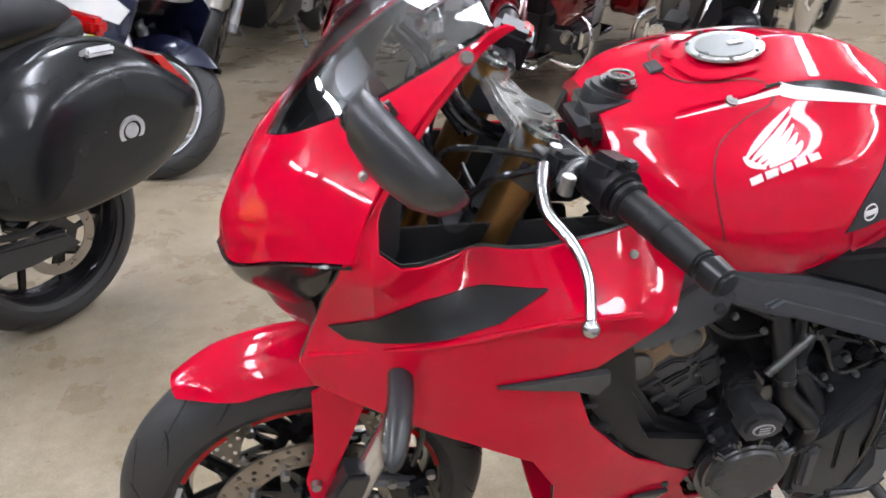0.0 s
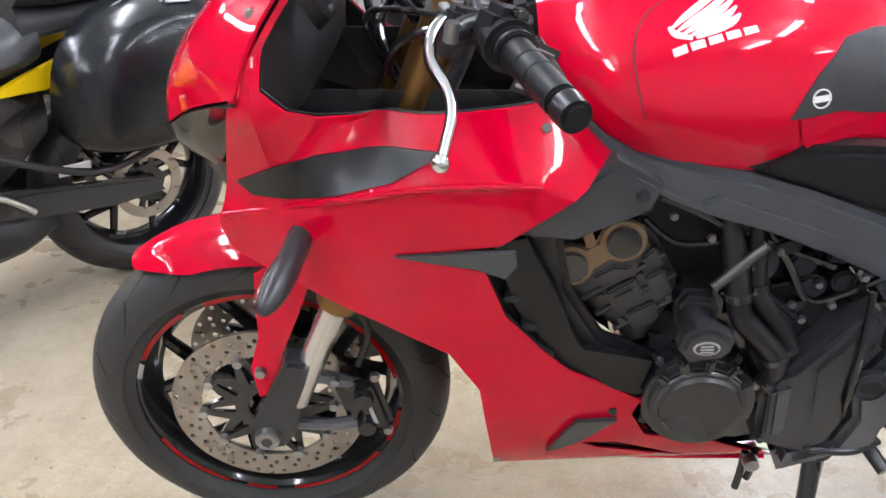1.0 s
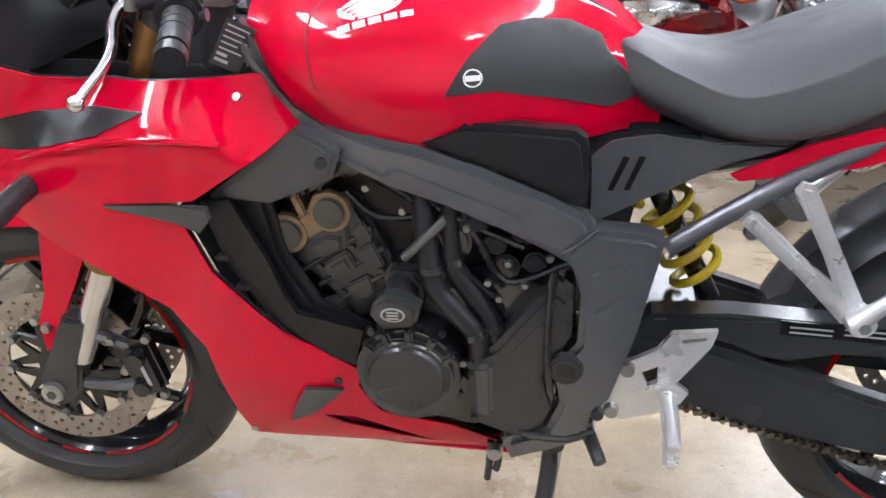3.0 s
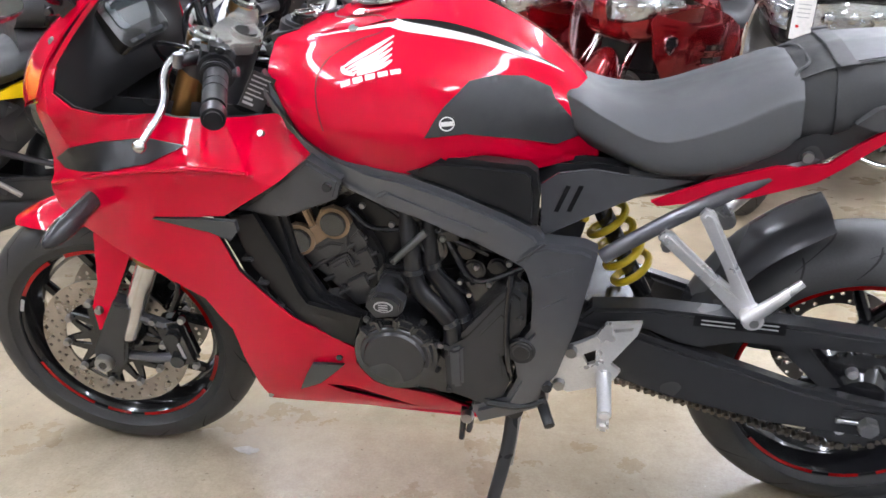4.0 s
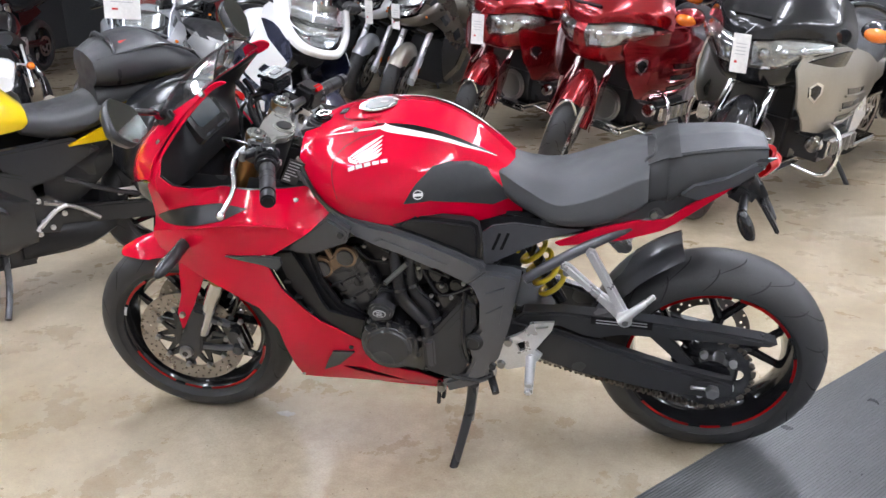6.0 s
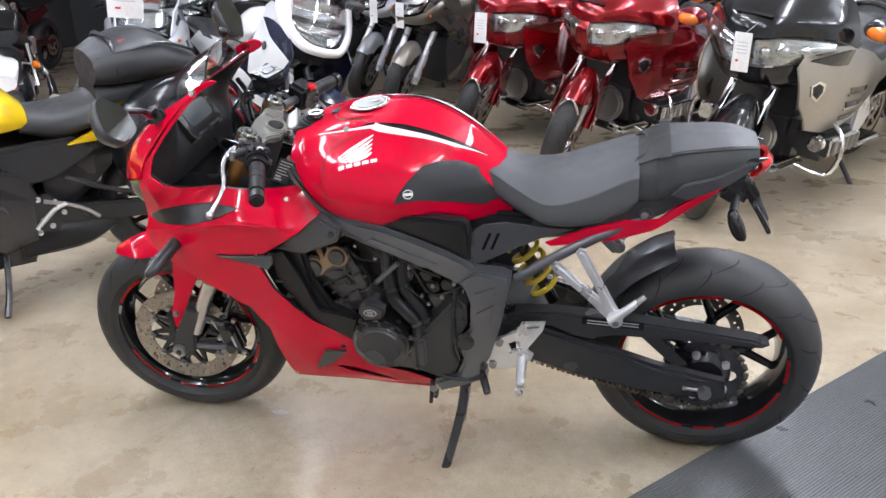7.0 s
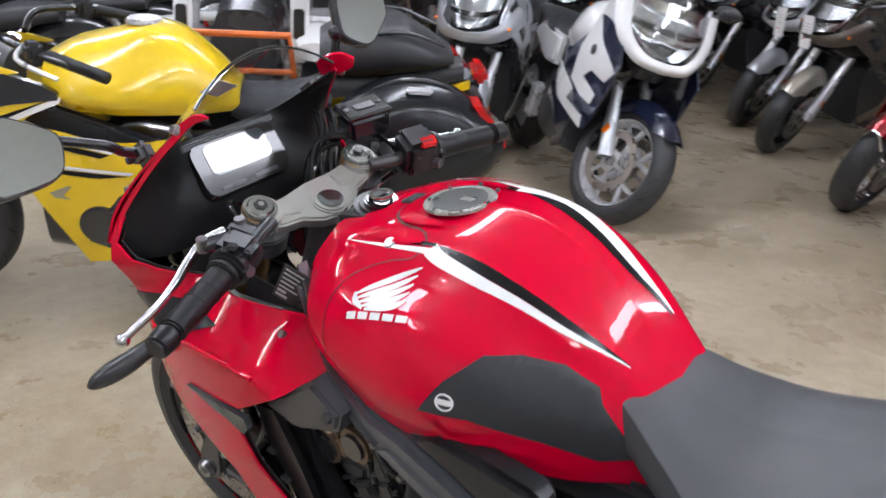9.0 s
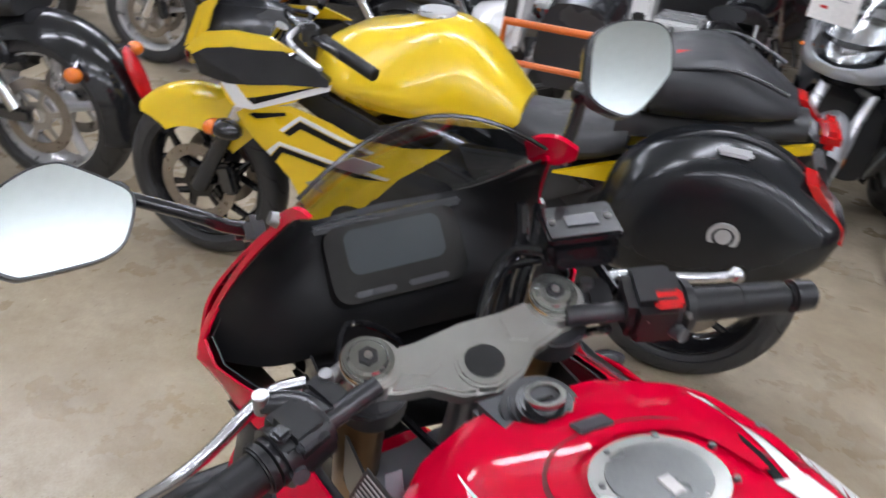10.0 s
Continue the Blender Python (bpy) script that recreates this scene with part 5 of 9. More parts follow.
for k in range(5):
    a = 0.55 + k * 0.46
    part("cover_rib", box((AX + 0.068 * math.cos(a), -0.208, AZ + 0.068 * math.sin(a)), (0.026, 0.020, 0.012), 0.004, (0, -math.degrees(a), 0)), ENGINE, alt)
sl = part("crash_slider", prism([(0.600, 0.545), (0.606, 0.566), (0.620, 0.577), (0.648, 0.574), (0.668, 0.558), (0.664, 0.540), (0.654, 0.530), (0.616, 0.524)], -0.236, -0.200, 0.007), PLASTIC, eng, "black engine guard cover with oval badge")
part("guard_badge", prism([(x * 1.6 + 0.633, z + 0.551) for x, z in circle(0, 0, 0.0105, 24)], -0.2375, -0.235, 0.0005), LABEL, sl)
part("badge_centre", prism([(x * 1.7 + 0.633, z + 0.551) for x, z in circle(0, 0, 0.0082, 24)], -0.2383, -0.235, 0.0003), PLASTIC, sl)
for k in range(3):
    part("badge_bar", box((0.633, -0.2386, 0.5465 + 0.0045 * k), (0.016, 0.0006, 0.0022), 0), LABEL, sl)
part("slider_post", cyl((0.632, -0.14, 0.55), (0.632, -0.21, 0.55), 0.024, 0.024, 20), PLASTIC, sl)
part("upper_case", prism([(0.606, 0.524), (0.606, 0.572), (0.618, 0.590), (0.655, 0.588), (0.668, 0.570), (0.668, 0.526)], -0.168, -0.08, 0.008), ENGINE, eng)
part("case_lid", prism([(0.612, 0.530), (0.612, 0.570), (0.622, 0.582), (0.652, 0.580), (0.661, 0.566), (0.661, 0.532)], -0.173, -0.16, 0.004), PLASTIC, eng)
part("starter_cover", cyl((0.70, -0.10, 0.625), (0.70, -0.165, 0.625), 0.035, 0.03, 24, 0.005), ENGINE, eng)
for hp in ([(0.662, -0.150, 0.700), (0.670, -0.175, 0.650), (0.676, -0.186, 0.607), (0.684, -0.190, 0.566), (0.711, -0.192, 0.534), (0.736, -0.190, 0.500), (0.738, -0.184, 0.463), (0.728, -0.170, 0.420)],
           [(0.700, -0.140, 0.690), (0.700, -0.160, 0.640), (0.704, -0.168, 0.595), (0.724, -0.170, 0.560), (0.748, -0.170, 0.522), (0.760, -0.168, 0.480), (0.756, -0.160, 0.430)]):
    part("water_pipe", tube(hp, 0.0155, 16, 30), DARKPLASTIC, eng, "black rubber coolant hose")
part("sprocket_cover", prism([(0.726, 0.352), (0.724, 0.460), (0.760, 0.482), (0.790, 0.520), (0.822, 0.560), (0.846, 0.578), (0.866, 0.560), (0.866, 0.505), (0.850, 0.476), (0.836, 0.442), (0.846, 0.400), (0.826, 0.348), (0.790, 0.330)], -0.198, -0.14, 0.009), PLASTIC, eng, "matt black sprocket cover")
part("cover_step", prism([(0.738, 0.370), (0.736, 0.452), (0.760, 0.462), (0.760, 0.376)], -0.208, -0.19, 0.006), GREYBLACK, eng)
part("cover_step", prism([(0.790, 0.400), (0.786, 0.486), (0.826, 0.536), (0.838, 0.520), (0.826, 0.450), (0.832, 0.400)], -0.203, -0.19, 0.004), PLASTIC, eng)
part("shift_rod", cyl((0.702, -0.190, 0.672), (0.643, -0.196, 0.615), 0.0065, 0.0065, 12), CAPGREY, eng, "short steel rod")
for k, p in enumerate(([(0.58, -0.15, 0.72), (0.66, -0.165, 0.68), (0.71, -0.175, 0.60), (0.76, -0.17, 0.55)], [(0.70, -0.15, 0.70), (0.74, -0.168, 0.63), (0.78, -0.165, 0.57), (0.86, -0.16, 0.60)], [(0.62, -0.14, 0.70), (0.72, -0.16, 0.655), (0.80, -0.16, 0.62)],
                       [(0.86, -0.150, 0.33), (0.84, -0.19, 0.40), (0.835, -0.206, 0.50), (0.84, -0.19, 0.60)], [(0.56, -0.15, 0.69), (0.60, -0.16, 0.66), (0.66, -0.16, 0.66)])):
    part("wire_loom", tube(p, 0.0052, 8, 18), GLOSSBLACK, eng, "black cable")
for k, (x, z, r) in enumerate(((0.775, 0.590, 0.024), (0.815, 0.598, 0.020), (0.84, 0.570, 0.018), (0.76, 0.625, 0.022))):
    part("throttle_body", cyl((x, -0.10, z), (x, -0.165, z), r, r * 0.8, 18, 0.004), GLOSSBLACK, eng)
for x, z in ((0.767, 0.546), (0.802, 0.568), (0.592, 0.704), (0.64, 0.672), (0.662, 0.494), (0.752, 0.570), (0.835, 0.610), (0.780, 0.600), (0.725, 0.650)):
    bolt((x, -0.198 if x < 0.72 and z < 0.53 else -0.172, z), (0, -1, 0), 0.0055, eng)
for x, z, y in ((0.732, 0.362, -0.199), (0.800, 0.344, -0.199), (0.840, 0.556, -0.199), (0.730, 0.455, -0.199), (0.856, 0.520, -0.199)):
    bolt((x, y, z), (0, -1, 0), 0.0065, eng, material=PLASTIC)
for p, q in (((0.677, -0.187, 0.602), (0.678, -0.188, 0.592)), ((0.733, -0.190, 0.505), (0.7365, -0.190, 0.496)), ((0.703, -0.167, 0.604), (0.705, -0.168, 0.594)), ((0.754, -0.169, 0.505), (0.757, -0.169, 0.496))):
    part("hose_clamp", cyl(p, q, 0.0172, 0.0172, 18), ENGINE, eng, "black hose clamp")
for x, z, w, h, a in ((0.735, 0.655, 0.035, 0.026, -20), (0.800, 0.640, 0.030, 0.022, 10), (0.685, 0.690, 0.030, 0.020, -30), (0.845, 0.625, 0.022, 0.026, 0)):
    part("connector", box((x, -0.158, z), (w, 0.024, h), 0.004, (0, a, 0)), GLOSSBLACK, eng, "black wiring connector")
part("oil_pan", prism([(0.60, 0.32), (0.83, 0.335), (0.80, 0.255), (0.66, 0.24)], -0.10, 0.10, 0.012), ENGINE, eng)
part("stand_bracket", prism([(0.765, 0.300), (0.90, 0.338), (0.905, 0.315), (0.84, 0.285), (0.78, 0.262)], -0.165, -0.12, 0.006), FRAMEPAINT, bike)
part("bracket_pin", cyl((0.895, -0.16, 0.318), (0.912, -0.20, 0.300), 0.011, 0.010, 14), PLASTIC, bike)
for k in range(2):
    part("drain_hose", tube([(0.745 + 0.014 * k, -0.12, 0.26), (0.742 + 0.014 * k, -0.122, 0.22), (0.738 + 0.014 * k, -0.122, 0.185 + 0.02 * k)], 0.006, 8, 6), PLASTIC, bike)
# radiator and its black side duct
part("radiator", box((0.395, 0, 0.56), (0.035, 0.38, 0.28), 0.008, (0, -22, 0)), PLASTIC, bike, "black finned radiator")
for s in (-1, 1):
    yy = lambda a, b: (min(s * a, s * b), max(s * a, s * b))
    dct = part("radiator_duct", prism([(0.372, 0.686), (0.400, 0.700), (0.455, 0.690), (0.470, 0.600), (0.512, 0.527), (0.582, 0.490), (0.572, 0.435), (0.470, 0.498), (0.410, 0.585)], *yy(0.150, 0.180), 0.010), DARKPLASTIC, bike, "black radiator side duct")
    part("duct_panel", sheet([(0.372, 0.690), (0.412, 0.696), (0.430, 0.655), (0.454, 0.601), (0.470, 0.550), (0.485, 0.522), (0.578, 0.497), (0.570, 0.470), (0.560, 0.439), (0.474, 0.475), (0.435, 0.537), (0.397, 0.597)], lambda x, z: 0.206 - (x - 0.37) * 0.06, 0.012, 0.02, (), s > 0), DUCT, dct, "satin black radiator shroud")
    for k in range(3):
        part("duct_fin", box((0.392 + 0.022 * k, s * 0.196, 0.610 - 0.045 * k), (0.020, 0.03, 0.008), 0.002), ENGINEGREY, dct)
for k in range(4):
    y = -0.09 + 0.06 * k
    part("exhaust_header", tube([(0.47, y, 0.57), (0.40, y * 0.95, 0.48), (0.42, y * 0.8, 0.33), (0.56, y * 0.5, 0.27), (0.70, y * 0.3 + 0.03, 0.265)], 0.019, 12, 20), STEEL, bike, "steel exhaust header pipe")
part("silencer", cyl((0.84, 0.10, 0.30), (1.17, 0.16, 0.36), 0.05, 0.055, 28, 0.01), ENGINEGREY, bike, "stubby dark silencer")

# swingarm, chain and rear end
SW = [(0.885, 0.500), (0.99, 0.478), (1.06, 0.462), (1.197, 0.418), (1.33, 0.375), (1.440, 0.350), (1.500, 0.338), (1.505, 0.292), (1.470, 0.278), (1.30, 0.292), (1.12, 0.330), (1.00, 0.372), (0.885, 0.415)]
for s in (-1, 1):
    yy = lambda a, b: (min(s * a, s * b), max(s * a, s * b))
    swa = part("swingarm", prism(SW, *yy(0.095, 0.135), 0.010), PLASTIC, bike, "black box-section swingarm")
    part("adjuster_plate", prism([(1.405, 0.345), (1.498, 0.336), (1.500, 0.296), (1.405, 0.296)], *yy(0.133, 0.139), 0.003), PLASTIC, swa)
    part("axle_bolt", cyl((RA[0], s * 0.138, 0.315), (RA[0], s * 0.158, 0.315), 0.019, 0.017, 6, 0.002), BOLT, swa)
    part("adjuster_screw", cyl((1.405, s * 0.143, 0.322), (1.435, s * 0.143, 0.320), 0.004), BOLT, swa)
    bolt((1.402, s * 0.143, 0.322), (-1, 0, 0), 0.006, swa)
part("swingarm_bridge", box((0.985, 0, 0.45), (0.12, 0.22, 0.09), 0.02, (0, 12, 0)), PLASTIC, bike)
GUARD = [(0.945, 0.478), (0.975, 0.506), (1.080, 0.512), (1.25, 0.502), (1.45, 0.482), (1.555, 0.468), (1.592, 0.456), (1.575, 0.446), (1.40, 0.452), (1.223, 0.455), (1.160, 0.440), (1.125, 0.446), (1.07, 0.470)]
cg = part("chain_guard", prism(GUARD, -0.128, -0.080, 0.006), PLASTIC, bike, "matt black chain guard")
part("guard_leg", prism([(1.27, 0.462), (1.33, 0.458), (1.41, 0.362), (1.375, 0.358)], -0.105, -0.092, 0.003), PLASTIC, cg)
part("guard_label", box((1.22, -0.1286, 0.494), (0.15, 0.0012, 0.022), 0, (0, 3, 0)), BLACK_DECAL, cg, "dark warning label with fine white print")
for k in range(4):
    part("label_line", box((1.22 + (k % 2 - 0.5) * 0.07, -0.1295, 0.490 + 0.008 * (k // 2)), (0.055, 0.0008, 0.0024), 0, (0, 3, 0)), LABEL, bpy.data.objects["guard_label"])
ch = bmesh.new()
for x0, z0, x1, z1, n in ((0.835, 0.500, 1.445, 0.423, 42), (0.835, 0.380, 1.440, 0.204, 44)):
    for k in range(n):
        f = (k + 0.5) / n
        sag = -0.008 * math.sin(math.pi * f) if z1 < 0.3 else 0
        box((x0 + (x1 - x0) * f, SY + (0.003 if k % 2 else -0.003), z0 + (z1 - z0) * f + sag), (0.0125, 0.004, 0.013), 0.002, (0, math.degrees(math.atan2(z0 - z1, x1 - x0)), 0), bm=ch)
        cyl((x0 + (x1 - x0) * (k / n), SY - 0.010, z0 + (z1 - z0) * (k / n) + sag), (x0 + (x1 - x0) * (k / n), SY + 0.010, z0 + (z1 - z0) * (k / n) + sag), 0.0045, 0.0045, 8, bm=ch)
for k in range(26):
    a = -math.pi / 2 - 0.12 + (math.pi + 0.1) * k / 25
    box((RA[0] + 0.106 * math.cos(a), SY + (0.003 if k % 2 else -0.003), RA[2] + 0.106 * math.sin(a)), (0.0125, 0.005, 0.013), 0.002, (0, -math.degrees(a) + 90, 0), bm=ch)
part("drive_chain", ch, CHAIN, bike, "greasy steel drive chain")
hug = []
for i in range(14):
    a = radians(172 - 67 * i / 13)
    r = 0.328 + 0.036 * (i / 13) ** 1.5
    wd = 0.080 * (0.86 if i == 13 else 0.96 if i == 12 else 1)
    row = []
    for k in range(11):
        v = k / 5 - 1
        rr = r - 0.030 * abs(v) ** 4
        row.append(Vector((RA[0] + rr * math.cos(a), RA[1] * 0.6 + v * wd, RA[2] + rr * math.sin(a))))
    hug.append(row)
part("rear_hugger", shell(grid_bm(hug), 0.004), GREYBLACK, bike, "matt black rear hugger")
# shock
S0, S1 = Vector((0.975, -0.02, 0.660)), Vector((1.065, -0.02, 0.480))
shk = part("shock", cyl(S0, S1, 0.016, 0.016, 16), ENGINE, bike, "rear shock with yellow coil spring")
u = (S1 - S0).normalized()
e1 = u.orthogonal().normalized()
e2 = u.cross(e1)
part("coil_spring", tube([S0 + (S1 - S0) * (0.05 + 0.75 * i / 90) + 0.037 * (e1 * math.cos(i * 0.30) + e2 * math.sin(i * 0.30)) for i in range(91)], 0.0070, 8), YSPRING, shk, "yellow coil spring")

# stands, pegs and hangers
STD = part("side_stand", tube([(0.842, -0.125, 0.285), (0.832, -0.160, 0.200), (0.800, -0.220, 0.075), (0.790, -0.236, 0.048)], (0.015, 0.011), 12, 10), PLASTIC, bike, "black steel side stand, folded out")
part("stand_foot", box((0.787, -0.240, 0.0485), (0.066, 0.050, 0.010), 0.003, (-10, 4, 0)), PLASTIC, STD)
part("stand_pivot", cyl((0.842, -0.105, 0.290), (0.842, -0.155, 0.287), 0.020, 0.018, 18, 0.003), PLASTIC, STD)
part("stand_spring", cyl((0.852, -0.135, 0.275), (0.838, -0.165, 0.170), 0.006, 0.006, 8), STEEL, STD)
pg = part("foot_peg_plate", sheet([(0.912, 0.372), (0.940, 0.358), (0.985, 0.372), (1.018, 0.392), (1.028, 0.410), (1.010, 0.425), (1.052, 0.488), (1.058, 0.512), (1.000, 0.505), (0.982, 0.478), (0.955, 0.462), (0.935, 0.452), (0.928, 0.43), (0.912, 0.392)], lambda x, z: 0.172, 0.010, 0.03, [[(0.962, 0.440), (0.985, 0.452), (0.985, 0.425), (0.972, 0.418)], [(1.012, 0.496), (1.045, 0.502), (1.042, 0.496), (1.014, 0.490)]]), ALU, bike, "bare aluminium rider peg plate")
for x, z in ((0.943, 0.447), (0.924, 0.376)):
    bolt((x, -0.176, z), (0, -1, 0), 0.012, pg)
part("rider_peg", cyl((1.000, -0.17, 0.402), (1.004, -0.262, 0.382), 0.014, 0.011, 14, 0.003), ALU, pg, "ridged aluminium foot peg")
part("peg_feeler", box((1.002, -0.235, 0.365), (0.020, 0.060, 0.022), 0.005, (12, 0, 0)), ALU, pg)
part("shift_lever", tube([(0.900, -0.185, 0.345), (0.86, -0.198, 0.338), (0.80, -0.200, 0.342)], 0.006, 8, 10), PLASTIC, bike)
for s in (-1, 1):
    yy = lambda a, b: (min(s * a, s * b), max(s * a, s * b))
    hg = part("passenger_peg_hanger", prism([(1.070, 0.668), (1.080, 0.682), (1.092, 0.678), (1.160, 0.612), (1.224, 0.560), (1.226, 0.534), (1.208, 0.530), (1.150, 0.592)], *yy(0.150, 0.172), 0.006), ALU, bike, "V-shaped aluminium passenger peg hanger")
    part("hanger_arm", prism([(1.128, 0.712), (1.136, 0.724), (1.150, 0.720), (1.194, 0.632), (1.232, 0.558), (1.224, 0.536), (1.210, 0.542), (1.174, 0.624)], *yy(0.154, 0.176), 0.006), ALU, hg)
    part("hanger_end", cyl((1.224, s * 0.160, 0.544), (1.226, s * 0.196, 0.544), 0.019, 0.017, 18, 0.003), ALU, hg)
    part("passenger_peg", tube([(1.214, s * 0.190, 0.542), (1.254, s * 0.192, 0.582), (1.290, s * 0.190, 0.618)], (0.013, 0.007), 10, 6), ALU, hg, "folded-up passenger peg")
    bolt((1.226, s * 0.198, 0.544), (0, s, 0), 0.009, hg)
    for q in ((1.085, 0.652), (1.142, 0.702)):
        bolt((q[0], s * 0.160, q[1]), (0, s, 0), 0.010, hg)

# seats
seat = part("rider_seat", skin([(0.898, [(0.030, 0.820), (0.040, 0.832), (0.040, 0.846), (0.037, 0.851), (0.022, 0.856), (0, 0.857)]),
                                (0.912, [(0.056, 0.805), (0.074, 0.828), (0.072, 0.862), (0.066, 0.872), (0.040, 0.881), (0, 0.883)]),
                                (0.935, [(0.066, 0.795), (0.088, 0.818), (0.085, 0.856), (0.079, 0.866), (0.046, 0.876), (0, 0.878)]),
                                (0.985, [(0.088, 0.776), (0.112, 0.796), (0.108, 0.834), (0.101, 0.843), (0.060, 0.857), (0, 0.860)]),
                                (1.060, [(0.112, 0.756), (0.147, 0.776), (0.143, 0.814), (0.134, 0.825), (0.082, 0.849), (0, 0.856)]),
                                (1.150, [(0.112, 0.760), (0.152, 0.784), (0.146, 0.836), (0.135, 0.850), (0.087, 0.876), (0, 0.884)]),
                                (1.232, [(0.108, 0.792), (0.140, 0.814), (0.132, 0.870), (0.121, 0.886), (0.084, 0.906), (0, 0.911)]),
                                (1.262, [(0.102, 0.812), (0.130, 0.832), (0.124, 0.878), (0.114, 0.892), (0.082, 0.911), (0, 0.916)])], 40, 40), SEAT, bike, "grey-black vinyl rider seat with creased sides")
PS = [(1.258, [(0.100, 0.815), (0.126, 0.836), (0.116, 0.872), (0.094, 0.906), (0.088, 0.910), (0, 0.918)]),
      (1.300, [(0.100, 0.825), (0.132, 0.842), (0.121, 0.884), (0.097, 0.924), (0.091, 0.928), (0, 0.934)]),
      (1.36, [(0.090, 0.850), (0.121, 0.864), (0.111, 0.901), (0.090, 0.935), (0.084, 0.939), (0, 0.945)]),
      (1.46, [(0.070, 0.876), (0.098, 0.887), (0.092, 0.914), (0.076, 0.942), (0.070, 0.946), (0, 0.952)]),
      (1.520, [(0.045, 0.896), (0.064, 0.903), (0.060, 0.918), (0.048, 0.933), (0.043, 0.936), (0, 0.940)])]
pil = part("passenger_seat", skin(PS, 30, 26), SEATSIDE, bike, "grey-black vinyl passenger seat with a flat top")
for s in (-1, 1):
    part("seat_seam", tube([(x, s * (sec[3][0] + 0.001), sec[3][1] + 0.001) for x, sec in PS[1:]], 0.0018, 6, 24), SEATSIDE, pil)
# paler sheet over the seat top: the lamplight it catches, put in its colour
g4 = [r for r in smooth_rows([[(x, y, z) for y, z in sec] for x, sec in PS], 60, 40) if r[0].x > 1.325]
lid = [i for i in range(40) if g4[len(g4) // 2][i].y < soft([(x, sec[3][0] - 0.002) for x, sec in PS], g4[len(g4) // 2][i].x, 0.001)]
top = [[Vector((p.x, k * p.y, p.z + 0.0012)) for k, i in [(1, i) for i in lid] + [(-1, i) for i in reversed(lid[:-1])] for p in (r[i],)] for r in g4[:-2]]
part("seat_top", shell(grid_bm(top), 0.002), SEAT, pil, "flat seat top painted paler where lamplight falls")
g3 = [r for r in smooth_rows([[(x, y, z) for y, z in sec] for x, sec in PS[:3]], 40, 26) if 1.302 < r[0].x < 1.330]
sr = [[Vector((p.x, p.y * 1.04, 0.85 + (p.z - 0.85) * 1.05)) for p in r[3:]] + [Vector((p.x, -p.y * 1.04, 0.85 + (p.z - 0.85) * 1.05)) for p in reversed(r[3:-1])] for r in g3]
part("seat_strap", shell(grid_bm(sr), 0.002), SEATSIDE, pil, "black seat strap")
part("seat_piping", tube([(1.262, -0.120, 0.842), (1.256, -0.108, 0.890), (1.254, -0.075, 0.911), (1.275, -0.050, 0.921), (1.275, 0.050, 0.921), (1.254, 0.075, 0.911), (1.256, 0.108, 0.890), (1.262, 0.120, 0.842)], 0.0035, 8, 24), SEATSIDE, pil)
# tail
TAILW = [(1.05, 0.150), (1.2, 0.142), (1.32, 0.125), (1.43, 0.098), (1.54, 0.045)]
tailw = lambda x, z: soft(TAILW, x, 0.03) + (z - 0.80) * 0.12
for s in (-1, 1):
    tl = part("tail_cowl", sheet([(1.055, 0.722), (1.149, 0.764), (1.235, 0.786), (1.268, 0.785), (1.310, 0.788), (1.345, 0.817), (1.400, 0.850), (1.454, 0.881), (1.475, 0.884), (1.432, 0.850), (1.390, 0.822), (1.329, 0.778), (1.298, 0.758), (1.208, 0.733), (1.066, 0.714)], tailw, 0.008, 0.014, (), s > 0, 0.004), RED, bike, "glossy red tail cowl")
    part("tail_panel", sheet([(1.13, 0.756), (1.20, 0.775), (1.245, 0.783), (1.285, 0.781), (1.34, 0.817), (1.43, 0.867), (1.54, 0.916), (1.50, 0.92), (1.40, 0.875), (1.32, 0.855), (1.22, 0.812), (1.16, 0.785)], tailw, 0.006, 0.016, (), s > 0, -0.004), PLASTIC, bike, "black tail side panel")
    part("grab_pocket", sheet([(1.333, 0.857), (1.359, 0.878), (1.429, 0.891), (1.493, 0.914), (1.507, 0.904), (1.458, 0.872), (1.371, 0.842)], tailw, 0.016, 0.012, (), s > 0, 0.014), GREYBLACK, tl)
    bolt((1.278, s * (tailw(1.278, 0.800) - 0.001), 0.800), (0, s, 0), 0.010, tl, "seat_lock")
part("tail_light", patch([[(1.545, 0, 0.915), (1.540, 0.03, 0.912), (1.525, 0.05, 0.905)], [(1.560, 0, 0.890), (1.552, 0.03, 0.888), (1.530, 0.048, 0.885)], [(1.535, 0, 0.862), (1.530, 0.03, 0.862), (1.510, 0.045, 0.862)]], 8, 8, 0.01), REDLENS, bike, "red tail light")
part("undertail", skin([(1.02, [(0.09, 0.70), (0.12, 0.73), (0.09, 0.78), (0, 0.78)]), (1.25, [(0.08, 0.745), (0.11, 0.77), (0.09, 0.80), (0, 0.80)]), (1.50, [(0.03, 0.85), (0.04, 0.865), (0.03, 0.90), (0, 0.90)])], 10, 8), PLASTIC, bike)
part("tail_core", prism([(1.30, 0.80), (1.36, 0.86), (1.47, 0.905), (1.525, 0.905), (1.515, 0.872), (1.46, 0.850), (1.40, 0.815)], -0.045, 0.045, 0.012), PLASTIC, bike, "black inner tail")
ph = part("plate_hanger", tube([(1.455, 0, 0.862), (1.494, 0, 0.842), (1.516, 0, 0.811), (1.545, 0, 0.762), (1.560, 0, 0.733)], (0.020, 0.010), 12, 14), PLASTIC, bike, "black plate hanger")
part("plate_panel", box((1.545, 0, 0.760), (0.010, 0.120, 0.085), 0.004, (0, -30, 0)), PLASTIC, ph)
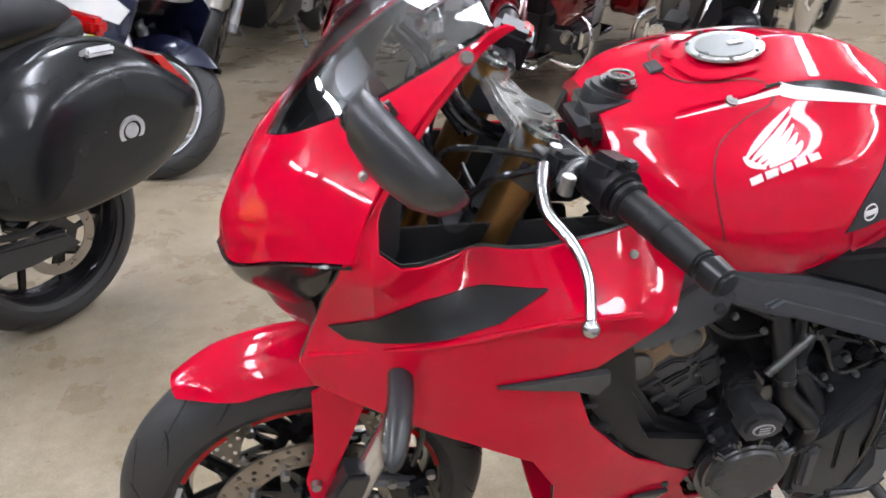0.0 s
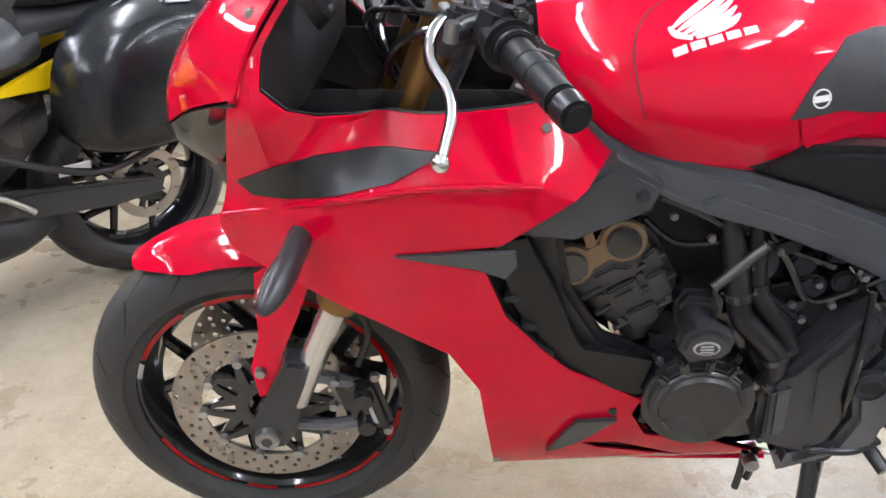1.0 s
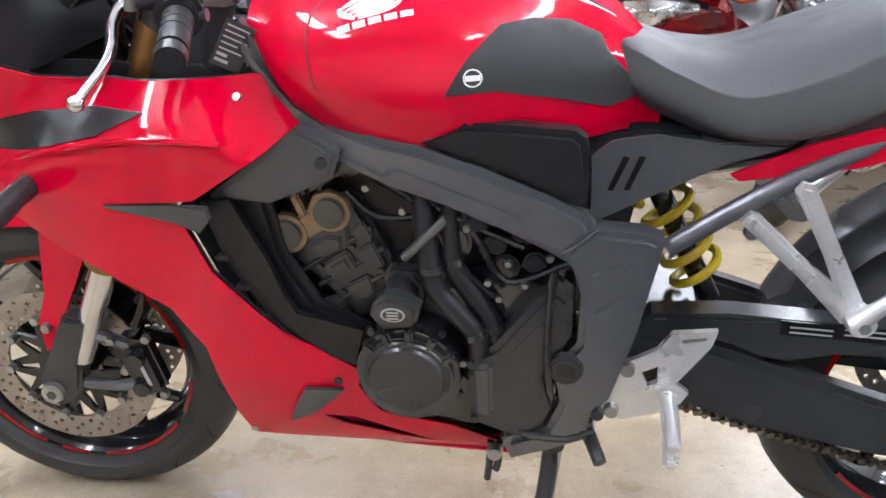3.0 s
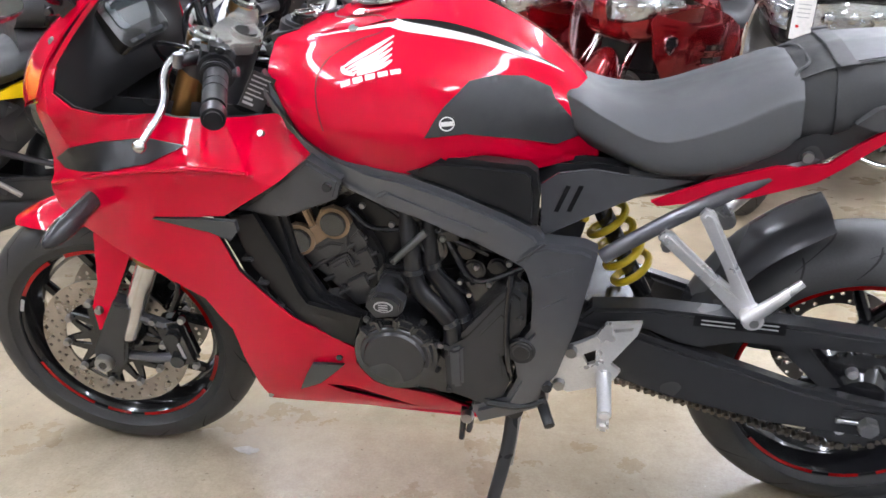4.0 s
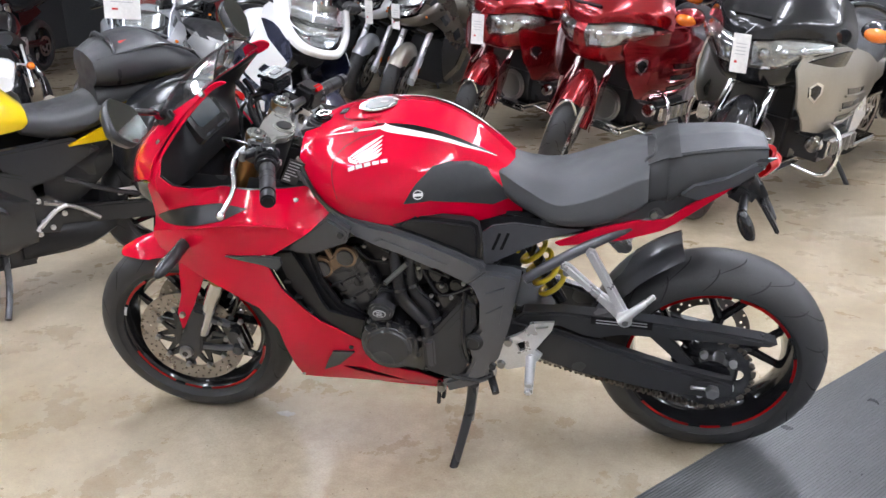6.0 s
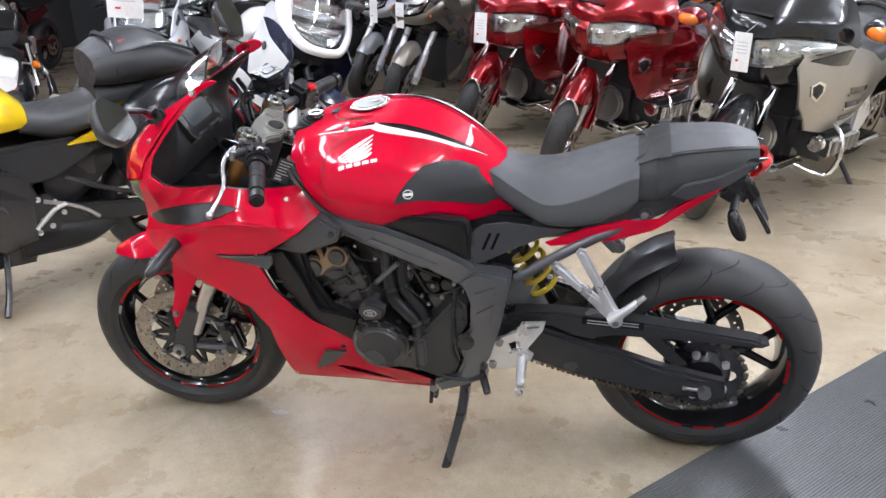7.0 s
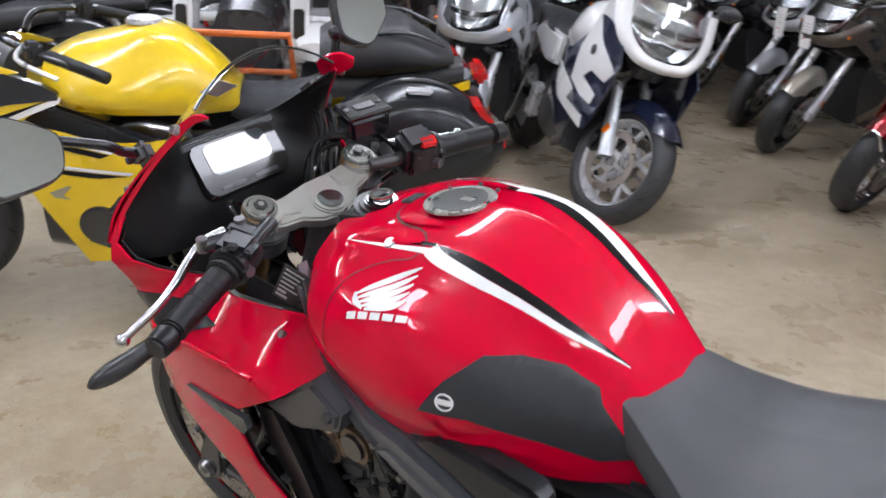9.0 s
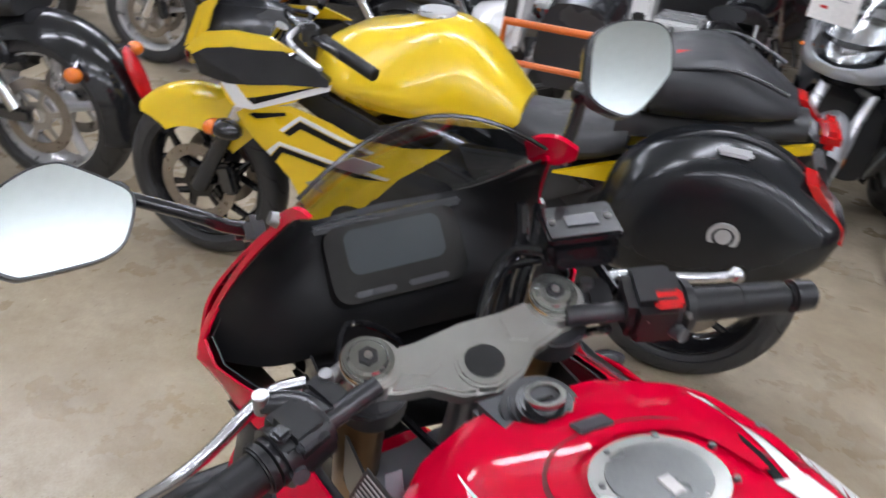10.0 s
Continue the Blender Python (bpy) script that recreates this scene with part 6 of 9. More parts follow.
part("hanger_box", box((1.480, 0.01, 0.812), (0.070, 0.090, 0.055), 0.016, (0, 30, 0)), PLASTIC, ph)
for s in (-1, 1):
    part("signal_stalk", tube([(1.485, s * 0.03, 0.806), (1.478, s * 0.07, 0.804), (1.474, s * 0.095, 0.798)], 0.010, 10, 8), PLASTIC, ph)
    sg = part("rear_signal", ellipsoid((1.482, s * 0.105, 0.770), (0.017, 0.022, 0.042), (0, -22, 0)), GLOSSBLACK, ph, "black rear turn signal")
    part("signal_lens", ellipsoid((1.490, s * 0.106, 0.765), (0.012, 0.019, 0.036), (0, -22, 0)), SMOKE, sg)
part("plate_lamp", box((1.528, 0.0, 0.812), (0.012, 0.035, 0.04), 0.005, (0, -30, 0)), PLASTIC, ph)

# ---- the showroom ----
FLOOR = bpy.data.materials.new("polished_concrete")
FLOOR.use_nodes = True
nt = FLOOR.node_tree
b = nt.nodes["Principled BSDF"]
tcn = nt.nodes.new("ShaderNodeTexCoord")


def tex(scale, detail=5, rough=0.6):
    n = nt.nodes.new("ShaderNodeTexNoise")
    n.inputs["Scale"].default_value, n.inputs["Detail"].default_value, n.inputs["Roughness"].default_value = scale, detail, rough
    nt.links.new(tcn.outputs["Object"], n.inputs["Vector"])
    return n


def ramp_of(src, stops):
    r = nt.nodes.new("ShaderNodeValToRGB")
    e = r.color_ramp.elements
    e[0].position, e[0].color = stops[0][0], (*stops[0][1], 1)
    e[1].position, e[1].color = stops[-1][0], (*stops[-1][1], 1)
    for p, c in stops[1:-1]:
        x = e.new(p)
        x.color = (*c, 1)
    nt.links.new(src, r.inputs[0])
    return r


def mix(a, c, fac, how="MIX"):
    m = nt.nodes.new("ShaderNodeMix")
    m.data_type, m.blend_type = "RGBA", how
    nt.links.new(a, m.inputs["A"])
    nt.links.new(c, m.inputs["B"])
    if isinstance(fac, float):
        m.inputs["Factor"].default_value = fac
    else:
        nt.links.new(fac, m.inputs["Factor"])
    return m.outputs["Result"]


def span(src, lo, hi, c0, c1):
    return ramp_of(src, [(lo, c0), (hi, c1)]).outputs[0]


c = span(tex(0.8, 9, 0.7).outputs["Fac"], 0.34, 0.66, (0.38, 0.313, 0.212), (0.525, 0.465, 0.362))
c = mix(c, span(tex(2.3, 9, 0.7).outputs["Fac"], 0.34, 0.64, (0.70, 0.65, 0.57), (1.03, 1.03, 1.03)), 0.8, "MULTIPLY")
c = mix(c, span(tex(16, 8, 0.75).outputs["Fac"], 0.36, 0.62, (0.80, 0.78, 0.75), (1.02, 1.02, 1.02)), 0.8, "MULTIPLY")
c = mix(c, span(tex(150, 3, 0.6).outputs["Fac"], 0.25, 0.60, (0.72, 0.70, 0.67), (1.0, 1.0, 1.0)), 0.6, "MULTIPLY")
c = mix(c, span(tex(60, 2, 0.5).outputs["Fac"], 0.26, 0.30, (0.32, 0.27, 0.22), (1.0, 1.0, 1.0)), 0.75, "MULTIPLY")
c = mix(c, span(tex(43, 2, 0.5).outputs["Fac"], 0.74, 0.78, (0.0, 0.0, 0.0), (0.22, 0.21, 0.19)), 0.7, "ADD")
nt.links.new(c, b.inputs["Base Color"])
rr = nt.nodes.new("ShaderNodeMapRange")
rr.inputs["To Min"].default_value, rr.inputs["To Max"].default_value = 0.16, 0.42
nt.links.new(tex(3.0, 8, 0.65).outputs["Fac"], rr.inputs["Value"])
nt.links.new(rr.outputs[0], b.inputs["Roughness"])
bp = nt.nodes.new("ShaderNodeBump")
bp.inputs["Strength"].default_value, bp.inputs["Distance"].default_value = 0.08, 0.003
nt.links.new(tex(60).outputs["Fac"], bp.inputs["Height"])
nt.links.new(bp.outputs[0], b.inputs["Normal"])

X0, X1, Y0, Y1, H = -7.0, 8.0, -6.0, 9.5, 3.6
WALL = mat("dark_wall_paint", (0.075, 0.075, 0.08), 0.7, bump=0.2, scale=30, var=0.15)
# pale paint for the unseen south and east walls, added to bounce fill light
FILLWALL = mat("pale_fill_wall", (0.74, 0.74, 0.73), 0.7, bump=0.2, scale=30, var=0.08)
CEIL = mat("ceiling_paint", (0.68, 0.70, 0.69), 0.8, bump=0.2, scale=20, var=0.06)


def slab(name, c, s, material, label, category):
    return tagged(part(name, box(c, s, 0.0), material), label, category, kind="structure")


slab("floor", ((X0 + X1) / 2, (Y0 + Y1) / 2, -0.05), (X1 - X0, Y1 - Y0, 0.1), FLOOR, "worn polished tan concrete showroom floor", "floor")
random.seed(4)
chip = part("paint_chip", prism([(0.032 * (0.7 + 0.5 * random.random()) * math.cos(k * 0.42), 0.016 * (0.6 + 0.6 * random.random()) * math.sin(k * 0.42)) for k in range(15)], -0.0003, 0.0006), mat("old_white_paint", (0.46, 0.45, 0.43), 0.6, bump=0.4, scale=120, var=0.3), bpy.data.objects["floor"], "worn spot of white paint on the concrete")
chip.matrix_basis = pose(0.24, -0.055, 0.0012, 90, 0, 0)
slab("ceiling", ((X0 + X1) / 2, (Y0 + Y1) / 2, H + 0.05), (X1 - X0, Y1 - Y0, 0.1), CEIL, "white painted ceiling", "ceiling")
slab("wall_north", ((X0 + X1) / 2, Y1 + 0.1, H / 2), (X1 - X0, 0.2, H), WALL, "dark painted back wall", "wall")
slab("wall_south", ((X0 + X1) / 2, Y0 - 0.1, H / 2), (X1 - X0, 0.2, H), FILLWALL, "unseen pale wall added to bounce fill light", "wall")
slab("wall_west", (X0 - 0.1, (Y0 + Y1) / 2, H / 2), (0.2, Y1 - Y0, H), WALL, "dark painted side wall", "wall")
slab("wall_east", (X1 + 0.1, (Y0 + Y1) / 2, H / 2), (0.2, Y1 - Y0, H), FILLWALL, "unseen pale wall added to bounce fill light", "wall")

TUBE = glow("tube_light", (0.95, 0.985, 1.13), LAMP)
FIX = mat("fixture_enamel", (0.8, 0.8, 0.8), 0.4)


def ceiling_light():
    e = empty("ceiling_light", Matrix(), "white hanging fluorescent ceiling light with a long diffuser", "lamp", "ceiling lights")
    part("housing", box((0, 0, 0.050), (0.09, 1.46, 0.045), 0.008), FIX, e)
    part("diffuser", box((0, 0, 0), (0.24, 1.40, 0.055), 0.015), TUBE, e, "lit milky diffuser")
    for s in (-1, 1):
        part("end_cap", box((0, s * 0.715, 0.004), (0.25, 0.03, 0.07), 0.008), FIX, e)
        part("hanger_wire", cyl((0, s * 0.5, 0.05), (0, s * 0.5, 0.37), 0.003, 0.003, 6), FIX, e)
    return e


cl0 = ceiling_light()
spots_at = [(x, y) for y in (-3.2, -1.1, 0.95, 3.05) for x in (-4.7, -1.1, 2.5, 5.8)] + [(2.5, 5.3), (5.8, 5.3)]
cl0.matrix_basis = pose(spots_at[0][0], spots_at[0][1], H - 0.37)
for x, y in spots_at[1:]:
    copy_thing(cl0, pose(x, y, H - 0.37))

# ribbed rubber mat under the rear wheel: front edge runs from (1.30, -0.27) to (2.14, 0.69)
MATR = mat("mat_rubber", (0.085, 0.087, 0.09), 0.32, bump=0.15, scale=120, var=0.15)
mdir = Vector((0.84, 0.96, 0)).normalized()
mang = math.degrees(math.atan2(mdir.y, mdir.x))
mroot = empty("floor_mat", pose(1.30, -0.27, 0, 0, 0, mang), "ribbed black rubber floor mat", "mat")
part("mat_base", box((0.0, -0.65, 0.002), (5.0, 1.3, 0.004), 0.001), MATR, mroot)
rb = bmesh.new()
for k in range(150):
    y = -0.004 - k * 0.0085
    vs = [rb.verts.new(p) for p in ((-2.5, y - 0.003, 0.004), (2.5, y - 0.003, 0.004), (2.5, y - 0.002, 0.006), (-2.5, y - 0.002, 0.006), (2.5, y + 0.002, 0.006), (-2.5, y + 0.002, 0.006), (2.5, y + 0.003, 0.004), (-2.5, y + 0.003, 0.004))]
    for q in ((0, 1, 2, 3), (3, 2, 4, 5), (5, 4, 6, 7)):
        rb.faces.new([vs[i] for i in q])
tagged(part("mat_ribs", rb, MATR, mroot), kind="stuff")

# ---- the other motorcycles ----
YELLOW = mat("yellow_paint", (0.80, 0.54, 0.006), 0.3, 0, 1.0, var=0.04, scale=30)
DARKRED = mat("candy_red_paint", (0.27, 0.002, 0.007), 0.20, 0.65, 1.0, var=0.06, scale=40)
CHAMP = mat("champagne_paint", (0.36, 0.33, 0.28), 0.32, 0.6, 0.8, var=0.05)
SILVER = mat("silver_paint", (0.55, 0.57, 0.60), 0.3, 0.5, 1.0, var=0.05)
WHITEP = mat("white_paint", (0.80, 0.80, 0.79), 0.25, 0, 1.0, var=0.03)
NAVY = mat("navy_paint", (0.010, 0.013, 0.035), 0.2, 0, 1.0, var=0.05)
BROWNGREY = mat("bronze_grey_paint", (0.12, 0.105, 0.085), 0.28, 0.6, 1.0, var=0.05)
CASE = mat("case_plastic", (0.011, 0.012, 0.014), 0.20, scale=30, var=0.05, spec=0.4)
BAG = mat("bag_fabric", (0.022, 0.0225, 0.025), 0.45, bump=0.4, scale=320, var=0.12)
ORANGEP = mat("orange_powder_coat", (0.60, 0.12, 0.01), 0.4, 0, 0.3)


def heading(fx, fy):
    return math.degrees(math.atan2(fy, fx)) + 180


def wheel(root, name, c, R, W, rimr, rim_mat, n=5, spread=0.30, disc=0.14, thick=0.012, turn=0.2):
    w = part(name, rim_bm(c, rimr, W * 0.85, 0.04), rim_mat, root)
    spokes(c, rimr, n, 0.045, W, w, rim_mat, spread, thick, turn)
    part("tyre", tyre_bm(c, R, W, rimr + 0.004), RUBBER, w)
    tagged(part("tread_groove", tread_bm(c, R, W, 16), GROOVE, w), kind="stuff")
    if disc:
        for s in (-1, 1):
            part("brake_disc", revolve([(disc * 0.72, s * W * 0.62), (disc, s * W * 0.62), (disc, s * W * 0.62 + 0.005), (disc * 0.72, s * W * 0.62 + 0.005)], 40, c), DISC, w)
            star = []
            for k in range(6):
                for e, r in ((-0.5, 0.055), (-0.14, 0.060), (-0.10, disc * 0.76), (0.10, disc * 0.76), (0.14, 0.060)):
                    q = (k + e) * math.pi / 3 + 0.2
                    star.append((r * math.cos(q), r * math.sin(q)))
            arms = sheet(star, lambda x, z: 0.0, 0.006, 0.03, [circle(0, 0, 0.03, 16)])
            bmesh.ops.translate(arms, vec=(c[0], c[1] + s * W * 0.6 + 0.003, c[2]), verts=arms.verts)
            part("disc_carrier", arms, STEEL if rim_mat is not GLOSSBLACK else GLOSSBLACK, w)
    return w


def fork_legs(root, y, x0, z0, x1, z1, r, material, low):
    for s in (-1, 1):
        f = part("fork_leg", cyl((x0, s * y, z0), (x1, s * y, z1), r, r, 18), material, root)
        m = Vector((x0, s * y, z0)).lerp(Vector((x1, s * y, z1)), 0.42)
        part("fork_lower", cyl((x0, s * y, z0), m, r * 1.4, r * 1.25, 18, 0.003), low, f)
        part("caliper", box((x0 + 0.11, s * (y - 0.01), z0 + 0.05), (0.06, 0.05, 0.11), 0.012, (0, -15, 0)), ENGINE, f)


def arc_fender(c, r, w, a0, a1, skirt, n=20, tip=4):
    rows = []
    for i in range(n):
        a = radians(a0 + (a1 - a0) * i / (n - 1))
        k = min(1, (i + 1) / tip)
        rows.append([Vector((c[0] + (r - skirt * k * abs(v) ** 2.6) * math.cos(a), v * w * (0.6 + 0.4 * k), c[2] + (r - skirt * k * abs(v) ** 2.6) * math.sin(a))) for v in [q / 6 - 1 for q in range(13)]])
    return shell(grid_bm(rows), 0.004)


def price_tag(m, w=0.10, h=0.20, tie=(0.01, 0.02, 0.05)):
    e = empty("price_tag", m, "white paper price tag with a small red print", "tag", "price tags")
    part("paper", box((0, 0, -h / 2), (w, 0.0015, h), 0.0), TAG, e)
    part("red_print", box((-w * 0.2, -0.0012, -h * 0.72), (w * 0.16, 0.001, h * 0.06), 0), TAGRED, e)
    for k in range(4):
        part("print_line", box((0.0, -0.0012, -h * (0.25 + 0.09 * k)), (w * 0.6, 0.001, h * 0.018), 0), LABEL, e)
    part("string", tube([(0, 0, -0.01), tie], 0.0012, 5), LABEL, e)
    return e


# -- yellow half-faired motorcycle with cases --
yb = empty("sport_motorcycle", pose(-1.80, 0.06, 0, 0, 0, heading(-0.66, -0.75)) @ pose(0, 0, 0, 7, 0, 0), "yellow and black sport motorcycle with black side cases", "motorcycle")
YF, YR = (-0.12, 0, 0.298), (1.52, 0, 0.31)
wheel(yb, "front_wheel", YF, 0.298, 0.12, 0.218, GLOSSBLACK)
wheel(yb, "rear_wheel", YR, 0.31, 0.16, 0.218, GLOSSBLACK, disc=0.11)
fork_legs(yb, 0.10, -0.10, 0.30, 0.22, 0.90, 0.021, CHROME, PLASTIC)
part("front_fender", arc_fender((-0.12, 0, 0.30), 0.332, 0.082, 136, 44, 0.13), YELLOW, yb, "yellow front fender")
YH = [(-0.2, 0.10), (0.0, 0.185), (0.2, 0.235), (0.45, 0.235), (0.8, 0.20)]
yfair = lambda x, z: soft(YH, x, 0.05) * soft([(0.2, 0.75), (0.4, 0.92), (0.6, 1), (0.75, 0.95), (0.95, 0.7)], z, 0.03)
for s in (-1, 1):
    rt = s > 0
    f1 = part("side_fairing", sheet([(0.125, 0.650), (0.166, 0.680), (0.309, 0.711), (0.433, 0.685), (0.524, 0.652), (0.66, 0.648), (0.795, 0.667), (0.72, 0.605), (0.65, 0.549), (0.60, 0.49), (0.563, 0.439), (0.60, 0.36), (0.70, 0.26), (0.55, 0.20), (0.44, 0.20), (0.372, 0.34), (0.307, 0.476), (0.243, 0.542), (0.16, 0.61)], yfair, 0.005, 0.03, (), rt), YELLOW, yb, "yellow side fairing with white and black stripes")
    for ol, ma, lf in (([(0.278, 0.634), (0.343, 0.690), (0.575, 0.622), (0.565, 0.614), (0.344, 0.677), (0.292, 0.631)], WHITE_DECAL, 0.004),
                       ([(0.294, 0.629), (0.344, 0.674), (0.560, 0.611), (0.530, 0.601), (0.348, 0.652), (0.312, 0.622)], BLACK_DECAL, 0.0045),
                       ([(0.232, 0.556), (0.277, 0.598), (0.625, 0.545), (0.612, 0.537), (0.279, 0.586), (0.246, 0.546)], WHITE_DECAL, 0.004),
                       ([(0.248, 0.542), (0.280, 0.583), (0.605, 0.534), (0.520, 0.530), (0.288, 0.566), (0.262, 0.528)], BLACK_DECAL, 0.005),
                       ([(0.175, 0.660), (0.190, 0.668), (0.295, 0.690), (0.300, 0.682), (0.200, 0.652)], BLACK_DECAL, 0.004),
                       ([(0.36, 0.480), (0.42, 0.505), (0.43, 0.50), (0.40, 0.470), (0.42, 0.455), (0.375, 0.462)], CHAMP, 0.004)):
        part("side_stripe", sheet(ol, yfair, 0.002, 0.02, (), rt, lf), ma, f1)
    f2 = part("upper_side_panel", sheet([(0.06, 0.722), (0.074, 0.738), (0.26, 0.775), (0.441, 0.802), (0.32, 0.725), (0.193, 0.674), (0.10, 0.672)], yfair, 0.005, 0.02, (), rt, 0.004), YELLOW, yb, "yellow pointed upper panel")
    part("panel_stripe", sheet([(0.066, 0.730), (0.118, 0.744), (0.174, 0.700), (0.435, 0.796), (0.43, 0.778), (0.190, 0.678), (0.130, 0.672)], yfair, 0.002, 0.012, (), rt, 0.007), WHITE_DECAL, f2)
    part("panel_stripe", sheet([(0.168, 0.708), (0.405, 0.789), (0.195, 0.696)], yfair, 0.002, 0.012, (), rt, 0.009), BLACK_DECAL, f2)
    part("black_band", sheet([(-0.055, 0.780), (0.005, 0.815), (0.103, 0.838), (0.275, 0.860), (0.38, 0.830), (0.427, 0.806), (0.427, 0.788), (0.289, 0.772), (0.097, 0.734), (-0.018, 0.735)], yfair, 0.022, 0.03, (), rt, 0.010), GLOSSBLACK, yb, "black upper fairing band")
    part("nose_blade", sheet([(-0.085, 0.790), (-0.061, 0.815), (-0.007, 0.857), (0.099, 0.883), (0.224, 0.890), (0.316, 0.862), (0.27, 0.855), (0.097, 0.838), (0.0, 0.81), (-0.05, 0.78)], yfair, 0.008, 0.02, (), rt, 0.006), YELLOW, yb)
    part("nose_edge", sheet([(-0.09, 0.795), (-0.030, 0.930), (0.05, 0.975), (0.015, 0.92), (-0.005, 0.86), (-0.055, 0.815)], lambda x, z: 0.14, 0.008, 0.02, (), rt), YELLOW, yb)
    sg = part("turn_signal", ellipsoid((0.140, s * 0.295, 0.630), (0.055, 0.042, 0.030), (0, 0, s * 20)), GLOSSBLACK, yb)
    part("signal_lens", ellipsoid((0.098, s * 0.300, 0.632), (0.028, 0.034, 0.024), (0, 0, s * 20)), ORANGE, sg)
    a, b = Vector((0.30, s * 0.15, 0.945)), Vector((0.60, s * 0.34, 0.905))
    hb = part("handlebar", tube([(0.27, s * 0.05, 0.93), (0.28, s * 0.18, 0.965), (0.42, s * 0.30, 0.950), b], 0.012, 10, 16), GLOSSBLACK, yb)
    part("grip", cyl((0.44, s * 0.295, 0.948), b + Vector((0.02, s * 0.014, -0.004)), 0.0185, 0.0185, 18, 0.003), GRIP, hb)
    part("switch_pod", box((0.40, s * 0.285, 0.955), (0.05, 0.06, 0.06), 0.012, (0, 0, -s * 40)), PLASTIC, hb)
    part("lever", tube([(0.37, s * 0.26, 0.965), (0.38, s * 0.36, 0.95), (0.50, s * 0.42, 0.915)], (0.009, 0.006), 8, 12), ALU, hb)
    part("mirror", tube([(0.0, s * 0.18, 0.95), (0.02, s * 0.28, 1.04), (0.04, s * 0.34, 1.06)], 0.009, 8, 8), PLASTIC, yb)
    part("mirror_housing", ellipsoid((0.05, s * 0.40, 1.075), (0.03, 0.10, 0.055)), PLASTIC, yb)
    part("frame_spar", prism([(0.28, 0.80), (0.40, 0.74), (0.62, 0.66), (0.90, 0.56), (0.95, 0.45), (0.88, 0.40), (0.80, 0.52), (0.45, 0.62), (0.30, 0.70)], min(s * 0.12, s * 0.17), max(s * 0.12, s * 0.17), 0.01), PLASTIC, yb, "black frame spar")
    part("side_cover", prism([(0.80, 0.66), (1.10, 0.68), (1.20, 0.62), (1.02, 0.52), (0.88, 0.50)], min(s * 0.10, s * 0.15), max(s * 0.10, s * 0.15), 0.012), PLASTIC, yb)
    part("tail_side", sheet([(1.08, 0.655), (1.20, 0.700), (1.45, 0.775), (1.72, 0.845), (1.72, 0.82), (1.45, 0.735), (1.25, 0.655)], lambda x, z: 0.17 - (x - 1.1) * 0.12, 0.02, 0.03, (), rt), YELLOW, yb, "yellow tail side panel")
    part("peg_plate", prism([(0.86, 0.44), (0.98, 0.47), (1.06, 0.40), (1.00, 0.30), (0.90, 0.32)], min(s * 0.15, s * 0.16), max(s * 0.15, s * 0.16), 0.003), PLASTIC, yb)
    for px, pz in ((0.90, 0.42), (0.95, 0.36), (1.0, 0.43), (0.93, 0.31), (1.03, 0.38), (0.89, 0.34), (0.98, 0.33), (0.94, 0.45)):
        bolt((px, s * 0.163, pz), (0, s, 0), 0.012, yb, material=ALU)
    part("peg_rod", tube([(0.92, s * 0.17, 0.33), (0.99, s * 0.175, 0.40), (1.04, s * 0.175, 0.42)], 0.010, 8, 8), ALU, yb)
    part("hanger_arm", tube([(0.96, s * 0.165, 0.44), (1.08, s * 0.172, 0.40), (1.16, s * 0.178, 0.34)], 0.009, 8, 8), STEEL, yb)
    part("swingarm", prism([(0.92, 0.40), (1.20, 0.38), (1.52, 0.34), (1.56, 0.29), (1.40, 0.28), (0.92, 0.33)], min(s * 0.10, s * 0.14), max(s * 0.10, s * 0.14), 0.008), PLASTIC, yb)
    part("case_bracket", tube([(1.05, s * 0.15, 0.52), (1.35, s * 0.20, 0.42), (1.62, s * 0.22, 0.52)], 0.011, 8, 12), PLASTIC, yb)
    # hard case
    rows = []
    for k, (yo, gx, gz) in enumerate(((0.20, 0.86, 0.86), (0.23, 1.0, 1.0), (0.330, 1.0, 1.0), (0.338, 0.985, 0.985), (0.405, 0.90, 0.90), (0.432, 0.78, 0.76), (0.444, 0.50, 0.46))):
        prof = cr([(1.225, 0, 0.60), (1.25, 0, 0.75), (1.34, 0, 0.855), (1.48, 0, 0.903), (1.62, 0, 0.882), (1.76, 0, 0.795), (1.812, 0, 0.735), (1.77, 0, 0.635), (1.63, 0, 0.548), (1.42, 0, 0.515), (1.27, 0, 0.530)], 44, True)
        rows.append([Vector((1.53 + (p.x - 1.53) * gx, s * yo, 0.69 + (p.z - 0.69) * gz)) for p in prof])
    cb = grid_bm(rows, closed_v=True)
    cb.verts.ensure_lookup_table()
    cb.faces.new([cb.verts[i] for i in range(44)])
    cb.faces.new([cb.verts[6 * 44 + i] for i in range(44)])
    cs = part("side_case", cb, CASE, yb, "black plastic hard side case with round badge")
    part("case_badge", revolve([(0.026, -0.004), (0.037, -0.004), (0.037, 0.004), (0.026, 0.004)], 28), LABEL, cs).matrix_basis = pose(1.54, s * 0.4425, 0.712, s * -7, 0, 0)
    part("badge_face", cyl((1.54, s * 0.438, 0.712), (1.54, s * 0.4455, 0.712), 0.021, 0.019, 24), LABEL, cs)
    part("case_reflector", sheet([(1.69, 0.850), (1.72, 0.845), (1.80, 0.755), (1.808, 0.712), (1.785, 0.72), (1.755, 0.765)], lambda x, z: 0.36, 0.10, 0.04, (), rt), REDLENS, cs, "red case reflector")
    part("case_latch", box((1.52, s * 0.375, 0.893), (0.080, 0.045, 0.022), 0.007, (s * 28, 2, 0)), LABEL, cs)
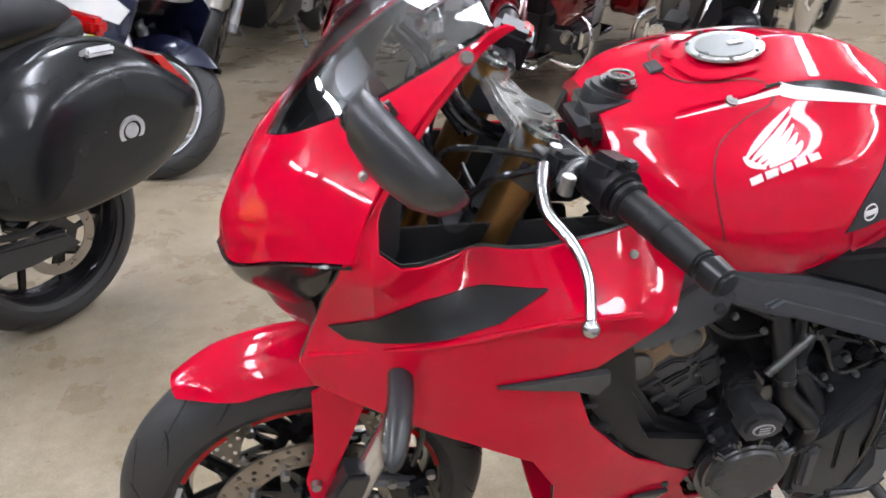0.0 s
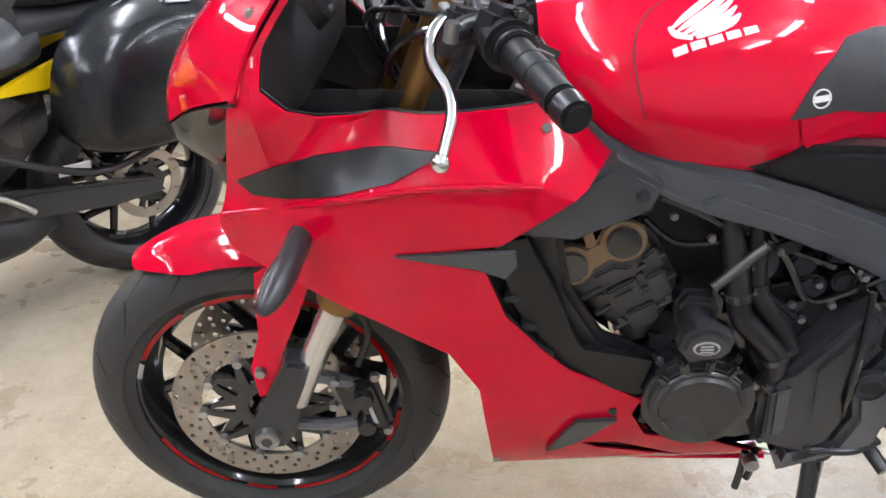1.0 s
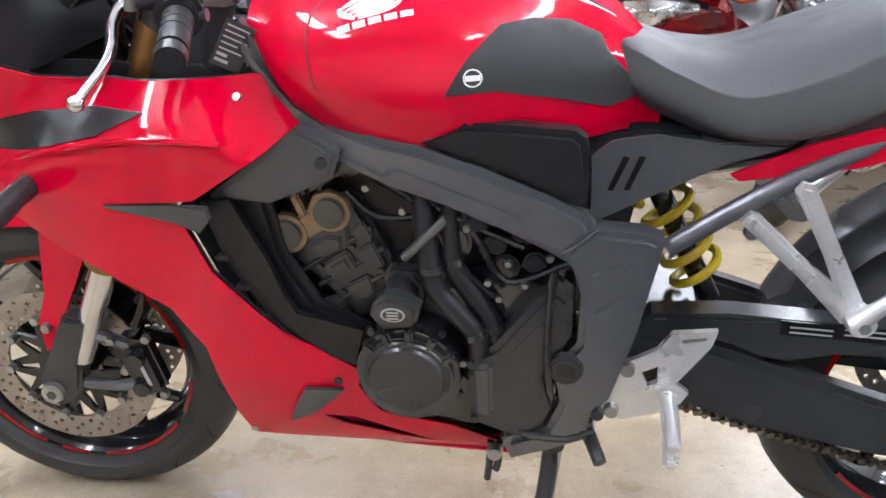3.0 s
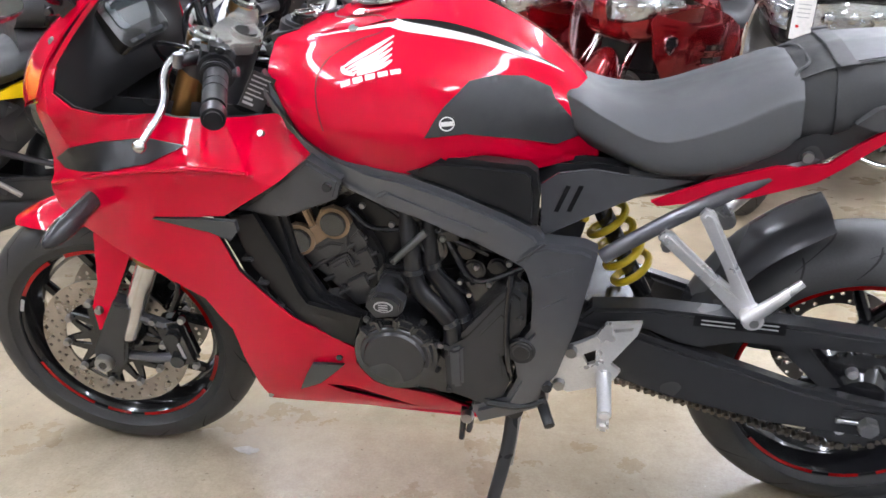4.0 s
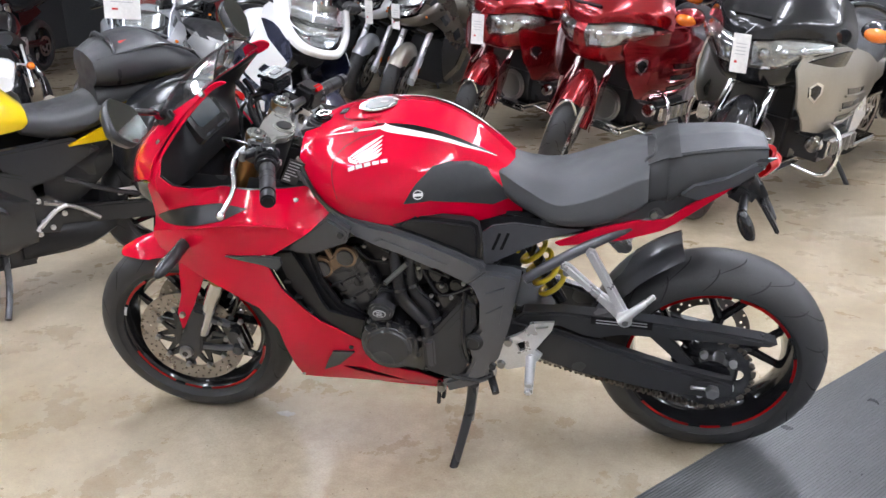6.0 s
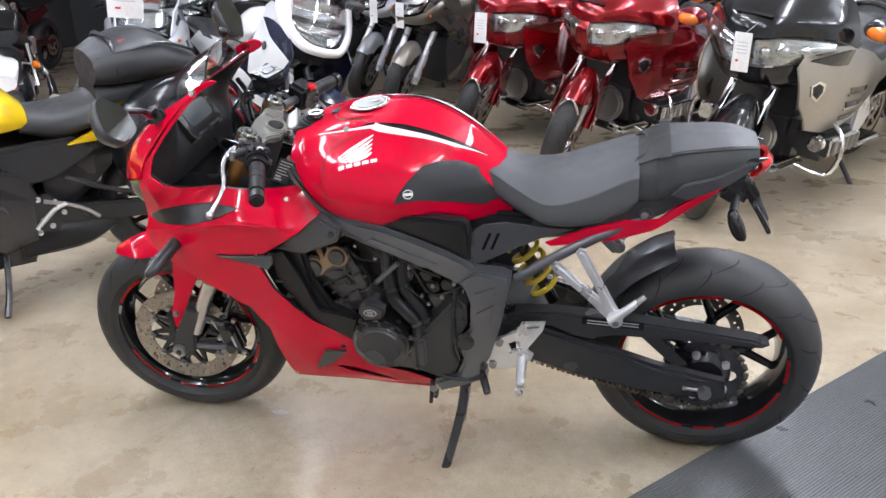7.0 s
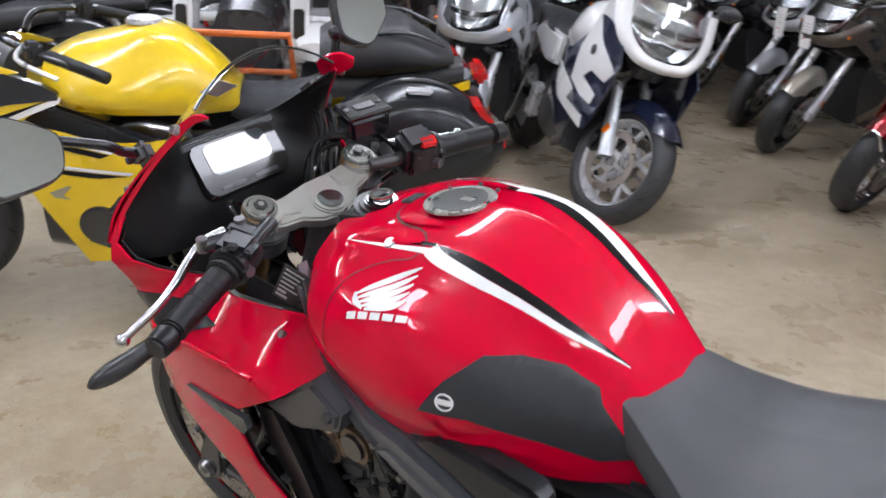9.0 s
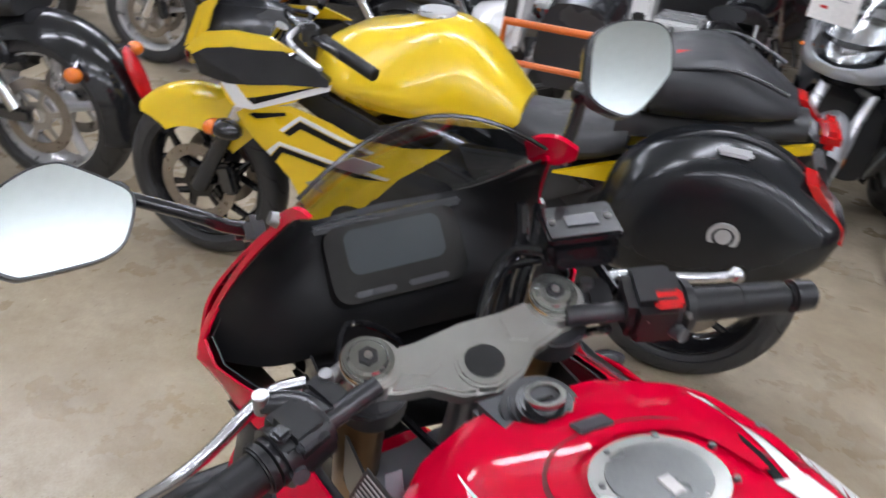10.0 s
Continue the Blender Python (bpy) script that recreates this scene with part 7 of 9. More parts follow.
    part("case_lip", tube([(1.26, s * 0.30, 0.66), (1.32, s * 0.30, 0.815), (1.46, s * 0.30, 0.902), (1.62, s * 0.30, 0.885), (1.77, s * 0.30, 0.768)], 0.008, 8, 24), PLASTIC, cs)
part("nose", patch([[(-0.155, 0, 0.72), (-0.13, 0.07, 0.725), (-0.07, 0.13, 0.74)], [(-0.14, 0, 0.80), (-0.12, 0.08, 0.805), (-0.05, 0.145, 0.82)], [(-0.075, 0, 0.90), (-0.06, 0.08, 0.905), (-0.01, 0.14, 0.92)]], 10, 10, 0.006), YELLOW, yb, "yellow nose fairing")
part("headlight", patch([[(-0.165, 0, 0.735), (-0.145, 0.06, 0.738), (-0.09, 0.12, 0.75)], [(-0.155, 0, 0.795), (-0.135, 0.065, 0.80), (-0.075, 0.13, 0.81)]], 6, 10, 0.006), SMOKE, yb)
part("windscreen", patch([[(-0.075, 0, 0.90), (-0.06, 0.08, 0.905), (-0.01, 0.13, 0.92)], [(0.0, 0, 1.02), (0.01, 0.08, 1.01), (0.05, 0.13, 0.985)], [(0.06, 0, 1.08), (0.07, 0.06, 1.07), (0.09, 0.10, 1.045)]], 8, 10, 0.003), SMOKE, yb)
part("inner_panel", skin([(-0.05, [(0.10, 0.74), (0.13, 0.80), (0.10, 0.90), (0, 0.93)]), (0.12, [(0.12, 0.72), (0.15, 0.80), (0.11, 0.90), (0, 0.93)]), (0.24, [(0.08, 0.74), (0.10, 0.8), (0.08, 0.86), (0, 0.88)])], 8, 8), PLASTIC, yb)
part("fuel_tank", skin([(0.36, [(0.10, 0.77), (0.135, 0.80), (0.12, 0.845), (0.06, 0.880), (0, 0.885)]), (0.44, [(0.17, 0.745), (0.21, 0.79), (0.178, 0.848), (0.10, 0.915), (0, 0.925)]), (0.56, [(0.19, 0.735), (0.228, 0.79), (0.188, 0.860), (0.11, 0.940), (0, 0.960)]), (0.68, [(0.18, 0.73), (0.212, 0.79), (0.178, 0.875), (0.11, 0.968), (0, 0.992)]), (0.78, [(0.165, 0.73), (0.188, 0.79), (0.165, 0.875), (0.10, 0.950), (0, 0.972)]), (0.87, [(0.14, 0.73), (0.155, 0.775), (0.135, 0.840), (0.08, 0.885), (0, 0.895)]), (0.96, [(0.10, 0.73), (0.11, 0.75), (0.09, 0.785), (0.05, 0.80), (0, 0.805)])], 40, 22), YELLOW, yb, "yellow fuel tank")
part("filler_cap", cyl((0.66, 0, 0.984), (0.66, 0, 0.998), 0.058, 0.055, 28, 0.003), ALU, yb)
part("rider_seat", skin([(0.93, [(0.08, 0.70), (0.11, 0.72), (0.09, 0.765), (0.05, 0.785), (0, 0.79)]), (1.05, [(0.13, 0.68), (0.16, 0.71), (0.14, 0.755), (0.07, 0.775), (0, 0.775)]), (1.18, [(0.13, 0.70), (0.165, 0.73), (0.14, 0.775), (0.07, 0.795), (0, 0.80)]), (1.26, [(0.11, 0.73), (0.14, 0.76), (0.12, 0.81), (0.06, 0.84), (0, 0.845)])], 16, 12), SEATSIDE, yb, "black vinyl seat")
part("passenger_seat", skin([(1.22, [(0.10, 0.77), (0.13, 0.79), (0.11, 0.85), (0.05, 0.865), (0, 0.865)]), (1.45, [(0.09, 0.80), (0.12, 0.82), (0.10, 0.87), (0.05, 0.885), (0, 0.885)]), (1.70, [(0.06, 0.84), (0.08, 0.85), (0.07, 0.885), (0.03, 0.895), (0, 0.895)])], 14, 10), SEATSIDE, yb)
part("engine_block", skin([(0.32, [(0.10, 0.24), (0.18, 0.30), (0.18, 0.55), (0, 0.58)]), (0.60, [(0.12, 0.20), (0.20, 0.28), (0.19, 0.58), (0, 0.64)]), (0.92, [(0.10, 0.24), (0.17, 0.30), (0.15, 0.52), (0, 0.56)])], 10, 10), ENGINE, yb)
for k in range(3):
    part("engine_cover", cyl((0.50 + 0.14 * k, -0.17, 0.36 + 0.03 * k), (0.50 + 0.14 * k, -0.225, 0.36 + 0.03 * k), 0.075 - 0.012 * k, 0.065 - 0.012 * k, 28, 0.006), ENGINE, yb)
part("rear_hugger", skin([(0.98, [(0.07, 0.34), (0.10, 0.42), (0.09, 0.58), (0, 0.62)]), (1.12, [(0.08, 0.40), (0.11, 0.48), (0.09, 0.62), (0, 0.66)]), (1.26, [(0.08, 0.52), (0.10, 0.58), (0.08, 0.66), (0, 0.69)])], 8, 10), PLASTIC, yb, "black inner rear guard")
part("exhaust_box", skin([(0.86, [(0.08, 0.18), (0.15, 0.22), (0.13, 0.33), (0, 0.35)]), (1.10, [(0.09, 0.19), (0.16, 0.23), (0.13, 0.33), (0, 0.35)]), (1.24, [(0.06, 0.24), (0.11, 0.26), (0.09, 0.31), (0, 0.32)])], 8, 10), DARKPLASTIC, yb, "black exhaust box below the swingarm")
part("silencer", box((0.78, 0, 0.22), (0.32, 0.26, 0.12), 0.03), PLASTIC, yb)
part("tail_light", box((1.76, 0, 0.855), (0.05, 0.16, 0.05), 0.014), REDLENS, yb, "red tail light")
part("plate_hanger", box((1.80, 0, 0.66), (0.03, 0.15, 0.26), 0.008, (0, -20, 0)), PLASTIC, yb)
part("number_plate", box((1.30, -0.125, 0.415), (0.09, 0.004, 0.03), 0), WHITE_DECAL, yb, "white swingarm label")
part("side_stand", tube([(0.80, -0.10, 0.28), (0.78, -0.20, 0.14), (0.74, -0.30, 0.045)], 0.013, 8, 8), PLASTIC, yb)
# luggage strapped over the passenger seat
bag = empty("tail_bag", pose(-1.80, 0.06, 0, 0, 0, heading(-0.66, -0.75)) @ pose(0, 0, 0, 7, 0, 0), "black fabric tail bag strapped on the yellow motorcycle", "bag")
part("bag_body", skin([(1.22, [(0.10, 0.86), (0.15, 0.90), (0.12, 0.96), (0, 0.975)]), (1.32, [(0.14, 0.865), (0.20, 0.91), (0.17, 1.00), (0, 1.03)]), (1.46, [(0.15, 0.88), (0.21, 0.93), (0.17, 1.02), (0, 1.045)]), (1.58, [(0.12, 0.89), (0.17, 0.92), (0.13, 0.97), (0, 0.985)]), (1.66, [(0.08, 0.90), (0.10, 0.91), (0.08, 0.93), (0, 0.935)])], 22, 14), BAG, bag)
part("bag_zip", tube([(1.24, -0.125, 0.965), (1.34, -0.175, 1.0), (1.48, -0.18, 1.022), (1.62, -0.145, 0.975)], 0.006, 8, 20), PLASTIC, bag)
part("bag_zip", tube([(1.24, 0.125, 0.965), (1.34, 0.175, 1.0), (1.48, 0.18, 1.022), (1.62, 0.145, 0.975)], 0.006, 8, 20), PLASTIC, bag)
part("bag_patch", box((1.40, -0.1745, 0.985), (0.05, 0.004, 0.022), 0.001, (42, 4, 0)), TAGRED, bag, "red patch")
part("bag_patch", box((1.36, -0.100, 1.026), (0.05, 0.02, 0.003), 0.001, (18, -8, 0)), TAGRED, bag, "red patch")
part("bag_strap", tube([(1.30, -0.16, 0.88), (1.30, -0.19, 0.93), (1.30, -0.12, 1.018), (1.30, 0, 1.03), (1.30, 0.12, 1.018), (1.30, 0.19, 0.93), (1.30, 0.16, 0.88)], 0.009, 6, 24), PLASTIC, bag)


def steered(dx, r, turn, lean):
    """A front end turned to the left about its raked head, lowered so that its tyre meets the floor."""
    m = Matrix.Translation((dx + 0.065, 0, r)) @ Matrix.Rotation(radians(turn), 4, Vector((0.485, 0, 0.875))) @ Matrix.Translation((-0.065, 0, -r))
    tilt = Matrix.Rotation(radians(lean), 4, "X") @ m
    low = min((tilt @ Vector(((r - 0.06) * math.cos(a), 0, r + (r - 0.06) * math.sin(a)))).z for a in [k * 0.1 for k in range(63)]) - 0.06
    return Matrix.Translation((0, 0, -low)) @ m


# -- full-dress tourers --
def tourer(paint, panel, label):
    e = empty("touring_motorcycle", Matrix(), label, "motorcycle", "motorcycles on show")
    F, R2 = (0.0, 0, 0.315), (1.69, 0, 0.315)
    turned = steered(-0.08, 0.315, 28, 9)
    wheel(e, "rear_wheel", R2, 0.315, 0.18, 0.225, CHROME, 9, 0.0, 0.15, 0.009)
    before = set(e.children)
    wheel(e, "front_wheel", F, 0.315, 0.135, 0.225, CHROME, 9, 0.0, 0.15, 0.009)
    fork_legs(e, 0.098, 0.02, 0.315, 0.26, 0.80, 0.022, CHROME, paint)
    fd = part("front_fender", arc_fender(F, 0.352, 0.095, 138, 28, 0.13), paint, e, "painted front fender with chrome tip")
    part("fender_trim", tube([(-0.262 + 0.004 * abs(v) ** 2, v * 0.030, 0.550 - 0.018 * v * v) for v in (-2, -1, 0, 1, 2)], 0.009, 8, 12), CHROME, fd)
    for s in (-1, 1):
        rt = s > 0
        part("fender_skirt", sheet([(-0.06, 0.61), (0.04, 0.655), (0.15, 0.650), (0.235, 0.60), (0.175, 0.46), (0.11, 0.35), (0.04, 0.300), (0.005, 0.33), (0.0, 0.44)], lambda x, z: 0.105 + (0.65 - z) * 0.12, 0.006, 0.03, (), rt), paint, fd)
    for o in set(e.children) - before:
        o.matrix_basis = turned @ o.matrix_basis
    for s in (-1, 1):
        rt = s > 0
        # lamp, lower panel, engine, bars
        hl2 = part("headlight", patch([[(-0.035, s * 0.035, 0.905), (0.015, s * 0.14, 0.925), (0.10, s * 0.24, 0.935), (0.20, s * 0.325, 0.925)], [(-0.060, s * 0.035, 0.850), (-0.015, s * 0.15, 0.860), (0.075, s * 0.265, 0.880), (0.20, s * 0.345, 0.895)], [(-0.030, s * 0.045, 0.775), (0.02, s * 0.15, 0.785), (0.10, s * 0.25, 0.830), (0.20, s * 0.34, 0.880)]], 8, 14, 0.008, False), CLEAR, e, "clear twin headlight lens")
        part("lamp_bowl", patch([[(-0.010, s * 0.040, 0.895), (0.035, s * 0.14, 0.915), (0.115, s * 0.24, 0.922), (0.205, s * 0.315, 0.918)], [(0.0, s * 0.04, 0.845), (0.04, s * 0.15, 0.855), (0.12, s * 0.255, 0.875), (0.21, s * 0.33, 0.893)], [(-0.005, s * 0.05, 0.785), (0.045, s * 0.15, 0.795), (0.12, s * 0.24, 0.838), (0.21, s * 0.325, 0.882)]], 10, 22, 0.004, False), REFLECTOR, hl2)
        for k in range(3):
            part("lamp_bulb", ellipsoid((0.02 + 0.045 * k, s * (0.085 + 0.075 * k), 0.845 + 0.014 * k), (0.022, 0.028, 0.030)), REFLECTOR, hl2)
        LP = [(0.06, 0.80), (0.12, 0.875), (0.26, 0.895), (0.48, 0.885), (0.72, 0.83), (0.92, 0.76), (1.00, 0.64), (0.95, 0.53), (0.70, 0.47), (0.38, 0.455), (0.21, 0.49), (0.11, 0.62)]
        lw = lambda x, z: soft([(0.05, 0.24), (0.12, 0.295), (0.28, 0.350), (0.60, 0.370), (0.95, 0.31)], x, 0.06) * soft([(0.4, 0.80), (0.55, 0.97), (0.70, 1.0), (0.80, 0.97), (0.90, 0.86)], z, 0.03)
        lp = part("lower_cowl", sheet(LP, lw, 0.01, 0.035, (), rt), panel, e, "painted lower side cowl with vents")
        for k in range(3):
            part("cowl_vent", sheet([(0.46, 0.690 - 0.075 * k), (0.70, 0.672 - 0.065 * k), (0.70, 0.645 - 0.065 * k), (0.48, 0.658 - 0.075 * k)], lw, 0.004, 0.03, (), rt, 0.005), GLOSSBLACK if k != 1 else PLASTIC, lp)
            part("vent_lip", tube([(x, s * (lw(x, z) + 0.008), z) for x, z in ((0.45, 0.652 - 0.075 * k), (0.58, 0.646 - 0.07 * k), (0.72, 0.640 - 0.065 * k))], 0.006, 6, 8), panel, lp)
        part("cowl_badge", sheet([(0.135, 0.720), (0.175, 0.745), (0.215, 0.730), (0.220, 0.690), (0.185, 0.640), (0.145, 0.670)], lw, 0.006, 0.02, (), rt, 0.006), CHROME, lp, "chrome shield badge")
        part("badge_inlay", sheet([(0.145, 0.715), (0.175, 0.732), (0.202, 0.720), (0.205, 0.692), (0.182, 0.658), (0.155, 0.678)], lw, 0.004, 0.02, (), rt, 0.008), GLOSSBLACK, lp)
        en = part("cylinder_head", box((0.56, s * 0.27, 0.375), (0.36, 0.18, 0.15), 0.03), ENGINEGREY, e, "grey flat-six cylinder bank")
        part("head_cover", box((0.57, s * 0.365, 0.385), (0.34, 0.03, 0.10), 0.012), CHROME, en)
        for k in range(5):
            part("cover_rib", box((0.44 + 0.065 * k, s * 0.384, 0.385), (0.012, 0.012, 0.085), 0.003), STEEL, en)
        part("crash_bar", tube([(0.34, s * 0.24, 0.27), (0.38, s * 0.38, 0.25), (0.40, s * 0.425, 0.34), (0.41, s * 0.41, 0.45), (0.44, s * 0.34, 0.50)], 0.013, 12, 24), CHROME, e, "chrome crash bar")
        part("fog_lamp", cyl((0.38, s * 0.31, 0.40), (0.345, s * 0.31, 0.40), 0.045, 0.040, 24, 0.005), CHROME, e)
        part("fog_lens", cyl((0.347, s * 0.31, 0.40), (0.341, s * 0.31, 0.40), 0.036, 0.034, 24), CLEAR, e)
        mh = part("mirror_housing", ellipsoid((0.34, s * 0.47, 1.00), (0.09, 0.085, 0.055), (0, 0, s * 20)), paint, e, "painted mirror housing with orange indicator")
        part("indicator_lens", ellipsoid((0.295, s * 0.475, 0.992), (0.065, 0.062, 0.038), (0, 0, s * 20)), ORANGE, mh)
        part("handlebar", tube([(0.52, s * 0.10, 1.02), (0.56, s * 0.30, 1.08), (0.74, s * 0.40, 1.02)], 0.015, 8, 12), GLOSSBLACK, e)
        part("saddlebag", skin([(1.42, [(0.0, 0.40), (0.055, 0.42), (0.07, 0.62), (0, 0.64)]), (1.55, [(0.0, 0.34), (0.10, 0.36), (0.11, 0.64), (0, 0.68)]), (2.05, [(0.0, 0.36), (0.10, 0.40), (0.10, 0.64), (0, 0.68)]), (2.20, [(0.0, 0.45), (0.07, 0.48), (0.07, 0.60), (0, 0.63)])], 14, 10), paint, e, "painted saddlebag").matrix_basis = pose(0, s * 0.32, 0)
        part("board", box((0.95, s * 0.30, 0.33), (0.32, 0.13, 0.03), 0.008), CHROME, e)
        part("side_panel", prism([(0.90, 0.72), (1.35, 0.74), (1.40, 0.60), (1.05, 0.48), (0.92, 0.52)], min(s * 0.14, s * 0.22), max(s * 0.14, s * 0.22), 0.02), panel, e)
        part("side_chrome", prism([(0.80, 0.52), (0.92, 0.60), (1.02, 0.46), (0.92, 0.36), (0.80, 0.38)], min(s * 0.24, s * 0.31), max(s * 0.24, s * 0.31), 0.015), ALU, e)
    fa = part("front_fairing", patch([[(-0.050, 0, 0.905), (-0.028, 0.10, 0.920), (0.06, 0.20, 0.940), (0.20, 0.33, 0.935), (0.34, 0.385, 0.90)], [(-0.025, 0, 1.00), (0.0, 0.11, 1.005), (0.09, 0.22, 1.01), (0.23, 0.325, 1.00), (0.38, 0.36, 0.97)], [(0.07, 0, 1.10), (0.09, 0.11, 1.10), (0.17, 0.21, 1.09), (0.29, 0.28, 1.07), (0.42, 0.31, 1.04)], [(0.20, 0, 1.18), (0.21, 0.11, 1.17), (0.27, 0.19, 1.15), (0.36, 0.24, 1.12), (0.46, 0.27, 1.08)]], 20, 26, 0.008), paint, e, "painted front fairing")
    part("chin_panel", patch([[(-0.040, 0, 0.775), (0.02, 0.12, 0.775), (0.10, 0.25, 0.825), (0.24, 0.36, 0.885), (0.34, 0.375, 0.89)], [(0.00, 0, 0.70), (0.06, 0.12, 0.70), (0.15, 0.22, 0.73), (0.28, 0.30, 0.76), (0.40, 0.33, 0.78)], [(0.10, 0, 0.66), (0.13, 0.10, 0.66), (0.20, 0.18, 0.68), (0.30, 0.24, 0.70), (0.42, 0.27, 0.72)]], 12, 20, 0.006), paint, e)
    part("lamp_bridge", patch([[(-0.050, 0, 0.905), (-0.038, 0.038, 0.907)], [(-0.066, 0, 0.850), (-0.058, 0.038, 0.850)], [(-0.040, 0, 0.775), (-0.032, 0.046, 0.775)]], 8, 6, 0.006), paint, e)
    part("nose_slot", box((-0.015, 0, 1.015), (0.02, 0.20, 0.006), 0.002, (0, -35, 0)), GLOSSBLACK, e)
    part("nose_script", box((-0.030, 0, 0.972), (0.003, 0.09, 0.012), 0, (0, -20, 0)), LABEL, e)
    part("windshield", patch([[(0.18, 0, 1.17), (0.21, 0.15, 1.16), (0.34, 0.26, 1.12)], [(0.32, 0, 1.36), (0.34, 0.16, 1.34), (0.42, 0.24, 1.28)], [(0.42, 0, 1.48), (0.43, 0.13, 1.46), (0.47, 0.19, 1.42)]], 8, 12, 0.004), CLEAR, e)
    part("inner_fairing", skin([(0.14, [(0.10, 0.78), (0.22, 0.86), (0.18, 1.06), (0, 1.10)]), (0.35, [(0.14, 0.74), (0.30, 0.84), (0.24, 1.05), (0, 1.10)]), (0.50, [(0.14, 0.74), (0.26, 0.82), (0.20, 1.0), (0, 1.03)])], 8, 10), PLASTIC, e)
    part("engine_block", box((0.62, 0, 0.38), (0.50, 0.36, 0.28), 0.04), ENGINEGREY, e)
    part("front_cover", cyl((0.36, 0, 0.36), (0.33, 0, 0.36), 0.12, 0.10, 32, 0.01), STEEL, e)
    part("radiator", box((0.31, 0, 0.60), (0.03, 0.36, 0.20), 0.008, (0, -8, 0)), PLASTIC, e)
    part("belly_guard", box((0.42, 0, 0.235), (0.30, 0.40, 0.05), 0.02), CHROME, e)
    part("tank_cover", skin([(0.62, [(0.12, 0.74), (0.19, 0.82), (0.15, 0.93), (0, 0.96)]), (0.85, [(0.14, 0.72), (0.20, 0.80), (0.16, 0.91), (0, 0.94)]), (1.05, [(0.12, 0.68), (0.16, 0.74), (0.12, 0.80), (0, 0.82)])], 12, 10), paint, e)
    part("rider_seat", skin([(0.98, [(0.12, 0.68), (0.17, 0.72), (0.13, 0.79), (0, 0.80)]), (1.20, [(0.16, 0.66), (0.22, 0.70), (0.18, 0.77), (0, 0.78)]), (1.38, [(0.16, 0.70), (0.22, 0.78), (0.18, 0.90), (0, 0.92)]), (1.70, [(0.15, 0.72), (0.21, 0.80), (0.17, 0.87), (0, 0.88)]), (1.80, [(0.12, 0.78), (0.20, 0.95), (0.16, 1.10), (0, 1.12)])], 18, 12), SEATSIDE, e, "black vinyl seat")
    part("trunk", skin([(1.80, [(0.20, 0.80), (0.30, 0.86), (0.28, 1.06), (0, 1.12)]), (2.05, [(0.22, 0.76), (0.32, 0.84), (0.30, 1.04), (0, 1.10)]), (2.30, [(0.16, 0.80), (0.24, 0.86), (0.22, 0.98), (0, 1.02)])], 12, 10), paint, e, "painted top trunk")
    part("rear_frame", box((1.45, 0, 0.55), (0.9, 0.36, 0.24), 0.05), ENGINE, e)
    part("side_stand", tube([(0.95, -0.18, 0.26), (0.98, -0.30, 0.10), (1.00, -0.36, 0.02), (1.06, -0.40, 0.012)], 0.014, 8, 10), PLASTIC, e)
    part("center_stand", tube([(1.05, 0, 0.25), (1.02, 0.06, 0.1), (1.02, 0.10, 0.012)], 0.014, 8, 8), PLASTIC, e)
    return e


TH = heading(-0.56, -0.828)
t1 = tourer(DARKRED, DARKRED, "glossy candy red full-dress touring motorcycle with chrome trim")
t1.matrix_basis = pose(0.87, 3.075, 0, 0, 0, TH) @ pose(0, 0, 0, 9, 0, 0)
copy_thing(t1, pose(0.18, 3.805, 0, 0, 0, TH) @ pose(0, 0, 0, 9, 0, 0))
t3 = tourer(GLOSSBLACK, CHAMP, "black touring motorcycle with champagne side cowls and chrome")
t3.matrix_basis = pose(1.66, 2.22, 0, 0, 0, TH) @ pose(0, 0, 0, 9, 0, 0)


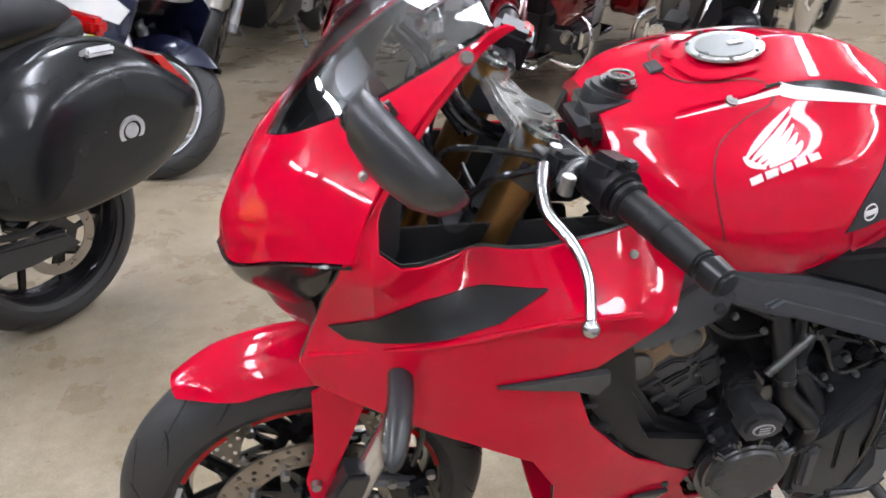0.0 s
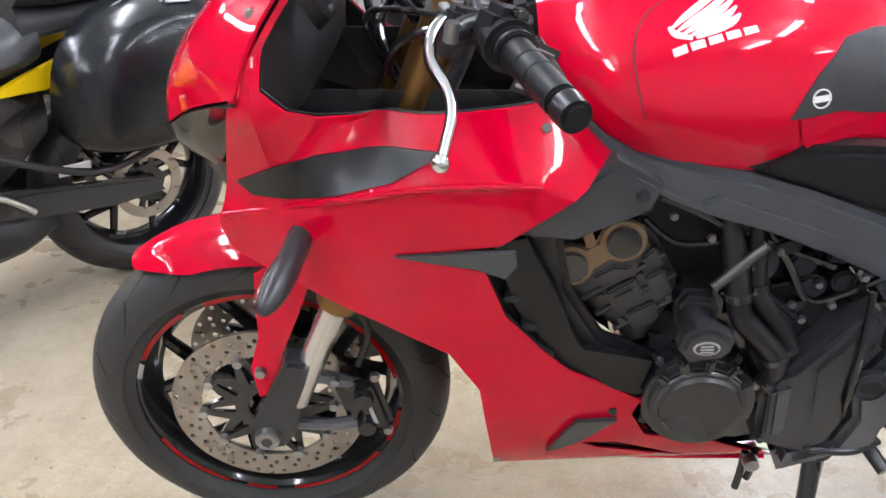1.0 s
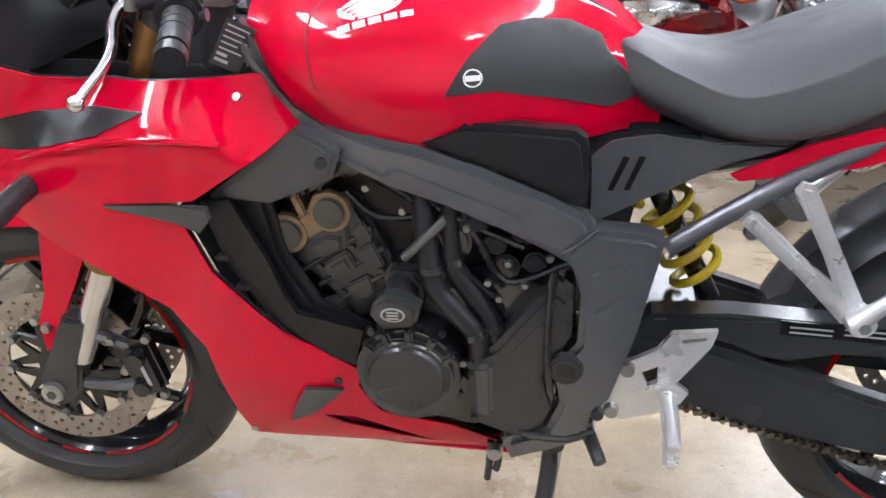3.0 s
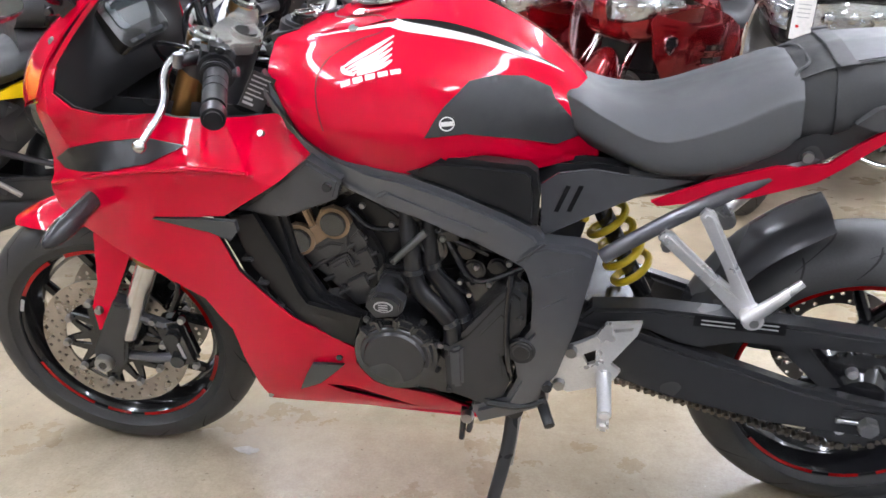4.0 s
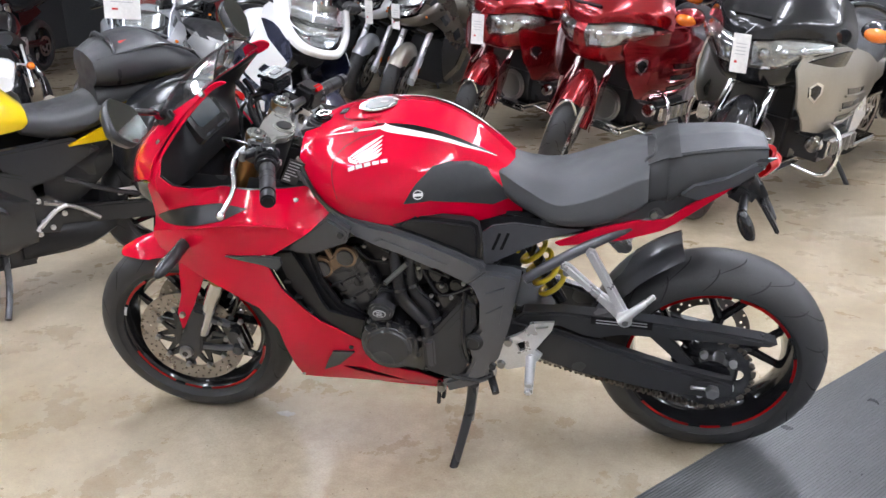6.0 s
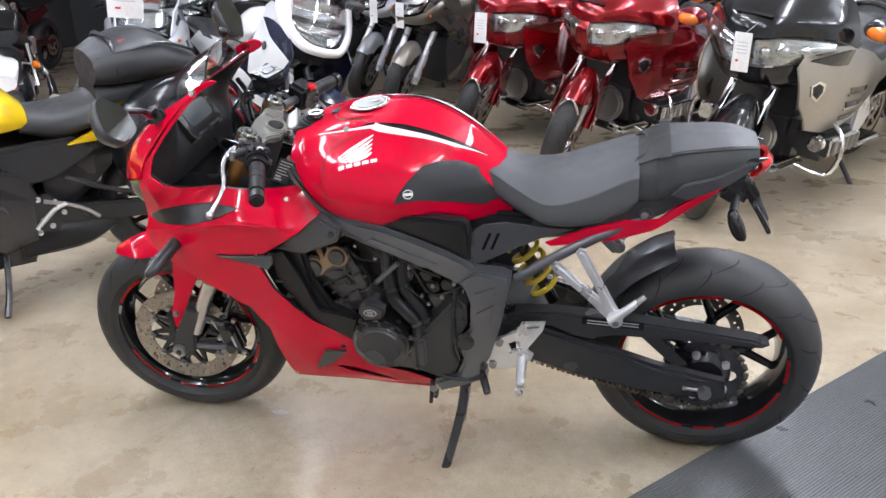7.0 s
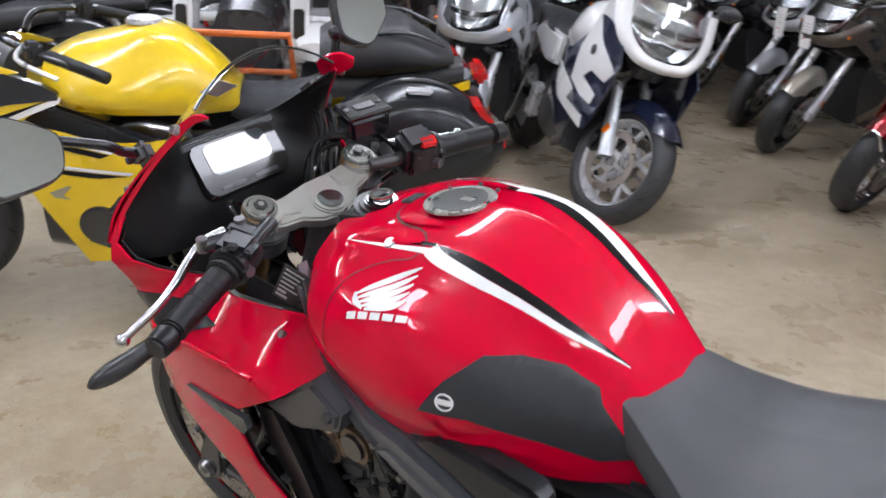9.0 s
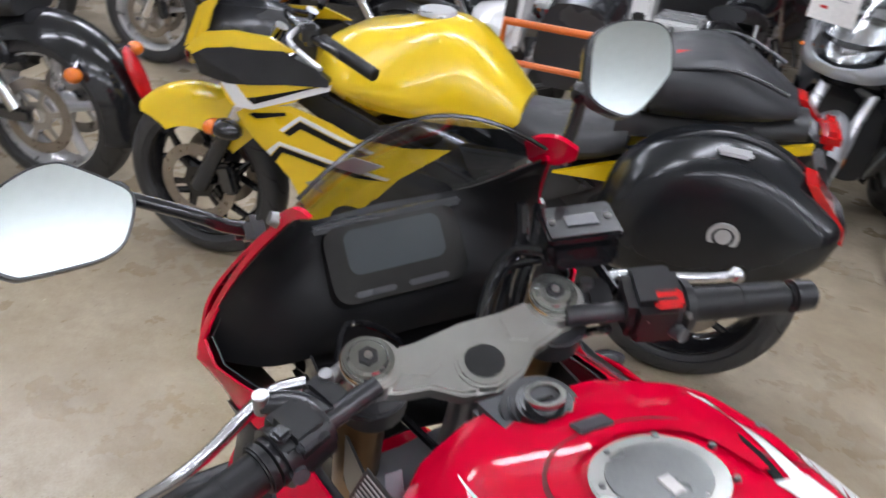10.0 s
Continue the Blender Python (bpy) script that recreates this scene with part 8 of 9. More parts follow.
# -- sport tourers --
def sport_tourer(paint, under, rim, label, beak=False):
    e = empty("sport_touring_motorcycle", Matrix(), label, "motorcycle", "motorcycles on show")
    F, R2 = (0.0, 0, 0.30), (1.55, 0, 0.31)
    stz = steered(-0.04, 0.30, 26, 9) if beak else steered(0.05, 0.30, 24, 14)
    fw2 = wheel(e, "front_wheel", F, 0.30, 0.12, 0.218, rim, 5, 0.30, 0.155, 0.013)
    before = set(e.children)
    fork_legs(e, 0.105, 0.02, 0.30, 0.27, 0.84, 0.026, ALU, SILVER)
    part("front_fender", arc_fender(F, 0.332, 0.078, 140, 40, 0.09), CHAMP if paint is BROWNGREY else paint if beak else under, e, "painted front fender")
    for s in (-1, 1):
        part("fork_reflector", box((0.07, s * 0.138, 0.42), (0.03, 0.006, 0.05), 0.002, (0, -25, 0)), ORANGE, e)
    for o in (set(e.children) - before) | {fw2}:
        o.matrix_basis = stz
    wheel(e, "rear_wheel", R2, 0.31, 0.17, 0.218, rim, 5, 0.30, 0.12, 0.013)
    if beak:
        part("nose_fairing", patch([[(-0.10, 0, 0.80), (-0.07, 0.09, 0.815), (0.02, 0.165, 0.86), (0.16, 0.215, 0.95)], [(-0.085, 0, 0.775), (-0.04, 0.12, 0.785), (0.05, 0.195, 0.83), (0.20, 0.245, 0.92)], [(-0.03, 0, 0.745), (0.01, 0.13, 0.755), (0.10, 0.21, 0.79), (0.24, 0.255, 0.86)]], 10, 16, 0.012), paint, e, "painted headlight surround")
        part("headlight", patch([[(-0.09, 0, 0.82), (-0.06, 0.07, 0.83), (0.01, 0.12, 0.85)], [(-0.06, 0, 0.90), (-0.03, 0.09, 0.905), (0.05, 0.145, 0.92)], [(0.01, 0, 1.00), (0.03, 0.09, 1.00), (0.10, 0.15, 1.00)]], 10, 12, 0.006), CLEAR, e, "large clear headlight lens")
        part("lamp_bowl", patch([[(-0.06, 0, 0.825), (-0.03, 0.065, 0.835), (0.03, 0.11, 0.855)], [(-0.015, 0, 0.90), (0.01, 0.085, 0.905), (0.07, 0.135, 0.92)], [(0.03, 0, 0.99), (0.05, 0.085, 0.99), (0.11, 0.14, 0.99)]], 14, 16, 0.004), REFLECTOR, e)
        part("lamp_bar", patch([[(-0.075, 0, 0.885), (-0.045, 0.08, 0.89), (0.03, 0.135, 0.905)], [(-0.068, 0, 0.91), (-0.035, 0.09, 0.915), (0.045, 0.142, 0.93)]], 4, 10, 0.006), GLOSSBLACK, e)
    else:
        part("nose_fairing", patch([[(-0.060, 0, 0.752), (-0.035, 0.13, 0.772), (0.02, 0.215, 0.845), (0.07, 0.255, 0.94), (0.12, 0.262, 1.06)], [(-0.090, 0, 0.775), (-0.066, 0.110, 0.790), (-0.010, 0.185, 0.855), (0.040, 0.222, 0.94), (0.09, 0.230, 1.06)], [(-0.080, 0, 0.806), (-0.058, 0.085, 0.816), (-0.010, 0.150, 0.865), (0.030, 0.185, 0.94), (0.07, 0.195, 1.06)]], 10, 24, 0.010), paint, e, "white headlight surround")
        lens = part("headlight", patch([[(-0.083, 0, 0.806), (-0.060, 0.080, 0.816), (-0.015, 0.146, 0.866)], [(-0.080, 0, 0.90), (-0.050, 0.10, 0.905), (0.010, 0.178, 0.93)], [(-0.030, 0, 1.06), (-0.005, 0.10, 1.06), (0.06, 0.190, 1.05)]], 12, 14, 0.005), CLEAR, e, "large clear headlight lens")
        part("lamp_bowl", patch([[(-0.060, 0, 0.812), (-0.030, 0.075, 0.822), (0.010, 0.136, 0.870)], [(-0.005, 0, 0.88), (0.010, 0.10, 0.885), (0.040, 0.168, 0.92)], [(-0.020, 0, 0.918), (-0.005, 0.10, 0.922), (0.040, 0.170, 0.935)]], 14, 18, 0.004), REFLECTOR, lens)
        part("lamp_bowl", patch([[(-0.020, 0, 0.945), (-0.005, 0.10, 0.950), (0.040, 0.170, 0.955)], [(0.030, 0, 1.00), (0.040, 0.10, 1.00), (0.075, 0.178, 1.00)], [(0.010, 0, 1.055), (0.03, 0.10, 1.055), (0.08, 0.185, 1.045)]], 14, 18, 0.004), REFLECTOR, lens)
        part("lamp_bar", patch([[(-0.066, 0, 0.918), (-0.036, 0.10, 0.922), (0.020, 0.172, 0.938)], [(-0.062, 0, 0.946), (-0.030, 0.10, 0.950), (0.028, 0.176, 0.962)]], 4, 12, 0.010), GLOSSBLACK, lens)
    for s in (-1, 1):
        rt = s > 0
        hw = lambda x, z: soft([(0.0, 0.165 if beak else 0.205), (0.2, 0.245), (0.5, 0.26), (0.8, 0.22)], x, 0.05) * soft([(0.25, 0.72), (0.5, 0.95), (0.75, 1.0), (1.0, 0.82)], z, 0.04)
        if not beak:
            sp2 = part("upper_fairing", sheet([(-0.07, 0.735), (-0.02, 0.80), (0.06, 0.90), (0.14, 1.00), (0.24, 1.03), (0.30, 0.95), (0.36, 0.82), (0.50, 0.72), (0.60, 0.68), (0.61, 0.58), (0.50, 0.47), (0.30, 0.42), (0.12, 0.40), (0.05, 0.50), (-0.02, 0.62)], hw, 0.008, 0.03, (), rt), under, e, "dark blue side fairing with white panels")
            for ol in ([(0.315, 0.935), (0.355, 0.757), (0.361, 0.60), (0.198, 0.541), (0.097, 0.524), (0.076, 0.573), (0.225, 0.632), (0.167, 0.673), (0.027, 0.642), (-0.034, 0.699), (0.174, 0.818)],
                       [(0.589, 0.652), (0.606, 0.572), (0.489, 0.479), (0.158, 0.397), (0.149, 0.456), (0.357, 0.499), (0.313, 0.554), (0.397, 0.591)],
                       [(0.315, 0.930), (0.305, 1.00), (0.19, 1.055), (0.06, 1.05), (0.035, 0.94), (0.00, 0.86), (0.03, 0.845), (0.09, 0.880), (0.17, 0.915), (0.25, 0.930)]):
                part("white_panel", sheet(ol, hw, 0.004, 0.02, (), rt, 0.005), paint, sp2)
        else:
            sp2 = part("upper_fairing", sheet([(0.02, 0.865), (0.12, 1.00), (0.22, 1.06), (0.34, 1.02), (0.40, 0.92), (0.44, 0.78), (0.56, 0.62), (0.44, 0.55), (0.33, 0.62), (0.24, 0.72), (0.12, 0.80)], hw, 0.008, 0.03, (), rt), paint, e, "painted upper side fairing")
        if beak:
            part("fairing_inlay", sheet([(0.10, 0.93), (0.16, 0.985), (0.32, 0.80), (0.26, 0.755)], hw, 0.004, 0.03, (), rt, 0.006), under, sp2)
            part("fairing_inlay", sheet([(0.36, 0.70), (0.42, 0.735), (0.46, 0.66), (0.40, 0.63)], hw, 0.004, 0.03, (), rt, 0.006), under, sp2)
        part("lower_fairing", sheet([(0.26, 0.66), (0.44, 0.60), (0.66, 0.58), (0.76, 0.46), (0.70, 0.28), (0.50, 0.22), (0.38, 0.26), (0.30, 0.42), (0.25, 0.56)], hw, 0.006, 0.03, (), rt), under, e)
        if beak:
            part("white_slash", sheet([(0.52, 0.55), (0.62, 0.56), (0.56, 0.36), (0.40, 0.27), (0.36, 0.31), (0.48, 0.40)], hw, 0.004, 0.03, (), rt, 0.006), paint, e)
        if not beak:
            part("round_badge", cyl((0.20, s * (hw(0.20, 0.765) + 0.006), 0.765), (0.20, s * (hw(0.20, 0.765) + 0.012), 0.765), 0.026, 0.024, 24), GLOSSBLACK, sp2, "round dark badge")
        part("mirror_housing", ellipsoid((0.30, s * 0.40, 1.10), (0.025, 0.075, 0.040)), PLASTIC, e)
        part("mirror_stalk", tube([(0.16, s * 0.20, 1.02), (0.22, s * 0.30, 1.06), (0.27, s * 0.36, 1.10)], 0.012, 8, 8), PLASTIC, e)
        if beak:
            part("turn_signal", ellipsoid((0.07, s * 0.19, 0.835), (0.035, 0.012, 0.012), (0, 0, s * -50)), ORANGE, e)
        part("handlebar", tube([(0.40, s * 0.06, 1.0), (0.42, s * 0.20, 1.02), (0.52, s * 0.34, 0.98)], 0.014, 8, 10), GLOSSBLACK, e)
        part("footrest", box((0.95, s * 0.20, 0.38), (0.10, 0.06, 0.20), 0.015), ALU, e)
        part("side_cover", prism([(0.90, 0.76), (1.30, 0.80), (1.42, 0.72), (1.10, 0.60), (0.92, 0.60)], min(s * 0.12, s * 0.19), max(s * 0.12, s * 0.19), 0.02), paint, e)
    part("windscreen", patch([[(0.01, 0, 1.00), (0.04, 0.10, 1.00), (0.14, 0.17, 1.00)], [(0.12, 0, 1.16), (0.14, 0.12, 1.15), (0.22, 0.18, 1.11)], [(0.22, 0, 1.27), (0.24, 0.10, 1.26), (0.29, 0.15, 1.22)]], 8, 10, 0.004), CLEAR, e)
    part("inner_fairing", skin([(0.08, [(0.06, 0.70), (0.13, 0.78), (0.10, 0.96), (0, 0.99)]), (0.26, [(0.08, 0.62), (0.19, 0.72), (0.15, 0.96), (0, 1.0)]), (0.42, [(0.08, 0.60), (0.19, 0.70), (0.13, 0.92), (0, 0.95)])], 8, 10), GLOSSBLACK, e)
    part("fuel_tank", skin([(0.40, [(0.12, 0.78), (0.17, 0.84), (0.13, 0.95), (0, 0.98)]), (0.60, [(0.16, 0.74), (0.22, 0.84), (0.16, 0.98), (0, 1.02)]), (0.85, [(0.13, 0.72), (0.17, 0.80), (0.12, 0.90), (0, 0.93)]), (0.98, [(0.10, 0.74), (0.12, 0.77), (0.09, 0.82), (0, 0.83)])], 16, 10), paint, e)
    part("rider_seat", skin([(0.94, [(0.10, 0.72), (0.13, 0.75), (0.10, 0.82), (0, 0.83)]), (1.12, [(0.14, 0.72), (0.18, 0.75), (0.14, 0.81), (0, 0.82)]), (1.36, [(0.12, 0.78), (0.16, 0.82), (0.12, 0.88), (0, 0.89)]), (1.62, [(0.10, 0.82), (0.13, 0.85), (0.10, 0.89), (0, 0.90)])], 16, 10), SEATSIDE, e)
    part("engine_block", skin([(0.36, [(0.12, 0.24), (0.19, 0.30), (0.18, 0.58), (0, 0.62)]), (0.66, [(0.14, 0.22), (0.21, 0.30), (0.19, 0.62), (0, 0.68)]), (0.98, [(0.10, 0.26), (0.16, 0.32), (0.14, 0.56), (0, 0.60)])], 10, 10), ENGINEGREY, e)
    part("tail", skin([(1.20, [(0.10, 0.72), (0.15, 0.76), (0.10, 0.82), (0, 0.83)]), (1.60, [(0.07, 0.78), (0.10, 0.82), (0.08, 0.87), (0, 0.88)]), (1.86, [(0.03, 0.84), (0.05, 0.86), (0.04, 0.89), (0, 0.90)])], 10, 8), paint, e)
    part("swingarm", box((1.28, 0, 0.36), (0.6, 0.24, 0.08), 0.02), ENGINE, e)
    part("side_stand", tube([(0.85, -0.12, 0.26), (0.83, -0.24, 0.10), (0.80, -0.30, 0.014)], 0.013, 8, 8), PLASTIC, e)
    return e


SILVERRIM = mat("silver_rim_paint", (0.70, 0.71, 0.73), 0.28, 0.3, 0.5, var=0.05)
st = sport_tourer(WHITEP, NAVY, SILVERRIM, "white and dark blue sport touring motorcycle")
st.matrix_basis = pose(-0.665, 2.455, 0, 0, 0, heading(0.78, -0.63)) @ pose(0, 0, 0, 14, 0, 0)
st2 = sport_tourer(SILVER, PLASTIC, ALU, "silver sport touring motorcycle with a clear headlight", True)
st2.matrix_basis = pose(-1.70, 2.52, 0, 0, 0, heading(0.42, -0.91)) @ pose(0, 0, 0, 5, 0, 0)
st3 = sport_tourer(BROWNGREY, PLASTIC, ENGINE, "bronze-grey sport touring motorcycle", True)
st3.matrix_basis = pose(-0.65, 4.70, 0, 0, 0, heading(-0.46, -0.89)) @ pose(0, 0, 0, 9, 0, 0)
st4 = sport_tourer(SILVER, PLASTIC, ENGINE, "pale silver sport motorcycle in the back row", True)
st4.matrix_basis = pose(-1.17, 5.42, 0, 0, 0, heading(-0.46, -0.89)) @ pose(0, 0, 0, 9, 0, 0)


# -- cruisers and plain street motorcycles in the rows behind --
def cruiser(paint, label):
    e = empty("cruiser_motorcycle", Matrix(), label, "motorcycle", "motorcycles on show")
    wheel(e, "front_wheel", (0.0, 0, 0.33), 0.33, 0.12, 0.24, ALU, 5, 0.0, 0.15, 0.012)
    wheel(e, "rear_wheel", (1.66, 0, 0.33), 0.33, 0.19, 0.235, ALU, 5, 0.0, 0.15, 0.016)
    fork_legs(e, 0.11, 0.0, 0.33, 0.30, 0.92, 0.024, CHROME, CHROME)
    part("front_fender", arc_fender((0.0, 0, 0.33), 0.365, 0.085, 140, 30, 0.08), paint, e)
    part("rear_fender", arc_fender((1.66, 0, 0.33), 0.385, 0.125, 150, -12, 0.09), paint, e, "glossy rear fender")
    part("tail_light", ellipsoid((2.035, 0, 0.520), (0.022, 0.042, 0.120), (0, -24, 0)), REDLENS, e, "long red tail light")
    part("headlight", ellipsoid((0.14, 0, 0.86), (0.10, 0.095, 0.095)), CHROME, e)
    part("headlight_lens", ellipsoid((0.085, 0, 0.86), (0.06, 0.08, 0.08)), REFLECTOR, e)
    part("fuel_tank", skin([(0.42, [(0.08, 0.72), (0.11, 0.77), (0.08, 0.83), (0, 0.85)]), (0.62, [(0.14, 0.68), (0.18, 0.76), (0.13, 0.87), (0, 0.90)]), (0.95, [(0.09, 0.66), (0.12, 0.70), (0.08, 0.76), (0, 0.78)])], 16, 12), paint, e, "glossy teardrop fuel tank")
    part("rider_seat", skin([(0.92, [(0.10, 0.62), (0.14, 0.66), (0.10, 0.71), (0, 0.72)]), (1.14, [(0.15, 0.60), (0.19, 0.64), (0.15, 0.69), (0, 0.70)]), (1.34, [(0.12, 0.66), (0.15, 0.71), (0.11, 0.77), (0, 0.78)]), (1.62, [(0.09, 0.70), (0.12, 0.74), (0.09, 0.78), (0, 0.79)])], 14, 10), SEATSIDE, e)
    part("engine_block", box((0.68, 0, 0.36), (0.42, 0.30, 0.24), 0.05), ENGINE, e)
    part("primary_cover", box((0.78, -0.19, 0.36), (0.46, 0.08, 0.20), 0.035), CHROME, e, "chrome primary cover")
    for dx in (-0.10, 0.10):
        cb = part("cylinder", box((0.66 + dx, 0, 0.55), (0.13, 0.18, 0.18), 0.03, (0, dx * 220, 0)), ENGINEGREY, e)
        for k in range(5):
            part("cooling_fin", box((0.66 + dx * (0.86 + 0.10 * k), 0, 0.49 + 0.03 * k), (0.16, 0.21, 0.008), 0.003, (0, dx * 220, 0)), STEEL, cb)
    for s in (-1, 1):
        part("handlebar", tube([(0.40, s * 0.04, 0.96), (0.40, s * 0.22, 1.06), (0.56, s * 0.38, 1.04), (0.64, s * 0.42, 1.02)], 0.0135, 8, 16), CHROME, e)
        part("grip", cyl((0.58, s * 0.39, 1.035), (0.70, s * 0.45, 1.005), 0.018, 0.018, 14, 0.003), GRIP, e)
        part("mirror_housing", ellipsoid((0.44, s * 0.34, 1.18), (0.02, 0.07, 0.045)), CHROME, e)
        part("mirror_stalk", tube([(0.48, s * 0.30, 1.06), (0.46, s * 0.34, 1.15)], 0.006, 6), CHROME, e)
        part("turn_signal", ellipsoid((1.90, s * 0.19, 0.555), (0.035, 0.03, 0.03)), ORANGE, e, "orange turn signal")
        part("signal_stalk", tube([(1.86, s * 0.10, 0.58), (1.90, s * 0.19, 0.56)], 0.010, 6), CHROME, e)
        part("shock", cyl((1.40, s * 0.15, 0.66), (1.60, s * 0.15, 0.36), 0.026, 0.026, 14), CHROME, e)
        part("swingarm", box((1.34, s * 0.13, 0.33), (0.62, 0.035, 0.06), 0.012), ENGINE, e)
    part("exhaust", tube([(0.60, 0.16, 0.50), (0.62, 0.22, 0.30), (1.10, 0.24, 0.27), (1.95, 0.25, 0.29)], (0.030, 0.045), 14, 24), CHROME, e, "chrome exhaust")
    part("rear_frame", box((1.30, 0, 0.55), (0.60, 0.20, 0.16), 0.04), ENGINE, e)
    part("side_stand", tube([(0.80, -0.12, 0.25), (0.80, -0.24, 0.10), (0.82, -0.30, 0.014)], 0.013, 8, 8), PLASTIC, e)
    return e


cz = cruiser(GLOSSBLACK, "black cruiser motorcycle with chrome and a red tail light")
cz.matrix_basis = pose(-3.62, -1.80, 0, 0, 0, heading(-0.62, -0.78)) @ pose(0, 0, 0, 6, 0, 0)
BACK = heading(-0.60, -0.80)
for x, y, hd in ((-5.2, 0.9, BACK), (-6.1, 2.0, BACK), (-4.25, 4.77, heading(-0.6, 0.8)), (-4.75, 0.1, BACK), (-5.6, -0.6, BACK), (2.9, 4.9, heading(-0.5, -0.86))):
    copy_thing(cz, pose(x, y, 0, 0, 0, hd) @ pose(0, 0, 0, 6, 0, 0))
DARKBIKE = sport_tourer(GLOSSBLACK, PLASTIC, ENGINE, "black sport touring motorcycle in the back row", True)
DARKBIKE.matrix_basis = pose(-2.0, 6.2, 0, 0, 0, heading(-0.5, -0.86)) @ pose(0, 0, 0, 5, 0, 0)
for x, y, hd in ((1.35, 4.75, heading(-0.5, -0.86)), (2.5, 4.3, heading(-0.5, -0.86)), (-0.2, 6.6, heading(-0.5, -0.86)), (1.2, 6.0, heading(-0.5, -0.86)), (-5.5, 5.4, heading(0.1, -1)), (-5.3, 3.2, heading(0.4, -0.9)), (-2.5, 4.6, heading(0.42, -0.91)), (-1.3, 7.6, heading(-0.4, -0.9)), (0.6, 7.7, heading(-0.4, -0.9)), (3.4, 6.4, heading(-0.5, -0.86)), (-2.7, 7.2, heading(-0.2, -1))):
    copy_thing(DARKBIKE, pose(x, y, 0, 0, 0, hd) @ pose(0, 0, 0, 5, 0, 0))

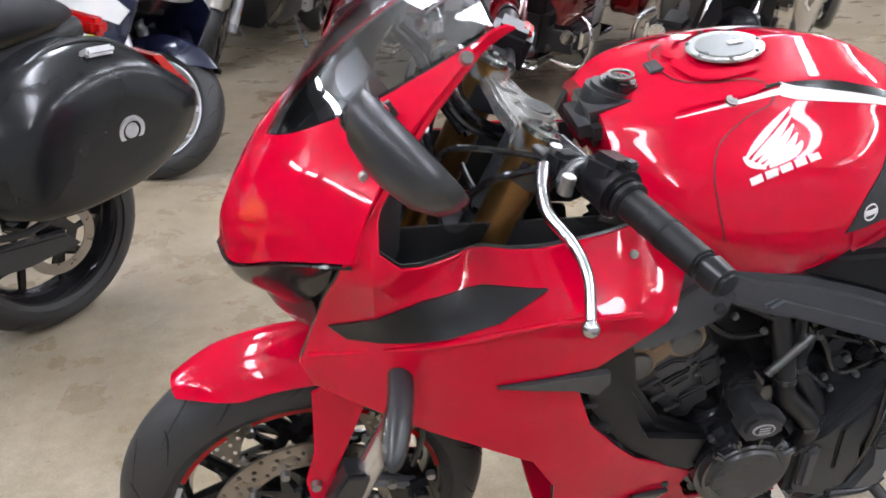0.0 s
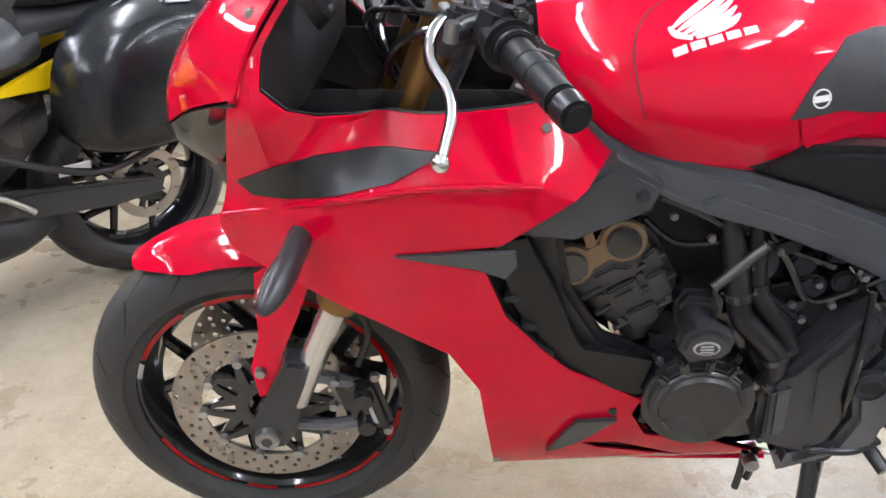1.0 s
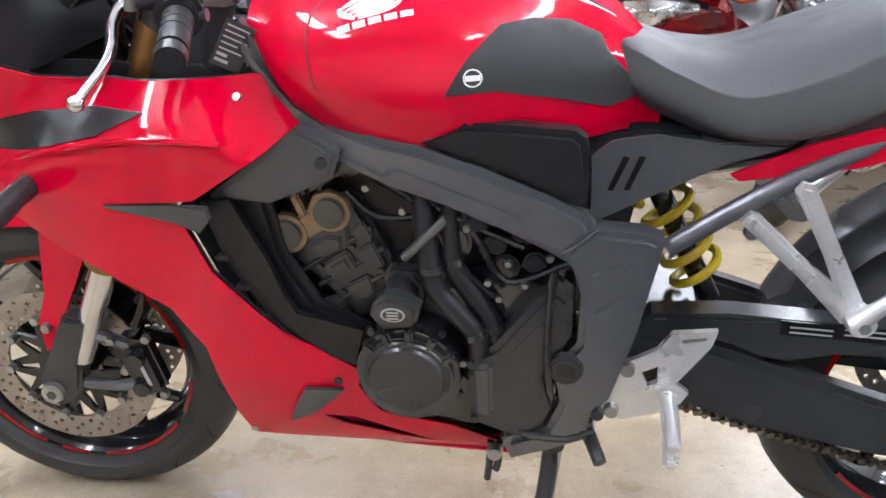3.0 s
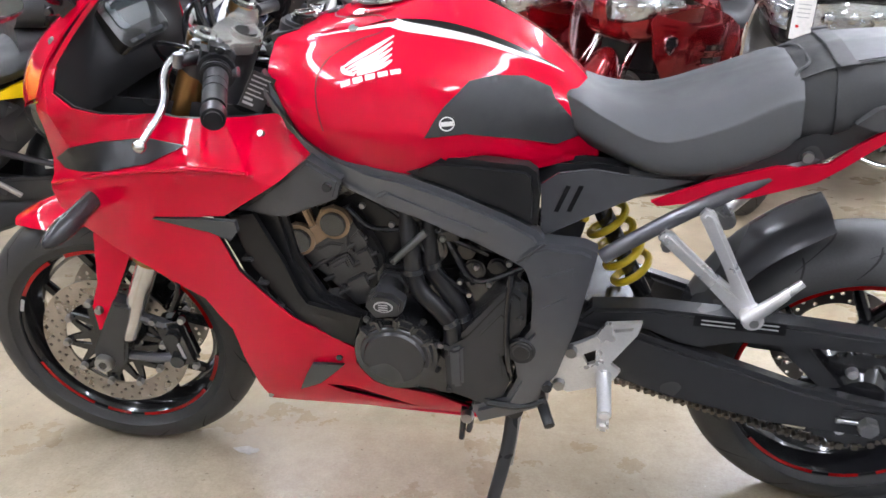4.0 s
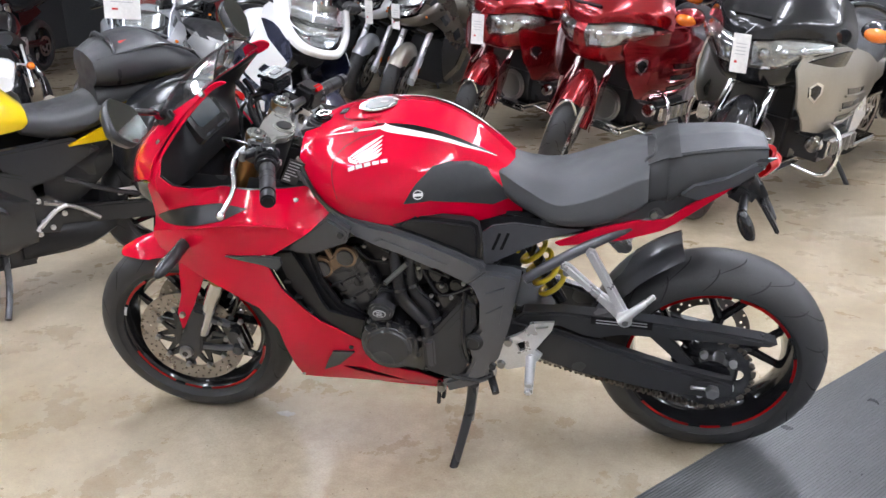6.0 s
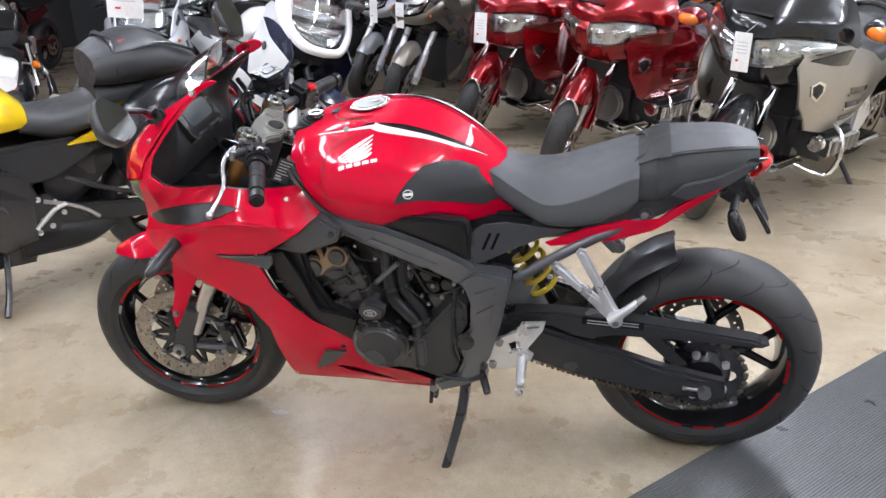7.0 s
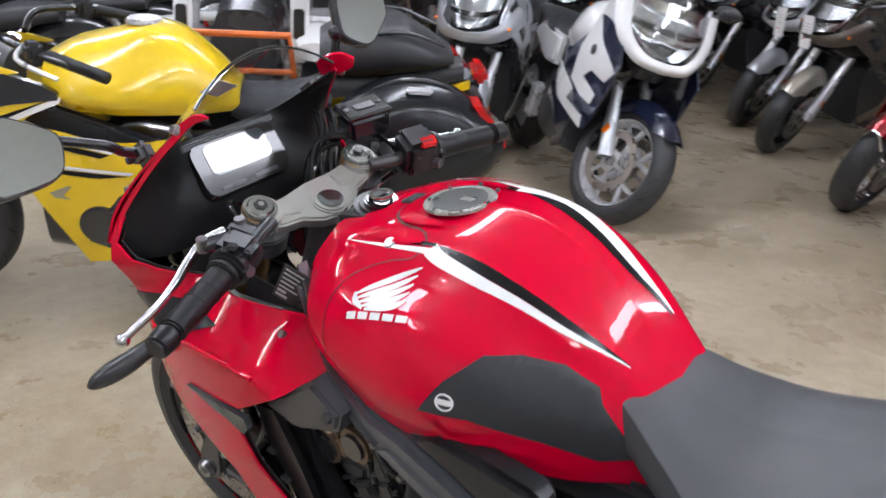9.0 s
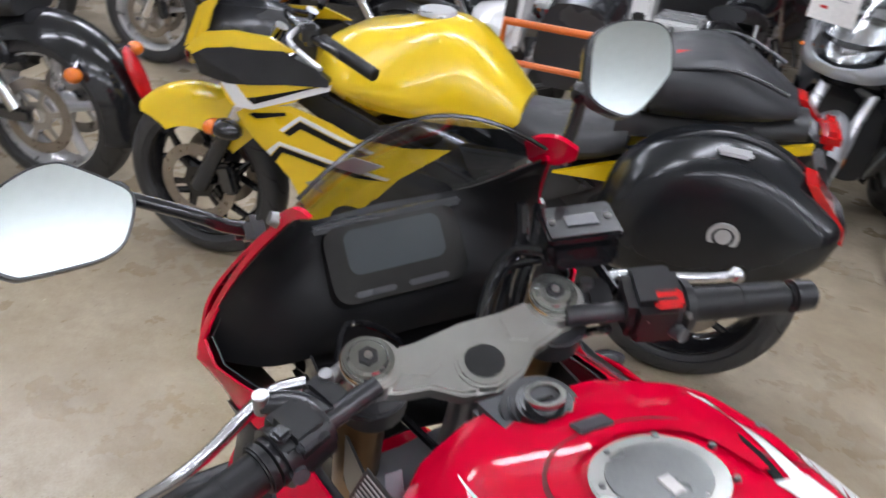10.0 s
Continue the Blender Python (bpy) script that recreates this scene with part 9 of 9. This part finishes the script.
# white and black quad with an orange bumper
def quad():
    e = empty("quad_bike", Matrix(), "white and black quad bike with an orange bumper", "quad bike")
    for x, r in ((0.0, 0.29), (1.25, 0.29)):
        for s in (-1, 1):
            w = part("wheel", revolve([(0.15, -0.09), (0.16, -0.10), (r - 0.03, -0.11), (r, -0.07), (r, 0.07), (r - 0.03, 0.11), (0.16, 0.10), (0.15, 0.09)], 40, (x, s * 0.42, r)), RUBBER, e)
            part("rim", revolve([(0.03, s * 0.05), (0.155, s * 0.06), (0.155, s * 0.08), (0.03, s * 0.03)], 28, (x, s * 0.42, r)), ALU, w)
    for s in (-1, 1):
        part("front_fender", skin([(-0.30, [(0.0, 0.60), (0.08, 0.62), (0.08, 0.68), (0, 0.70)]), (-0.05, [(0.0, 0.68), (0.13, 0.70), (0.13, 0.76), (0, 0.79)]), (0.32, [(0.0, 0.56), (0.12, 0.58), (0.12, 0.64), (0, 0.66)])], 12, 8), WHITEP, e, "white front fender").matrix_basis = pose(0, s * 0.40, 0)
        part("side_shroud", prism([(-0.22, 0.58), (-0.16, 0.98), (-0.02, 1.02), (0.06, 0.90), (0.0, 0.66), (-0.10, 0.55)], min(s * 0.26, s * 0.36), max(s * 0.26, s * 0.36), 0.02), WHITEP, e, "white shroud")
        part("shroud_lamp", prism([(-0.235, 0.70), (-0.215, 0.86), (-0.19, 0.86), (-0.19, 0.70)], min(s * 0.28, s * 0.34), max(s * 0.28, s * 0.34), 0.008), SMOKE, e)
        part("arm", tube([(0.0, s * 0.10, 0.40), (0.0, s * 0.36, 0.30)], 0.018, 8), ENGINEGREY, e)
        part("shock", cyl((0.02, s * 0.14, 0.72), (0.0, s * 0.30, 0.34), 0.030, 0.030, 14), ALU, e)
        part("rear_fender", box((1.22, s * 0.36, 0.68), (0.62, 0.30, 0.06), 0.02), WHITEP, e)
        part("handlebar", tube([(0.30, 0, 1.02), (0.32, s * 0.20, 1.06), (0.42, s * 0.40, 1.04)], 0.014, 8, 10), GLOSSBLACK, e)
    part("bumper", tube([(-0.12, -0.30, 0.42), (-0.36, -0.30, 0.46), (-0.38, -0.28, 0.74), (-0.38, 0.28, 0.74), (-0.36, 0.30, 0.46), (-0.12, 0.30, 0.42)], 0.020, 10), ORANGEP, e, "orange tubular bumper")
    part("bumper_bar", tube([(-0.37, -0.29, 0.55), (-0.37, 0.29, 0.55)], 0.016, 8), ORANGEP, e)
    part("body", skin([(-0.15, [(0.10, 0.42), (0.18, 0.55), (0.14, 0.80), (0, 0.84)]), (0.25, [(0.12, 0.36), (0.20, 0.55), (0.15, 0.92), (0, 0.96)]), (0.70, [(0.12, 0.36), (0.20, 0.55), (0.15, 0.80), (0, 0.82)]), (1.40, [(0.10, 0.45), (0.18, 0.60), (0.14, 0.80), (0, 0.82)])], 14, 10), PLASTIC, e)
    part("rider_seat", skin([(0.55, [(0.10, 0.78), (0.13, 0.82), (0.10, 0.87), (0, 0.88)]), (1.30, [(0.10, 0.80), (0.14, 0.84), (0.10, 0.89), (0, 0.90)])], 8, 8), SEATSIDE, e)
    return e


qd = quad()
qd.matrix_basis = pose(-2.72, 1.92, 0, 0, 0, heading(0.70, -0.71))
for k in (-1, 0, 1):
    price_tag(pose(-2.55 + 0.30 * k, 1.78 + 0.22 * k, 1.16, 4, 4, 44), 0.16, 0.20)

# red cabinet at the back
cabr = tagged(part("red_cabinet", box((-4.75, 8.7, 0.9), (1.3, 0.6, 1.8), 0.02), mat("cabinet_red", (0.35, 0.012, 0.012), 0.45)), "tall red metal tool cabinet by the back wall", "cabinet")
for k in range(5):
    part("drawer", box((-4.75, 8.392, 0.25 + 0.33 * k), (1.2, 0.02, 0.30), 0.006), bpy.data.materials["cabinet_red"], cabr)

# price tags on the bars and lamps
for x, y, z, rz, w, h in ((0.255, 3.56, 0.90, -5, 0.085, 0.20), (1.735, 1.99, 0.925, -25, 0.08, 0.18), (-0.57, 4.55, 0.905, -20, 0.08, 0.20), (-0.975, 5.18, 0.895, -20, 0.08, 0.20), (-1.62, 2.40, 1.17, 22, 0.20, 0.20)):
    price_tag(pose(x, y, z, 6, 5, rz), w, h, (0.02, 0.16, 0.03))
